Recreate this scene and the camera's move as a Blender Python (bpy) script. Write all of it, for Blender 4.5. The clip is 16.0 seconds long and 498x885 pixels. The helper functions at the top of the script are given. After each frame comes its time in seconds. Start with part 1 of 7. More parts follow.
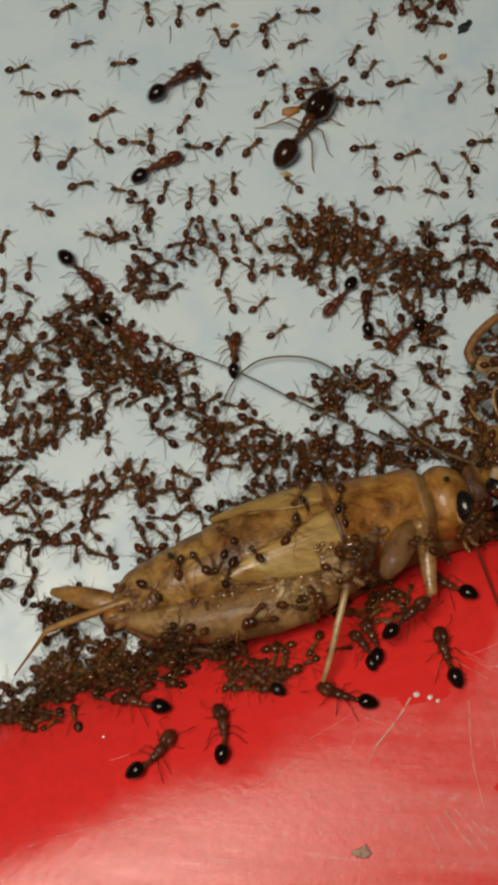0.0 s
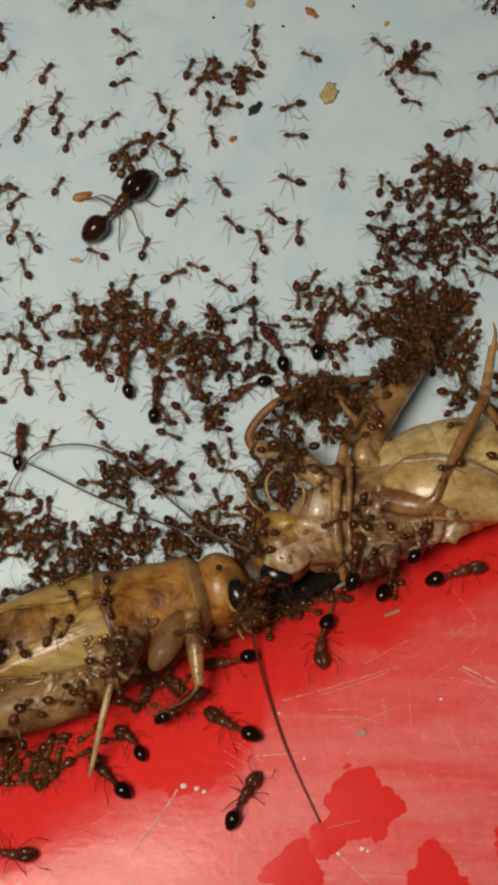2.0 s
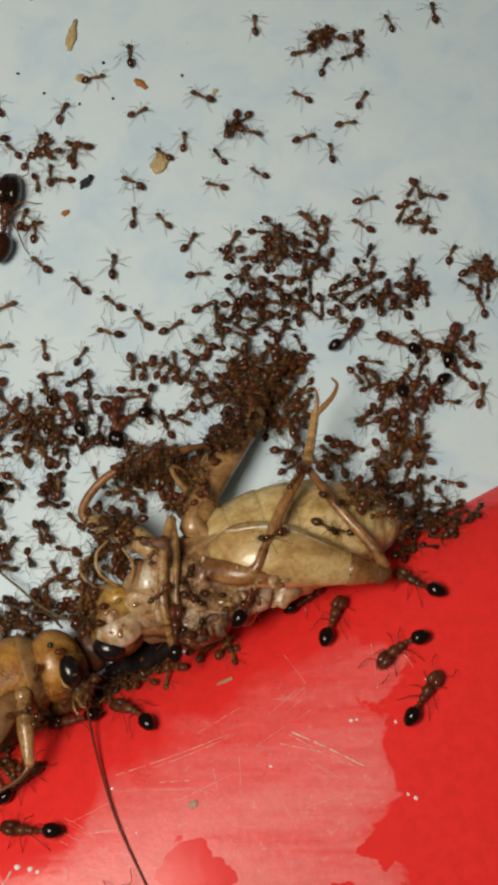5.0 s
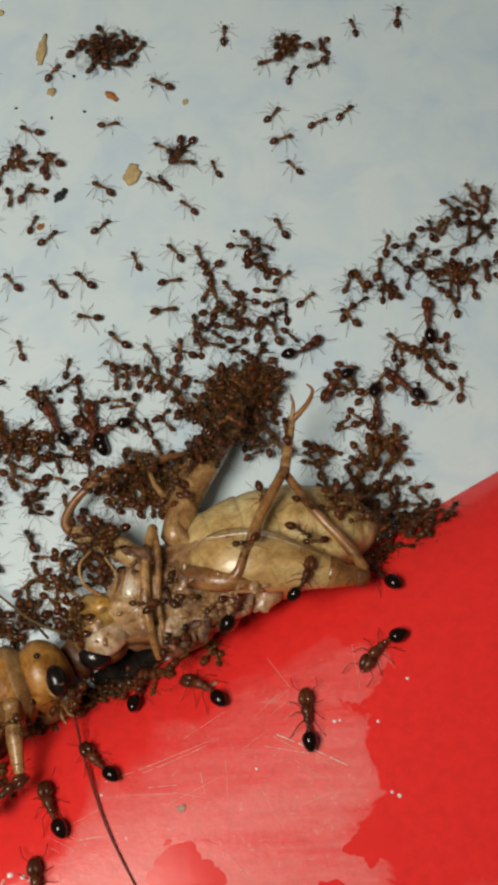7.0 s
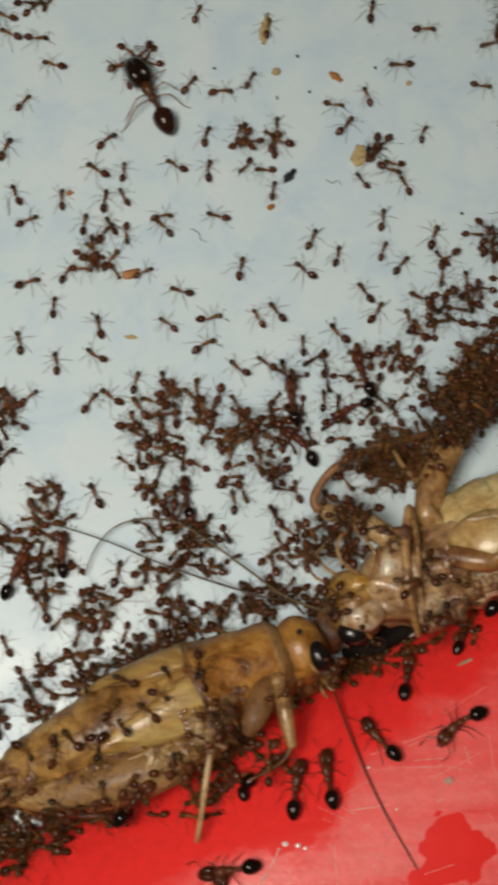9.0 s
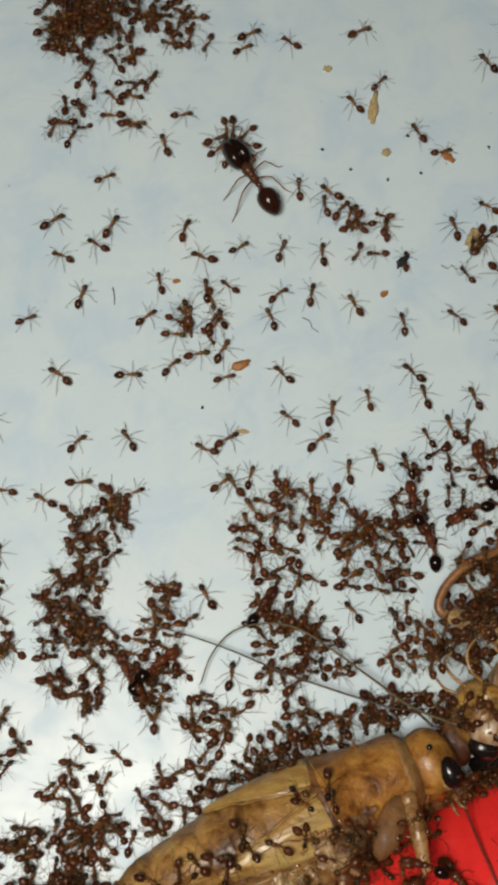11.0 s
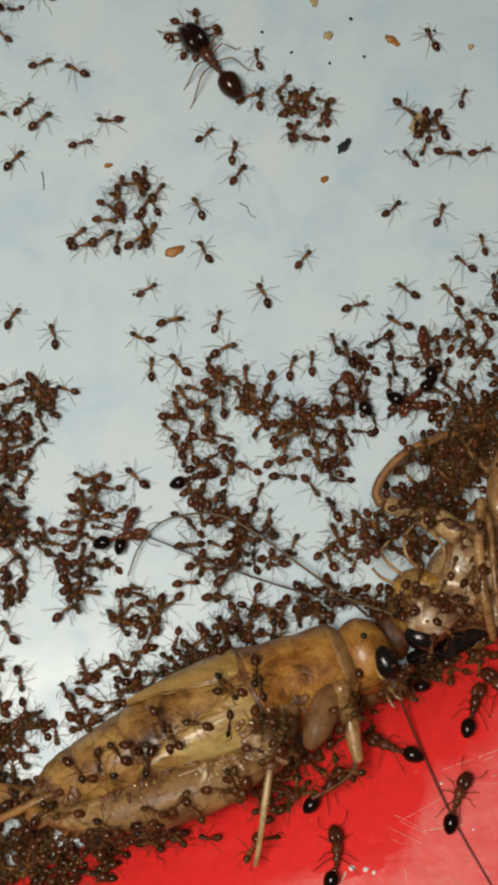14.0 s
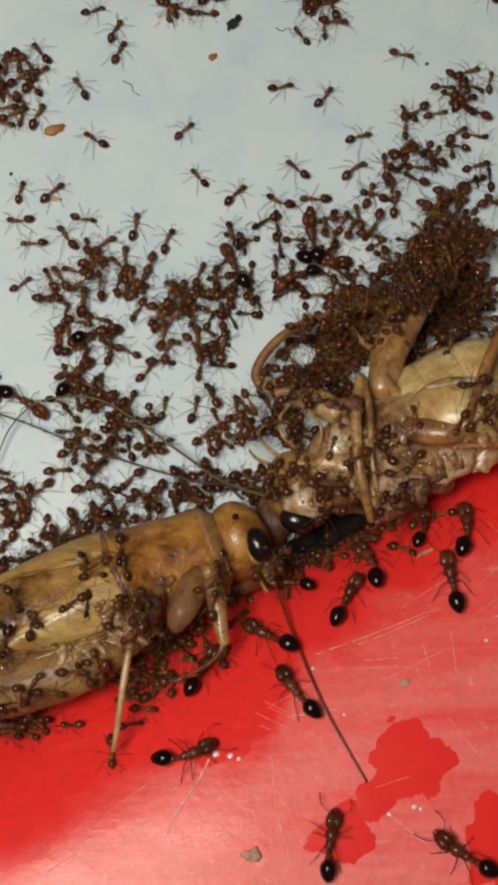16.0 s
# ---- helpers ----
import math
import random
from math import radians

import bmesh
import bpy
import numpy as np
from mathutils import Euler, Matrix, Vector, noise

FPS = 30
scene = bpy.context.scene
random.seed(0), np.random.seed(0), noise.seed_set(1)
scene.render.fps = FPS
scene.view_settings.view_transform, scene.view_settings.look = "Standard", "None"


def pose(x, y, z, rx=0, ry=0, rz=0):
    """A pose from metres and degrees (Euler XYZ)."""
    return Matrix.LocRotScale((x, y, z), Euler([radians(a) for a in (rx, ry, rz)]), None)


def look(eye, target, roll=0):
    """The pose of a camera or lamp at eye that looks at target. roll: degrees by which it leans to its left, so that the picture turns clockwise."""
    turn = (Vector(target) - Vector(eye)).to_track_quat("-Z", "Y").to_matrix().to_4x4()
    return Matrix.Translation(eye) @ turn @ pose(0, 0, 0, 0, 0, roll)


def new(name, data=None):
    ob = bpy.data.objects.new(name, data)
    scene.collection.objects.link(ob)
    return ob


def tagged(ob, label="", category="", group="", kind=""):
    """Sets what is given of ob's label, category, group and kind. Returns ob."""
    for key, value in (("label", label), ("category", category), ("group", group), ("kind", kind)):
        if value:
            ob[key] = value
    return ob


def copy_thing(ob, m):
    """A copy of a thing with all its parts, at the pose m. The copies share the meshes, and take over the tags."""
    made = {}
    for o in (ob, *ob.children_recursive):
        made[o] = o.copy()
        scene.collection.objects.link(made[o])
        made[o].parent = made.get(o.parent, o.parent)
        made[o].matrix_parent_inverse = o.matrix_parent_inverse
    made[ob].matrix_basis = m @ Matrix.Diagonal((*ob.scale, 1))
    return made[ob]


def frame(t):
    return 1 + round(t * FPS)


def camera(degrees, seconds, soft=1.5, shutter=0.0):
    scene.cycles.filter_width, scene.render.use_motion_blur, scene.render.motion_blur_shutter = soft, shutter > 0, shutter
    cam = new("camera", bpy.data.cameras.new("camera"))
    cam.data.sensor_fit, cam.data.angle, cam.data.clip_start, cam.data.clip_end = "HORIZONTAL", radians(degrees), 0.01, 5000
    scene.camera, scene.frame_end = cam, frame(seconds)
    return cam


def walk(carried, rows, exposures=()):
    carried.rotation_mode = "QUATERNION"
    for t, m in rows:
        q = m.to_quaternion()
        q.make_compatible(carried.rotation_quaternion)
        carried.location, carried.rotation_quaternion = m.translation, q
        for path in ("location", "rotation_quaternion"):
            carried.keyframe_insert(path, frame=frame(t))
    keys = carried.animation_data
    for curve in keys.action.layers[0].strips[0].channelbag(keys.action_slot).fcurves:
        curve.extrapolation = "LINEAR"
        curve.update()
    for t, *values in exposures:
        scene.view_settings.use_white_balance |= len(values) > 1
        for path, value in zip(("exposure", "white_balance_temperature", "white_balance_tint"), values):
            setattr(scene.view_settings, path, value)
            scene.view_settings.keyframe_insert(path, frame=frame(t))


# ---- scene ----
MM = 0.001

# The camera: a phone held about 75 mm over the floor, moved by hand.
cam = camera(22.0, 16.0, soft=3.9, shutter=0.25)


def at(x, y, z, rx, ry, rz):
    """A pose from millimetres and degrees."""
    return pose(x * MM, y * MM, z * MM, rx, ry, rz)


walk(cam, [
    (0, at(-12.52, -16.78, 72.33, 14.73, 0.14, 4.16)),
    (0.5, at(-8.98, -14.67, 73.05, 14.54, 0.39, 4.05)),
    (1, at(-8.45, -14.57, 73.18, 14.65, 0.03, 3.90)),
    (1.5, at(-3.58, -13.06, 74.20, 14.96, 0.45, 3.19)),
    (2, at(-1.26, -11.86, 74.26, 15.09, -0.34, 2.62)),
    (2.5, at(0.19, -11.54, 74.29, 15.07, 0.43, 2.06)),
    (3, at(-0.57, -11.82, 74.63, 15.16, 0.09, 1.74)),
    (3.5, at(2.19, -11.17, 74.86, 15.39, 0.29, 1.26)),
    (4, at(3.55, -10.74, 74.98, 15.22, 0.56, 0.90)),
    (4.5, at(5.00, -10.16, 75.60, 15.54, 0.40, 0.34)),
    (5, at(7.83, -9.00, 75.89, 15.96, -0.14, -0.33)),
    (5.2, at(8.41, -8.95, 75.99, 15.96, -0.14, -0.48)),
    (6.1, at(9.60, -8.60, 76.60, 15.80, -0.10, -1.20)),
    (7.3, at(7.25, -8.28, 77.37, 15.42, -0.11, -2.09)),
    (7.5, at(5.90, -8.18, 77.47, 15.32, -0.11, -2.07)),
    (8, at(1.13, -8.82, 77.72, 15.40, 0.15, -1.99)),
    (8.5, at(-2.55, -7.86, 78.07, 14.59, -0.05, -1.70)),
    (9, at(-7.17, -6.87, 78.95, 13.61, -0.77, -1.59)),
    (9.2, at(-11.47, -6.32, 78.95, 13.61, -0.77, -1.59)),
    (10.2, at(-14.60, -3.30, 78.60, 13.80, -0.20, -1.60)),
    (11.3, at(-11.06, -0.36, 77.21, 14.16, 0.43, -1.61)),
    (11.5, at(-10.01, -0.21, 77.11, 14.16, 0.43, -1.61)),
    (12, at(-9.50, 0.55, 76.85, 14.09, 0.11, -1.57)),
    (12.5, at(-10.64, -1.38, 76.16, 13.80, -0.28, -1.55)),
    (13, at(-11.39, -5.30, 75.16, 13.92, 0.03, -1.45)),
    (13.5, at(-10.46, -6.55, 73.83, 13.83, -0.13, -1.66)),
    (14, at(-9.75, -6.42, 72.88, 13.93, -0.32, -1.66)),
    (14.5, at(-11.27, -12.28, 72.06, 14.34, -1.19, -1.50)),
    (15, at(-6.24, -13.79, 71.20, 13.33, -0.40, -1.85)),
    (15.5, at(-3.02, -12.94, 69.89, 12.89, 0.06, -1.86)),
    (16, at(-3.19, -11.90, 68.42, 13.65, -0.45, -1.61)),
], exposures=[(0, -0.42, 7150, 10), (1.5, -0.24, 7050, 10), (3.5, -0.10, 6950, 10), (4.5, 0.03, 6900, 10), (5.0, 0.05, 6870, 10), (8.0, -0.05, 6850, 10), (9.0, -0.13, 6850, 10),
              (11.5, -0.03, 6730, 10), (13.5, -0.07, 6730, 10), (14.5, -0.08, 6820, 10), (15.1, -0.26, 6960, 10), (16.0, -0.11, 6990, 10)])

# ---- light: the phone's torch over the floor, and the dim room round it ----
world = bpy.data.worlds.new("dim_room")
scene.world = world
world.use_nodes = True
world.node_tree.nodes["Background"].inputs[0].default_value = (0.93, 0.97, 1.0, 1)
world.node_tree.nodes["Background"].inputs[1].default_value = 0.045

torch = new("torch_light", bpy.data.lights.new("torch_light", "AREA"))
torch.data.shape, torch.data.size = "DISK", 0.050
torch.data.energy = 0.121
torch.data.color = (1.0, 0.942, 0.856)
torch.matrix_world = look((-0.036, -0.013, 0.120), (-0.010, 0.006, 0.0))


# ---- materials ----
def principled(name, rough=0.5, spec=0.5):
    mat = bpy.data.materials.new(name)
    mat.use_nodes = True
    nt = mat.node_tree
    bsdf = nt.nodes["Principled BSDF"]
    bsdf.inputs["Roughness"].default_value = rough
    bsdf.inputs["Specular IOR Level"].default_value = spec
    return mat, nt, bsdf


def link(nt, a, b):
    nt.links.new(a, b)


def coords(nt, kind="Object"):
    return nt.nodes.new("ShaderNodeTexCoord").outputs[kind]


def noise_tex(nt, vec, per_mm, detail=3.0, rough=0.55, distort=0.0):
    n = nt.nodes.new("ShaderNodeTexNoise")
    n.inputs["Scale"].default_value = per_mm / MM
    n.inputs["Detail"].default_value = detail
    n.inputs["Roughness"].default_value = rough
    n.inputs["Distortion"].default_value = distort
    link(nt, vec, n.inputs["Vector"])
    return n.outputs["Fac"]


def ramp(nt, fac, stops):
    r = nt.nodes.new("ShaderNodeValToRGB")
    while len(r.color_ramp.elements) < len(stops):
        r.color_ramp.elements.new(0.5)
    for e, (p, c) in zip(r.color_ramp.elements, stops):
        e.position, e.color = p, (*c, 1)
    link(nt, fac, r.inputs[0])
    return r.outputs[0]


def mix(nt, fac, a, b, blend="MIX"):
    m = nt.nodes.new("ShaderNodeMix")
    m.data_type, m.blend_type = "RGBA", blend
    for sock, v in ((m.inputs[0], fac), (m.inputs[6], a), (m.inputs[7], b)):
        if hasattr(v, "is_linked"):
            link(nt, v, sock)
        elif isinstance(v, tuple):
            sock.default_value = (*v, 1)
        else:
            sock.default_value = v
    return m.outputs[2]


def bump(nt, bsdf, fac, mm, strength=0.5):
    b = nt.nodes.new("ShaderNodeBump")
    b.inputs["Strength"].default_value = strength
    b.inputs["Distance"].default_value = mm * MM
    link(nt, fac, b.inputs["Height"])
    link(nt, b.outputs[0], bsdf.inputs["Normal"])


def chitin(name, dark, mid, light, rough=0.32, grain=6.0, coat=0.3, sss=0.3, smears=0.6, relief=0.16, streaks=False, stains=0.75):
    """Insect shell: mottled in patches, freckled and wrinkled, glossy with damp, a little translucent."""
    mat, nt, bsdf = principled(name, rough, 0.5)
    vec = coords(nt)
    if streaks:
        mp = nt.nodes.new("ShaderNodeMapping")
        mp.inputs["Rotation"].default_value = (0, 0, radians(-22))
        mp.inputs["Scale"].default_value = (0.34, 0.95, 0.9)
        link(nt, vec, mp.inputs["Vector"])
        vec = mp.outputs[0]
    big = noise_tex(nt, vec, 0.38, 4.0, 0.62, 0.9)
    fine = noise_tex(nt, vec, grain, 3.0)
    fold = noise_tex(nt, vec, 1.3, 3.0, 0.6, 1.2)
    base = ramp(nt, big, [(0.34, dark), (0.49, mid), (0.64, light)])
    smear = ramp(nt, fold, [(0.36, (0.34, 0.24, 0.17)), (0.55, (1.0, 1.0, 1.0))])
    speck = ramp(nt, fine, [(0.33, (0.58, 0.50, 0.44)), (0.55, (1.0, 1.0, 1.0))])
    c = mix(nt, smears, base, smear, "MULTIPLY")
    stain = ramp(nt, noise_tex(nt, vec, 0.26, 6.0, 0.68, 1.6), [(0.33, (0.30, 0.20, 0.13)), (0.40, (0.72, 0.62, 0.52)), (0.50, (1.0, 1.0, 1.0))])
    c = mix(nt, stains, c, stain, "MULTIPLY")
    link(nt, mix(nt, 0.38, c, speck, "MULTIPLY"), bsdf.inputs["Base Color"])
    link(nt, ramp(nt, fold, [(0.3, (rough * 0.7,) * 3), (0.7, (min(1, rough * 1.6),) * 3)]), bsdf.inputs["Roughness"])
    bsdf.inputs["Coat Weight"].default_value = coat
    bsdf.inputs["Coat Roughness"].default_value = 0.15
    bsdf.inputs["Subsurface Weight"].default_value = sss
    bsdf.inputs["Subsurface Radius"].default_value = (0.8 * MM, 0.35 * MM, 0.12 * MM)
    bsdf.inputs["Subsurface Scale"].default_value = 1.0
    both = mix(nt, 0.35, fold, fine)
    bump(nt, bsdf, both, relief, 0.6)
    return mat


def ant_shell(name, dark, light, rough=0.25, bands=0.0, sss=0.0):
    """Ant shell: varied from ant to ant, finely mottled, glossy; bands: pale joints across the rear."""
    mat, nt, bsdf = principled(name, rough, 0.18)
    info = nt.nodes.new("ShaderNodeObjectInfo")
    geo = nt.nodes.new("ShaderNodeNewGeometry")
    vec = coords(nt)
    fine = noise_tex(nt, vec, 5.0, 2.0)
    which = mix(nt, 0.5, info.outputs["Random"], geo.outputs["Random Per Island"])
    per = mix(nt, ramp(nt, which, [(0.2, (0, 0, 0)), (0.8, (1, 1, 1))]), dark, light)
    c = mix(nt, ramp(nt, fine, [(0.45, (0, 0, 0)), (0.75, (0.75,) * 3)]), per, tuple(v * 0.45 for v in dark))
    if bands:
        wave = nt.nodes.new("ShaderNodeTexWave")
        wave.inputs["Scale"].default_value = bands / MM
        wave.inputs["Distortion"].default_value = 0.6
        link(nt, vec, wave.inputs["Vector"])
        c = mix(nt, ramp(nt, wave.outputs["Fac"], [(0.84, (0, 0, 0)), (0.97, (0.55,) * 3)]), c, tuple(min(1, v * 1.7) for v in light))
    link(nt, c, bsdf.inputs["Base Color"])
    bsdf.inputs["Coat Weight"].default_value = 0.42
    bsdf.inputs["Coat Roughness"].default_value = 0.06
    if sss:
        bsdf.inputs["Subsurface Weight"].default_value = sss
        bsdf.inputs["Subsurface Radius"].default_value = (0.22 * MM, 0.11 * MM, 0.05 * MM)
        bsdf.inputs["Subsurface Scale"].default_value = 1.0
    bump(nt, bsdf, fine, 0.03, 0.35)
    return mat


def floor_material():
    """White glazed surface with faint bluish smudges and fine specks of dirt."""
    mat, nt, bsdf = principled("white_glaze", 0.30, 0.45)
    vec = coords(nt)
    cloud = noise_tex(nt, vec, 0.10, 4.0, 0.6, 0.8)
    smear = noise_tex(nt, vec, 0.24, 4.0, 0.6, 0.5)
    dots = noise_tex(nt, vec, 1.6, 1.0)
    base = ramp(nt, cloud, [(0.30, (0.700, 0.850, 0.915)), (0.55, (0.745, 0.888, 0.940)), (0.75, (0.790, 0.905, 0.940))])
    stain = ramp(nt, smear, [(0.45, (1, 1, 1)), (0.68, (0.76, 0.85, 0.96))])
    dirt = ramp(nt, dots, [(0.795, (1, 1, 1)), (0.83, (0.45, 0.5, 0.55))])
    c = mix(nt, 0.65, base, stain, "MULTIPLY")
    link(nt, mix(nt, 0.6, c, dirt, "MULTIPLY"), bsdf.inputs["Base Color"])
    r = ramp(nt, smear, [(0.3, (0.24,) * 3), (0.7, (0.40,) * 3)])
    link(nt, r, bsdf.inputs["Roughness"])
    bump(nt, bsdf, cloud, 0.12, 0.3)
    return mat


def stretched(nt, vec, deg, scale):
    mp = nt.nodes.new("ShaderNodeMapping")
    mp.inputs["Rotation"].default_value = (0, 0, radians(deg))
    mp.inputs["Scale"].default_value = scale
    link(nt, vec, mp.inputs["Vector"])
    return mp.outputs[0]


def red_material():
    """Red plastic: clean along the lip, further in a dried whitish film with wiped streaks and hair scratches."""
    mat, nt, bsdf = principled("red_plastic", 0.3, 0.42)
    vec = coords(nt)
    cloud = noise_tex(nt, vec, 0.09, 4.0, 0.6, 0.7)
    grit = noise_tex(nt, vec, 1.4, 5.0, 0.7)
    hairs = noise_tex(nt, stretched(nt, vec, 28, (0.12, 2.2, 1)), 1.1, 3.0, 0.6)
    hairs2 = noise_tex(nt, stretched(nt, vec, -65, (0.08, 2.6, 1)), 0.8, 2.0, 0.5)
    wipes = noise_tex(nt, stretched(nt, vec, -16, (0.10, 1.0, 1)), 0.75, 5.0, 0.7)
    wipes2 = noise_tex(nt, stretched(nt, vec, 33, (0.14, 1.0, 1)), 0.55, 5.0, 0.7)
    # distance from the lip, in the lid's own plane
    dot = nt.nodes.new("ShaderNodeVectorMath")
    dot.operation = "DOT_PRODUCT"
    dot.inputs[1].default_value = (0.438 / (26 * MM), -0.899 / (26 * MM), 0)
    link(nt, vec, dot.inputs[0])
    add = nt.nodes.new("ShaderNodeMath")
    add.operation = "MULTIPLY_ADD"
    add.inputs[1].default_value = 0.36
    link(nt, cloud, add.inputs[0])
    link(nt, dot.outputs["Value"], add.inputs[2])
    # the film begins nearer to the lip in the middle of the lid, and is washed off at one end
    sep = nt.nodes.new("ShaderNodeSeparateXYZ")
    link(nt, vec, sep.inputs[0])
    waver = nt.nodes.new("ShaderNodeMath")
    waver.operation = "MULTIPLY_ADD"
    waver.inputs[1].default_value = 14 * MM
    link(nt, noise_tex(nt, vec, 0.16, 4.0, 0.6, 0.6), waver.inputs[0])
    link(nt, sep.outputs["X"], waver.inputs[2])
    total = add.outputs[0]
    for x0, x1, gain in ((3.0, 9.0, 0.10), (21.5, 24.5, -0.60)):
        mr = nt.nodes.new("ShaderNodeMapRange")
        mr.interpolation_type = "SMOOTHSTEP"
        for k, v in zip((1, 2, 3, 4), (x0 * MM, x1 * MM, 0.0, gain)):
            mr.inputs[k].default_value = v
        link(nt, waver.outputs[0], mr.inputs[0])
        plus = nt.nodes.new("ShaderNodeMath")
        link(nt, total, plus.inputs[0])
        link(nt, mr.outputs[0], plus.inputs[1])
        total = plus.outputs[0]
    film = ramp(nt, total, [(0.49, (0, 0, 0)), (0.56, (0.60,) * 3), (0.90, (1, 1, 1))])
    grain = ramp(nt, noise_tex(nt, vec, 3.2, 3.0, 0.7), [(0.30, (0.55,) * 3), (0.62, (1, 1, 1))])
    streak = mix(nt, 0.5, ramp(nt, wipes, [(0.38, (0.12,) * 3), (0.62, (1, 1, 1))]), ramp(nt, wipes2, [(0.38, (0.12,) * 3), (0.62, (1, 1, 1))]))
    film = mix(nt, 0.6, film, grain, "MULTIPLY")
    film = mix(nt, 0.8, film, streak, "MULTIPLY")
    base = mix(nt, film, (0.97, 0.038, 0.034), (0.96, 0.232, 0.215))
    scr = ramp(nt, hairs, [(0.68, (0, 0, 0)), (0.74, (1, 1, 1))])
    scr2 = ramp(nt, hairs2, [(0.71, (0, 0, 0)), (0.76, (1, 1, 1))])
    both = mix(nt, 1.0, scr, scr2, "ADD")
    worn = mix(nt, 1.0, both, film, "MULTIPLY")
    c = mix(nt, worn, base, (0.88, 0.42, 0.36))
    dust = ramp(nt, noise_tex(nt, vec, 2.1, 4.0, 0.7), [(0.60, (0, 0, 0)), (0.72, (1, 1, 1))])
    c = mix(nt, mix(nt, 1.0, dust, film, "MULTIPLY"), c, (0.92, 0.40, 0.36))
    speck = ramp(nt, grit, [(0.35, (0.80,) * 3), (0.6, (1, 1, 1))])
    link(nt, mix(nt, 0.5, c, speck, "MULTIPLY"), bsdf.inputs["Base Color"])
    rr = mix(nt, film, (0.17,) * 3, (0.55,) * 3)
    link(nt, rr, bsdf.inputs["Roughness"])
    haze = nt.nodes.new("ShaderNodeMath")
    haze.operation = "MULTIPLY"
    haze.inputs[1].default_value = 0.15
    link(nt, film, haze.inputs[0])
    link(nt, haze.outputs[0], bsdf.inputs["Coat Weight"])
    bsdf.inputs["Coat Roughness"].default_value = 0.36
    relief = mix(nt, 0.35, grit, wipes)
    bump(nt, bsdf, relief, 0.055, 0.6)
    return mat


def plain(name, color, rough=0.4, mottle=0.7, per_mm=3.0, coat=0.0):
    mat, nt, bsdf = principled(name, rough, 0.5)
    n = noise_tex(nt, coords(nt), per_mm, 3.0)
    link(nt, ramp(nt, n, [(0.3, tuple(c * mottle for c in color)), (0.7, color)]), bsdf.inputs["Base Color"])
    bsdf.inputs["Coat Weight"].default_value = coat
    bsdf.inputs["Coat Roughness"].default_value = 0.1
    bump(nt, bsdf, n, 0.03, 0.4)
    return mat


M_FLOOR = floor_material()
M_RED = red_material()
M_WET = plain("wet_red", (0.94, 0.036, 0.032), 0.22, 0.94, 0.8, 0.0)
M_WET.node_tree.nodes["Principled BSDF"].inputs["Specular IOR Level"].default_value = 0.25
M_AMBER = chitin("amber_shell", (0.13, 0.054, 0.013), (0.40, 0.205, 0.050), (0.57, 0.340, 0.100), 0.38, 6.0, 0.25, 0.3, 0.5)
M_RUST = chitin("rust_shell", (0.19, 0.070, 0.013), (0.46, 0.200, 0.036), (0.62, 0.340, 0.080), 0.34, 5.0, 0.35, 0.35, 0.5, 0.16, stains=0.5)
M_LEGRUST = chitin("russet_leg", (0.19, 0.078, 0.022), (0.34, 0.158, 0.050), (0.46, 0.245, 0.086), 0.30, 6.0, 0.4, 0.3, 0.4, 0.11)
M_WING = chitin("wing_membrane", (0.36, 0.178, 0.042), (0.60, 0.350, 0.105), (0.74, 0.500, 0.190), 0.34, 3.0, 0.5, 0.4, 0.3, 0.20, True, stains=0.3)
M_BACK = chitin("dark_wing", (0.20, 0.090, 0.020), (0.48, 0.268, 0.070), (0.66, 0.420, 0.135), 0.34, 3.0, 0.3, 0.35, 0.5, 0.24, True)
M_CREAM = chitin("cream_belly", (0.46, 0.285, 0.095), (0.72, 0.520, 0.225), (0.82, 0.660, 0.340), 0.34, 2.2, 0.35, 0.35, 0.3, 0.16, stains=0.3)
M_TAN = chitin("tan_leg", (0.24, 0.118, 0.038), (0.45, 0.250, 0.092), (0.60, 0.380, 0.165), 0.26, 7.0, 0.6, 0.3, 0.45, 0.20)
M_PALELEG = chitin("pale_tan_leg", (0.36, 0.205, 0.080), (0.56, 0.370, 0.165), (0.68, 0.490, 0.250), 0.32, 4.0, 0.4, 0.3, 0.35, 0.14, stains=0.3)
M_BROWN = chitin("brown_leg", (0.08, 0.028, 0.008), (0.20, 0.078, 0.021), (0.32, 0.140, 0.040), 0.36, 7.0, 0.25)
M_FLESH = chitin("pale_flesh", (0.17, 0.072, 0.028), (0.48, 0.285, 0.130), (0.68, 0.48, 0.26), 0.34, 3.0, 0.5, 0.3, 0.6, 0.3, stains=0.45)
M_CHEEK = chitin("pale_cheek", (0.44, 0.24, 0.10), (0.66, 0.50, 0.33), (0.76, 0.67, 0.54), 0.20, 4.0, 0.8, 0.3, 0.35, stains=0.3)
M_PADDLE = chitin("matt_tan_leg", (0.15, 0.068, 0.021), (0.26, 0.128, 0.044), (0.35, 0.185, 0.068), 0.5, 5.0, 0.05, 0.3, 0.25, 0.08)
M_GORE = chitin("torn_flesh", (0.060, 0.019, 0.006), (0.18, 0.070, 0.020), (0.34, 0.165, 0.055), 0.5, 4.0, 0.1, 0.2, 0.5)
# near-black, dull: paints the shade of the gap under the upturned cricket
M_GAP_SHADE = chitin("painted_gap_shade", (0.006, 0.005, 0.005), (0.012, 0.009, 0.008), (0.030, 0.020, 0.014), 0.85, 4.0, 0.0, 0.0, relief=0.5)
M_GAP_SHADE.node_tree.nodes["Principled BSDF"].inputs["Specular IOR Level"].default_value = 0.08
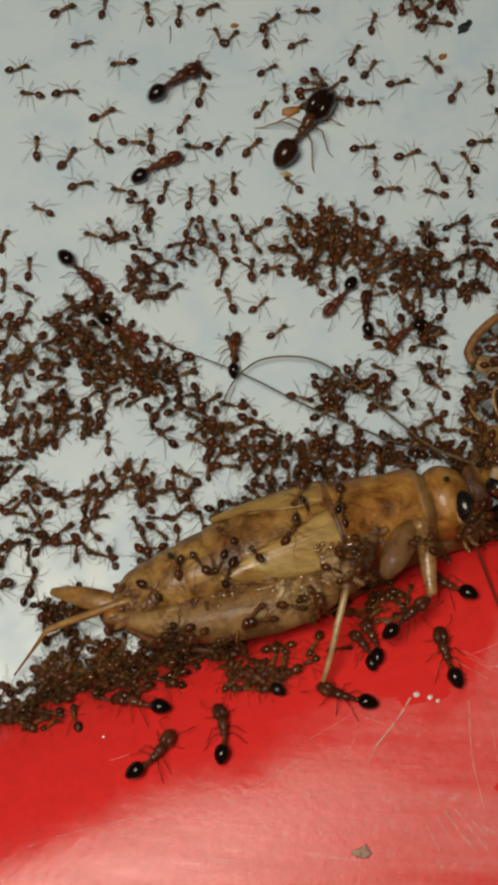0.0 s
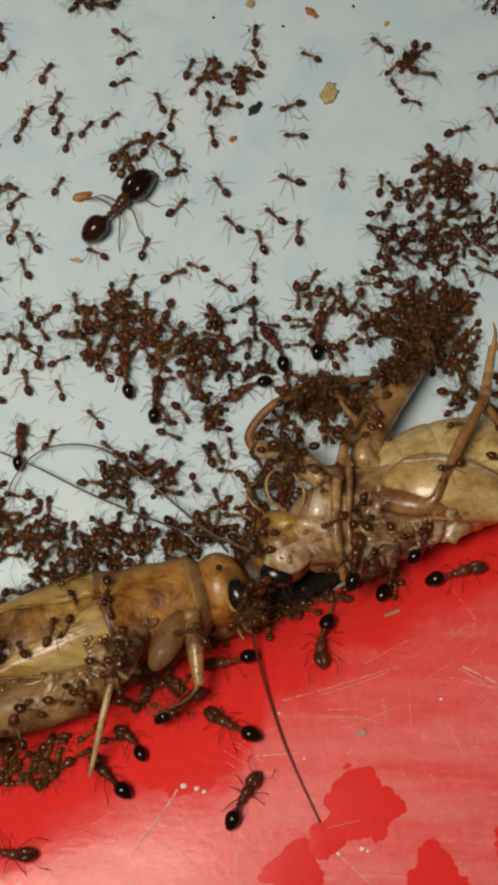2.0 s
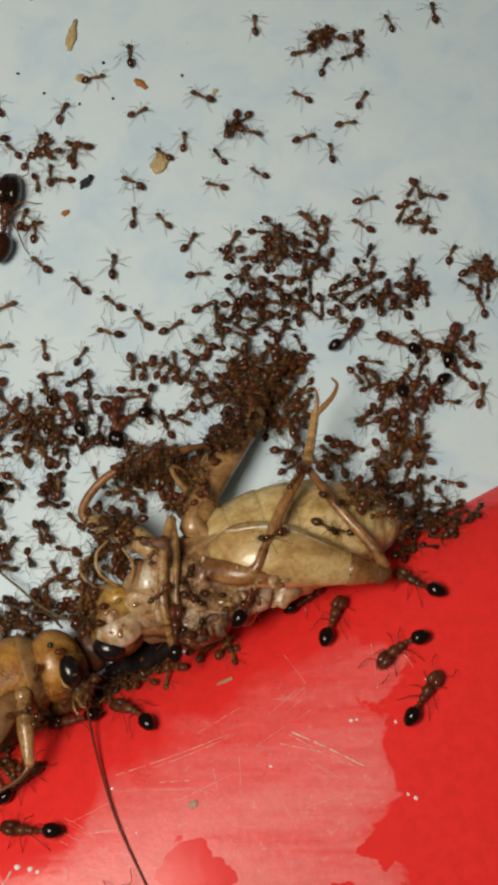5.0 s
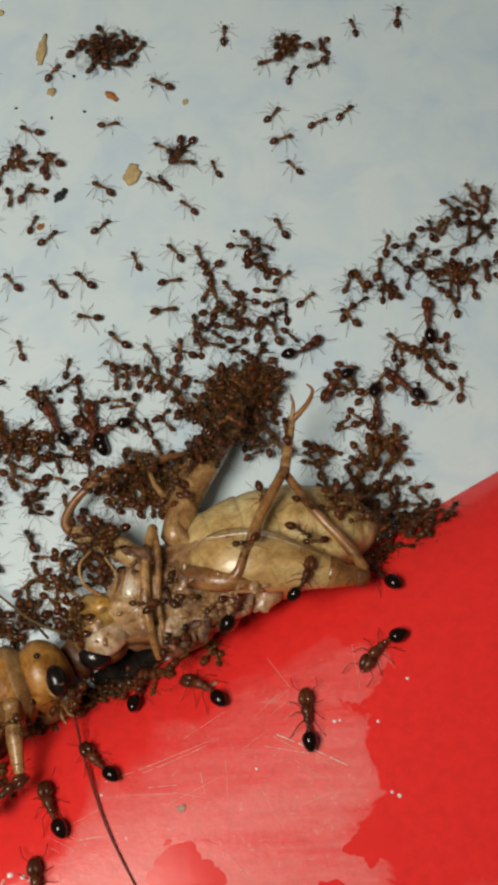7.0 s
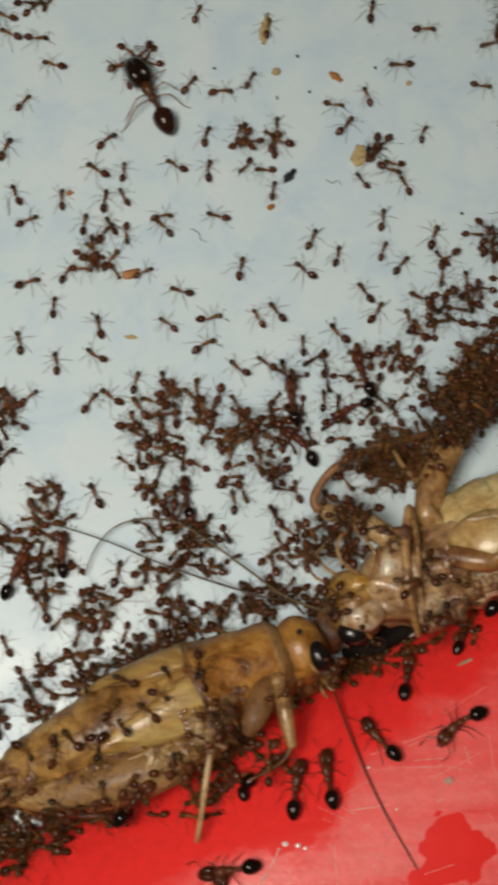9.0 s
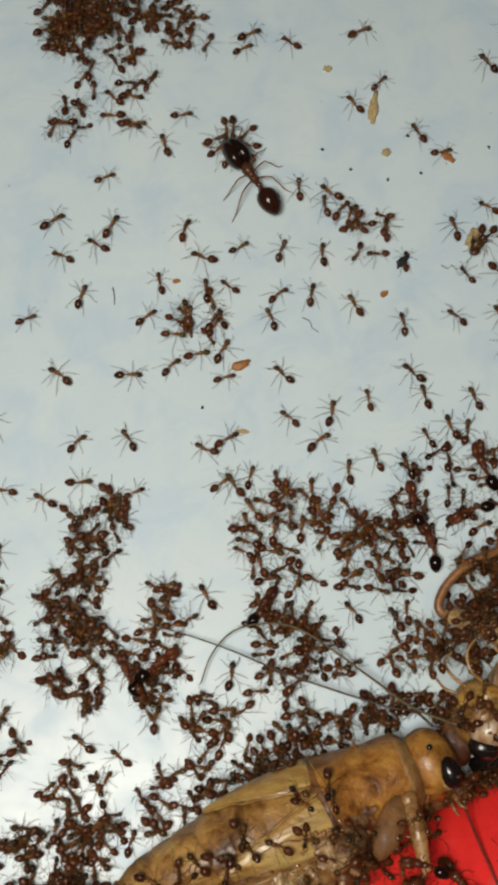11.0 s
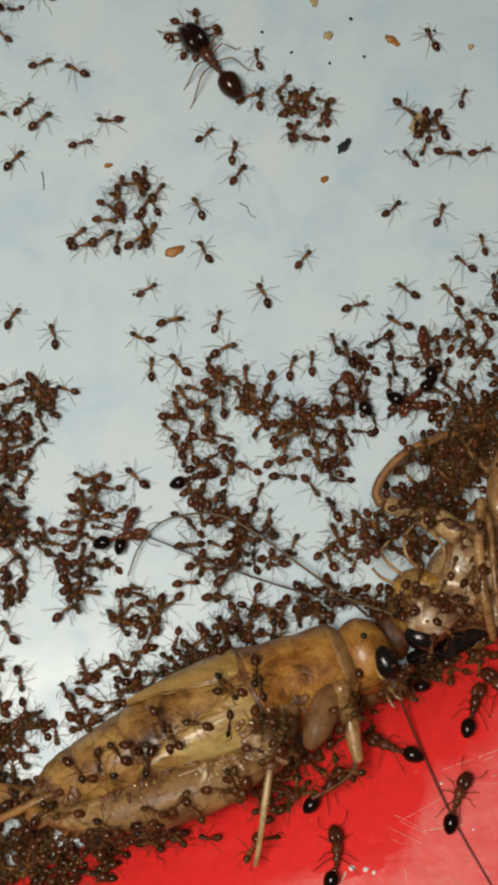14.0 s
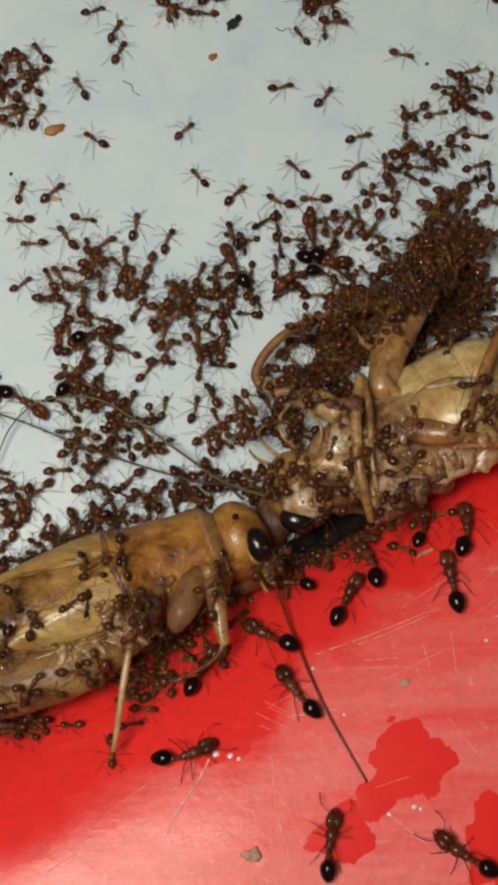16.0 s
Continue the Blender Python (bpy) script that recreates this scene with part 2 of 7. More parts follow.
M_SHANK = chitin("olive_brown_leg", (0.15, 0.068, 0.020), (0.33, 0.178, 0.060), (0.46, 0.280, 0.105), 0.48, 5.0, 0.1, 0.3, 0.3, 0.16)
M_GOLD = chitin("golden_jaw", (0.34, 0.14, 0.018), (0.55, 0.30, 0.050), (0.66, 0.44, 0.13), 0.3, 4.0, 0.4, 0.3, 0.3)
M_EYE = plain("black_eye", (0.012, 0.008, 0.007), 0.22, 0.6, 9.0, 0.25)
M_FEELER = plain("dark_feeler", (0.085, 0.050, 0.030), 0.45, 0.6, 4.0)
M_FEELER_RED = plain("russet_feeler", (0.210, 0.034, 0.019), 0.45, 0.6, 4.0)
M_FEELER_OLIVE = plain("olive_feeler", (0.17, 0.115, 0.045), 0.45, 0.6, 4.0)
M_ANT_BODY = ant_shell("ant_body", (0.080, 0.026, 0.006), (0.265, 0.110, 0.025), 0.36, sss=0.15)
M_ANT_HEAD = ant_shell("ant_head", (0.015, 0.008, 0.003), (0.112, 0.053, 0.010), 0.32, sss=0.15)
M_ANT_REAR = ant_shell("ant_gaster", (0.018, 0.005, 0.002), (0.108, 0.032, 0.009), 0.2, 1.15, 0.15)
M_ANT_LEG = ant_shell("ant_leg", (0.065, 0.029, 0.010), (0.163, 0.079, 0.028), 0.5)
M_BIG_BODY = ant_shell("large_ant_body", (0.050, 0.013, 0.005), (0.165, 0.046, 0.017), 0.32)
M_BIG_REAR = ant_shell("large_ant_gaster", (0.006, 0.003, 0.002), (0.012, 0.005, 0.003), 0.12)
M_BIG_LEG = ant_shell("large_ant_leg", (0.090, 0.020, 0.010), (0.180, 0.046, 0.022), 0.4)
M_MAJOR_HEAD = ant_shell("major_head", (0.012, 0.005, 0.003), (0.034, 0.012, 0.006), 0.20)
M_MAJOR_REAR = ant_shell("major_gaster", (0.026, 0.008, 0.004), (0.060, 0.020, 0.008), 0.16)
M_MAJOR_BODY = ant_shell("major_body", (0.070, 0.024, 0.009), (0.150, 0.058, 0.020), 0.32)
M_MAJOR_LEG = ant_shell("major_leg", (0.180, 0.072, 0.020), (0.300, 0.135, 0.040), 0.4)
M_CHAFF = plain("straw_chaff", (0.66, 0.50, 0.24), 0.6, 0.6, 4.0)
M_ORANGE = plain("orange_chaff", (0.50, 0.20, 0.04), 0.5, 0.6, 4.0)
M_GRIT = plain("dark_grit", (0.025, 0.030, 0.034), 0.35, 0.5, 4.0)
M_PALE = plain("pale_crumb", (0.48, 0.36, 0.22), 0.6, 0.6, 4.0)
M_DUST = plain("dusty_crumb", (0.66, 0.40, 0.30), 0.7, 0.6, 5.0)
M_SCRATCH = plain("scratch_edge", (0.93, 0.66, 0.55), 0.4, 0.7, 4.0)
# very glossy, for the beads added to give the shells glints
M_GLINT_DROP = plain("amber_glint_drop", (0.30, 0.150, 0.050), 0.04, 0.8, 3.0, 1.0)
# the sparkle of the beads is put into their near-white colour
M_GLINT_BEAD = plain("water_bead", (0.95, 0.93, 0.92), 0.05, 0.9, 1.0, 1.0)


# ---- shape helpers, all in millimetres ----
def mesh_of(name, verts, faces, material):
    me = bpy.data.meshes.new(name)
    me.from_pydata([(x * MM, y * MM, z * MM) for x, y, z in verts], [], faces)
    me.materials.append(material)
    me.shade_smooth()
    me.update()
    return me


def part(name, shape, material, parent, label=""):
    """Links one shape, a pair of vertices and faces, as ONE mesh object under a thing or under a part."""
    ob = new(name, mesh_of(name, shape[0], shape[1], material))
    ob.parent = parent
    if label:
        tagged(ob, label)
    return ob


def thing(name, label, category, group="", kind="", place=(0, 0, 0)):
    ob = new(name)
    ob.empty_display_size = 1 * MM
    ob.location = Vector(place) * MM
    return tagged(ob, label, category, group, kind)


def spline(points, n):
    """n points on a smooth curve through the given ones; each may carry further values."""
    pts = np.array(points, float)
    if len(pts) < 3:
        return np.array([pts[0] + (pts[-1] - pts[0]) * i / (n - 1) for i in range(n)])
    ext = np.vstack([2 * pts[0] - pts[1], pts, 2 * pts[-1] - pts[-2]])
    out = []
    for u in np.linspace(0, len(pts) - 1 - 1e-6, n):
        i = int(u)
        f = u - i
        a, b, c, d = ext[i:i + 4]
        out.append(0.5 * (2 * b + (c - a) * f + (2 * a - 5 * b + 4 * c - d) * f * f + (3 * b - a - 3 * c + d) * f ** 3))
    return np.array(out)


def loft(points, n=12, sides=10, up=(0, 0, 1), wobble=0.0, seed=0.0, ridges=0, ridge=0.0):
    """A closed tube through points (x, y, z, across, high): elliptic rings with rounded ends."""
    p = spline(points, n)
    xyz, ra, rb = p[:, :3], np.maximum(p[:, 3], 0.01), np.maximum(p[:, 4], 0.01)
    t = np.gradient(xyz, axis=0)
    t /= np.linalg.norm(t, axis=1)[:, None] + 1e-12
    verts, faces = [], []
    rings = [(0, 0.45, -0.55), *[(i, 1.0, 0.0) for i in range(n)], (n - 1, 0.45, 0.55)]
    for i, k, push in rings:
        side = np.cross(np.array(up, float), t[i])
        side /= np.linalg.norm(side) + 1e-12
        top = np.cross(t[i], side)
        r = 1.0
        if ridges and k == 1.0:
            r += ridge * (abs(math.sin(math.pi * ridges * i / (n - 1))) ** 0.5 - 0.7)
        for j in range(sides):
            a = 2 * math.pi * j / sides
            w = 1 + wobble * noise.noise((xyz[i][0] * 0.9 + seed, xyz[i][1] * 0.9 + 2 * math.cos(a), 2 * math.sin(a)))
            v = xyz[i] + t[i] * push * min(ra[i], rb[i]) + k * r * w * (side * ra[i] * math.cos(a) + top * rb[i] * math.sin(a))
            verts.append(tuple(v))
    m = len(rings)
    for i in range(m - 1):
        for j in range(sides):
            k = (j + 1) % sides
            faces.append((i * sides + j, i * sides + k, (i + 1) * sides + k, (i + 1) * sides + j))
    faces.append(tuple(range(sides - 1, -1, -1)))
    faces.append(tuple((m - 1) * sides + j for j in range(sides)))
    return verts, faces


def ball(c, r, rz=0.0, ry=0.0, rings=8, sides=12, wobble=0.0, pinch=0.0):
    """An egg shape: centre, three radii, turn about z and y, roughness of outline, taper along x."""
    turn = Euler((0, radians(ry), radians(rz))).to_matrix()
    verts, faces = [], []
    for i in range(rings + 1):
        th = math.pi * i / rings
        for j in range(sides):
            ph = 2 * math.pi * j / sides
            x, s = math.cos(th), math.sin(th) * (1 + pinch * math.cos(th))
            v = Vector((x * r[0], s * math.cos(ph) * r[1], s * math.sin(ph) * r[2]))
            if wobble:
                v *= 1 + wobble * noise.noise(v * (1.4 / max(r)) + Vector(c))
            verts.append(tuple(turn @ v + Vector(c)))
    for i in range(rings):
        for j in range(sides):
            k = (j + 1) % sides
            faces.append((i * sides + j, (i + 1) * sides + j, (i + 1) * sides + k, i * sides + k))
    return verts, faces


def join(*shapes):
    verts, faces = [], []
    for v, f in shapes:
        o = len(verts)
        verts += v
        faces += [tuple(i + o for i in q) for q in f]
    return verts, faces


def rod(points, r0, r1=None, n=10, sides=6, flat=1.0):
    """A tapering rod through bare points."""
    r1 = r0 if r1 is None else r1
    k = len(points) - 1
    rows = [(*p, r0 + (r1 - r0) * i / k, (r0 + (r1 - r0) * i / k) * flat) for i, p in enumerate(points)]
    return loft(rows, n, sides)


# ---- the floor and the red lid ----
def edge_y(x):
    """The lip's line on the floor."""
    return -2.1 + 0.487 * x - 0.55 * math.cos(x * 0.085) + 0.4


def inside(x, y):
    """How far inside the lip a point lies."""
    return (edge_y(x) - y) * 0.899


def lid_z(s):
    return 0.0 if s <= 0 else 4.9 * (1 - math.exp(-s / 3.4)) + 0.02 * min(s, 20)


def ground_z(x, y):
    return lid_z(inside(x, y))


def ground_normal(x, y):
    e = 0.25
    return Vector((ground_z(x - e, y) - ground_z(x + e, y), ground_z(x, y - e) - ground_z(x, y + e), 2 * e)).normalized()


def build_floor():
    v, f = [], []
    for z in (0.0, -8.0):
        v += [(-800, -800, z), (800, -800, z), (800, 800, z), (-800, 800, z)]
    f = [(0, 1, 2, 3), (7, 6, 5, 4), (0, 4, 5, 1), (1, 5, 6, 2), (2, 6, 7, 3), (3, 7, 4, 0)]
    me = mesh_of("floor", v, f, M_FLOOR)
    me.shade_flat()
    tagged(new("floor", me), "white glazed floor with faint bluish smudges", "floor", kind="structure")


def build_lid():
    """A domed sheet with a rounded lip, closed underneath; its own y runs inward from the lip."""
    lid = thing("plastic_lid", "scratched glossy red plastic lid with wet patches on it", "plastic lid")
    us = np.linspace(-58, 58, 95)
    ss = [0.0, 0.12, 0.3, 0.6, 1.0, 1.5, 2.1, 2.8, 3.6, 4.5, 5.5, 6.6, 8, 9.5, 11, 13, 15, 18, 22, 27, 33, 40]
    verts, faces = [], []
    for s in ss:
        for u in us:
            x = u + 0.0
            y = edge_y(x) - s / 0.899
            z = lid_z(s) + 0.02
            z += 0.05 * noise.noise((x * 0.12, y * 0.12, 0)) * min(1, s / 4)
            verts.append((x, y, z))
    n = len(us)
    for i in range(len(ss) - 1):
        for j in range(n - 1):
            faces.append((i * n + j, (i + 1) * n + j, (i + 1) * n + j + 1, i * n + j + 1))
    # rim down to the floor on the far side and both ends, then the underside
    base = len(verts)
    ring = [j for j in range(n)] + [i * n + n - 1 for i in range(1, len(ss))] + \
           [(len(ss) - 1) * n + j for j in range(n - 2, -1, -1)] + [i * n for i in range(len(ss) - 2, 0, -1)]
    for k in ring:
        verts.append((verts[k][0], verts[k][1], 0.004))
    m = len(ring)
    for k in range(m):
        faces.append((ring[k], ring[(k + 1) % m], base + (k + 1) % m, base + k))
    faces.append(tuple(base + k for k in range(m - 1, -1, -1)))
    body = part("shell", (verts, faces), M_RED, lid)
    return lid


def patch(name, x, y, rx, ry, turn, material, label, category, parent=None, lift=0.012, seed=1.0, ragged=0.35):
    """A thin irregular film lying on the lid."""
    verts, faces = [], []
    n, shares = 140, (0.0, 0.12, 0.24, 0.36, 0.48, 0.6, 0.7, 0.8, 0.88, 0.95, 1.0)
    k = len(shares) - 1
    c, s = math.cos(radians(turn)), math.sin(radians(turn))
    for i, q in enumerate(shares):
        for j in range(n):
            a = 2 * math.pi * j / n
            ca, sa = math.cos(a), math.sin(a)
            w = 1 + ragged * noise.noise((ca * 1.5 + seed, sa * 1.5, seed)) + 0.35 * ragged * noise.noise((ca * 4 + seed, sa * 4, seed)) + \
                0.16 * ragged * noise.noise((ca * 14 + seed, sa * 14, seed))
            dx, dy = q * w * rx * ca, q * w * ry * sa
            px, py = x + dx * c - dy * s, y + dx * s + dy * c
            bz = 0.05 * noise.noise((px * 0.12, py * 0.12, 0)) * min(1, max(0, inside(px, py)) / 4)
            verts.append((px, py, ground_z(px, py) + 0.02 + bz + (lift * (1 - q * q) - 0.004)))
    for i in range(k):
        for j in range(n):
            m = (j + 1) % n
            faces.append((i * n + j, (i + 1) * n + j, (i + 1) * n + m, i * n + m))
    ob = new(name, mesh_of(name, verts, faces, material))
    return tagged(ob, label, category)


build_floor()
LID = build_lid()


# ---- the two crickets ----
M_FEMUR = chitin("glossy_femur", (0.44, 0.250, 0.080), (0.64, 0.425, 0.170), (0.75, 0.560, 0.270), 0.36, 4.0, 0.55, 0.3, 0.25, 0.05, stains=0.2)
SOLID = []      # shapes that ants can climb


def solid(shape):
    SOLID.append(shape)
    return shape


def along(line, u):
    """Centre, direction, side and radii at the share u of a body's centre line."""
    p = spline(line, 60)
    i = min(58, max(0, int(u * 59)))
    d = Vector(p[i + 1][:3]) - Vector(p[i][:3])
    d.normalize()
    side = Vector((0, 0, 1)).cross(d).normalized()
    return Vector(p[i][:3]), d, side, p[i][3], p[i][4]


def shell_patch(line, rows, lift, thick=0.10, m=9, n=18):
    """A thin curved plate on a body: rows of (share along, lower angle, upper angle) round the centre line."""
    r = spline(rows, n)
    verts, faces = [], []
    for layer in (lift, lift - thick):
        for u, lo, hi in r:
            c, d, side, ra, rb = along(line, u)
            top = d.cross(side)
            for j in range(m):
                a = radians(lo + (hi - lo) * j / (m - 1))
                edge = 0.5 * thick * (abs(2 * j / (m - 1) - 1) ** 4)
                k = layer + 0.16 * math.sin(math.pi * j / (m - 1)) * (1 if layer == lift else 0.9) - edge
                verts.append(tuple(c + side * (ra + k) * math.cos(a) + top * (rb + k) * math.sin(a)))
    q = n * m
    for i in range(n - 1):
        for j in range(m - 1):
            a = i * m + j
            faces.append((a, a + 1, a + m + 1, a + m))
            faces.append((q + a, q + a + m, q + a + m + 1, q + a + 1))
    ring = [j for j in range(m)] + [i * m + m - 1 for i in range(1, n)] + \
           [(n - 1) * m + j for j in range(m - 2, -1, -1)] + [i * m for i in range(n - 2, 0, -1)]
    for k in range(len(ring)):
        a, b = ring[k], ring[(k + 1) % len(ring)]
        faces.append((b, a, q + a, q + b))
    return verts, faces


def leg(parent, name, pieces, label=""):
    """A leg of several pieces: the first is the part, the others hang under it."""
    root = None
    for piece, shape, material in pieces:
        ob = part(name if root is None else piece, solid(shape), material, root or parent, label if root is None else "")
        root = root or ob
    return root


def segment_rings(parent, line, count, u0, u1, material, name="abdomen_segment", swell=1.0, stagger=0.10):
    """Overlapping plates of an abdomen, each a ring that steps over the next one."""
    for i in range(count):
        a, b = u0 + (u1 - u0) * i / count, u0 + (u1 - u0) * (i + 1.18) / count
        rows = []
        for k in range(5):
            u = min(0.999, a + (b - a) * k / 4)
            c, d, side, ra, rb = along(line, u)
            bulge = (1.0 + stagger * (k / 4) - 0.02 * (k == 4)) * swell
            rows.append((*c, ra * bulge, rb * bulge))
        part(name, solid(loft(rows, 7, 26, wobble=0.03, seed=i * 2.3)), material, parent)


def spines(points, r, length, count, seed, down=False):
    """Short thorns along a shin, as one shape."""
    rnd = random.Random(seed)
    p = spline(points, count + 2)[1:-1]
    out = []
    for i, q in enumerate(p):
        s = 1 if i % 2 else -1
        tip = (q[0] + s * length * 0.7, q[1] + length * rnd.uniform(-0.2, 0.7), q[2] + length * rnd.uniform(0.1, 0.5))
        out.append(rod([tuple(q[:3]), tip], r, r * 0.2, 3, 4))
    return join(*out)


def cricket_on_side():
    c = thing("cricket", "dead amber-brown cricket lying on its side against the red lid", "cricket", "dead crickets")
    head_c, tail = (-2.75, -1.15), (-21.0, -8.6)
    belly = [(-7.6, -2.7, 2.2, 2.5, 2.4), (-10.5, -3.9, 2.4, 2.78, 2.6), (-13.8, -5.2, 2.4, 2.55, 2.55), (-16.8, -6.5, 2.2, 2.05, 2.25),
             (-19.1, -7.45, 1.9, 1.62, 1.75), (-20.4, -8.0, 1.75, 0.95, 1.0)]
    segment_rings(c, belly, 10, 0.0, 0.98, M_AMBER, stagger=0.07)
    # saddle behind the head
    prono = [(-4.3, -1.5, 2.1, 2.25, 2.2), (-4.8, -1.68, 2.12, 2.42, 2.36), (-6.0, -2.1, 2.2, 2.42, 2.42), (-7.6, -2.7, 2.25, 2.66, 2.64), (-8.4, -3.03, 2.28, 2.88, 2.90), (-8.95, -3.26, 2.3, 3.02, 3.06)]
    p = part("pronotum", solid(loft(prono, 16, 30, wobble=0.035, seed=4)), M_RUST, c, "rust-brown saddle plate")
    part("rim", loft([(-8.85, -3.22, 2.3, 3.06, 3.09), (-9.02, -3.29, 2.3, 3.05, 3.08)], 4, 30), M_BROWN, p)
    part("rim", loft([(-4.25, -1.48, 2.1, 2.36, 2.30), (-4.42, -1.54, 2.1, 2.40, 2.34)], 4, 30), M_SHANK, p)
    h = part("head", solid(ball((-2.95, -1.12, 2.0), (1.68, 2.12, 2.14), 18, 0, 16, 26, 0.07)), M_RUST, c, "smooth rust-brown head")
    part("eye_socket", solid(ball((-2.25, -1.35, 3.25), (0.82, 1.25, 0.74), 22, 25, 10, 16, 0.05)), M_FEMUR, h, "pale ring round the eye")
    part("eye", solid(ball((-1.95, -1.55, 3.62), (0.64, 0.98, 0.66), 22, 25, 12, 16, 0.06)), M_EYE, h, "glossy black eye")
    part("face", solid(ball((-1.55, -2.25, 2.3), (0.75, 1.0, 1.0), 30, 0, 8, 12, 0.08)), M_AMBER, h)
    part("ocellus", ball((-3.05, -0.15, 3.95), (0.18, 0.18, 0.12), 0, 0, 6, 8), M_EYE, h)
    part("palp", rod([(-1.7, -2.7, 2.6), (-1.4, -3.3, 2.9), (-1.1, -3.5, 3.0)], 0.15, 0.10), M_TAN, h)
    part("palp", rod([(-1.9, -2.9, 2.4), (-1.75, -3.5, 2.8), (-1.5, -3.9, 2.9)], 0.14, 0.08), M_TAN, h)
    part("antenna", rod([(-2.6, 1.0, 2.6), (-3.6, 1.9, 2.2), (-5.3, 2.3, 1.5), (-10.5, 4.2, 1.0), (-14.8, 6.1, 0.8), (-19.4, 7.7, 0.45)], 0.085, 0.035, 40, 6),
         M_FEELER, h, "long dark feeler")
    part("antenna", rod([(-0.9, 0.9, 3.0), (-3.6, 2.1, 2.0), (-5.6, 3.7, 1.3), (-8.3, 5.8, 1.2), (-10.2, 7.0, 1.1), (-12.0, 7.3, 1.0), (-13.9, 6.9, 0.9), (-15.2, 5.6, 0.8),
                         (-15.9, 3.9, 0.7)], 0.085, 0.04, 48, 6), M_FEELER_OLIVE, h, "long olive feeler bent in an arc")
    part("antenna", rod([(-1.5, -2.1, 2.2), (-1.05, -3.6, 2.5), (-0.25, -6.3, 3.75), (1.05, -9.8, 4.75), (2.9, -13.4, 5.12)], 0.095, 0.05, 30, 6),
         M_FEELER_RED, h, "dark feeler reaching over the red plastic")
    # wings: one folded over the back, one along the flank
    w1 = part("forewing", solid(shell_patch(belly, [(0.09, 118, 172), (0.14, 119, 175), (0.22, 121, 177), (0.32, 132, 176), (0.4, 147, 172), (0.47, 158, 165)], 0.26)),
              M_BACK, c, "amber wing folded over the back")
    w2 = part("forewing", solid(shell_patch(belly, [(0.09, 54, 108), (0.14, 49, 108), (0.22, 45, 102), (0.32, 48, 92), (0.42, 56, 82), (0.5, 66, 73)], 0.32)),
              M_WING, c, "pale ribbed wing along the flank")
    for wing, lo, hi, u1 in ((w2, 54, 96, 0.44), (w1, 126, 170, 0.40)):
        for k in range(5):
            f = k / 4
            pts = []
            for q in range(6):
                u = 0.10 + (u1 - 0.10 - 0.12 * abs(f - 0.5)) * q / 5
                cc, d, side, ra, rb = along(belly, u)
                top = d.cross(side)
                a = radians(hi - 6 + (lo - hi + 12) * f * (0.25 + 0.75 * q / 5))
                lift = (0.32 if wing is w1 else 0.42) + 0.03
                pts.append(tuple(cc + side * (ra + lift) * math.cos(a) + top * (rb + lift) * math.sin(a)))
            part("vein", rod(pts, 0.035, 0.02, 12, 5), M_WING if wing is w2 else M_BACK, wing)
    for wing, rows, lift in ((w1, [(0.09, 172), (0.14, 175), (0.22, 177), (0.32, 176), (0.4, 172), (0.47, 165)], 0.20), (w1, [(0.09, 118), (0.14, 119), (0.22, 121), (0.32, 132), (0.4, 147), (0.47, 158)], 0.24),
                             (w2, [(0.09, 54), (0.14, 49), (0.22, 45), (0.32, 48), (0.42, 56), (0.5, 66)], 0.28), (w2, [(0.09, 108), (0.14, 108), (0.22, 102), (0.32, 92), (0.42, 82), (0.5, 73)], 0.30)):
        pts = []
        for u, deg in rows:
            cc, d, side, ra, rb = along(belly, u)
            top = d.cross(side)
            pts.append(tuple(cc + side * (ra + lift) * math.cos(radians(deg)) + top * (rb + lift) * math.sin(radians(deg))))
        part("border", rod(pts, 0.09, 0.06, 18, 6), M_AMBER, wing)
    # flank between wing and hind leg
    part("flank", solid(loft([(-8.0, -4.9, 2.9, 1.0, 1.2), (-9.6, -6.0, 3.1, 1.2, 1.3), (-12.0, -7.2, 2.9, 1.1, 1.2), (-15.0, -8.0, 2.4, 0.8, 0.9)], 12, 14, wobble=0.2, seed=9)), M_FLESH, c)
    part("underside", loft([(-4.4, -3.6, 0.9, 0.8, 0.6), (-6.2, -4.9, 1.2, 0.9, 0.7), (-8.0, -5.9, 1.4, 0.9, 0.7), (-10.5, -7.4, 1.2, 0.7, 0.6)], 14, 12, wobble=0.3, seed=5), M_GORE, c, "dark torn underside")
    # two dark lumps added to cover the white floor showing round the head
    part("torn_flesh", ball((-1.0, 0.2, 0.8), (0.9, 1.3, 0.8), 15, 0, 10, 14, 0.4), M_GORE, c, "dark lump filling the gap beside the head")
    part("chin_lump", ball((-2.3, -2.9, 1.1), (1.2, 0.8, 0.9), 25, 0, 8, 12, 0.4), M_GORE, h, "dark lump filling the gap under the head")
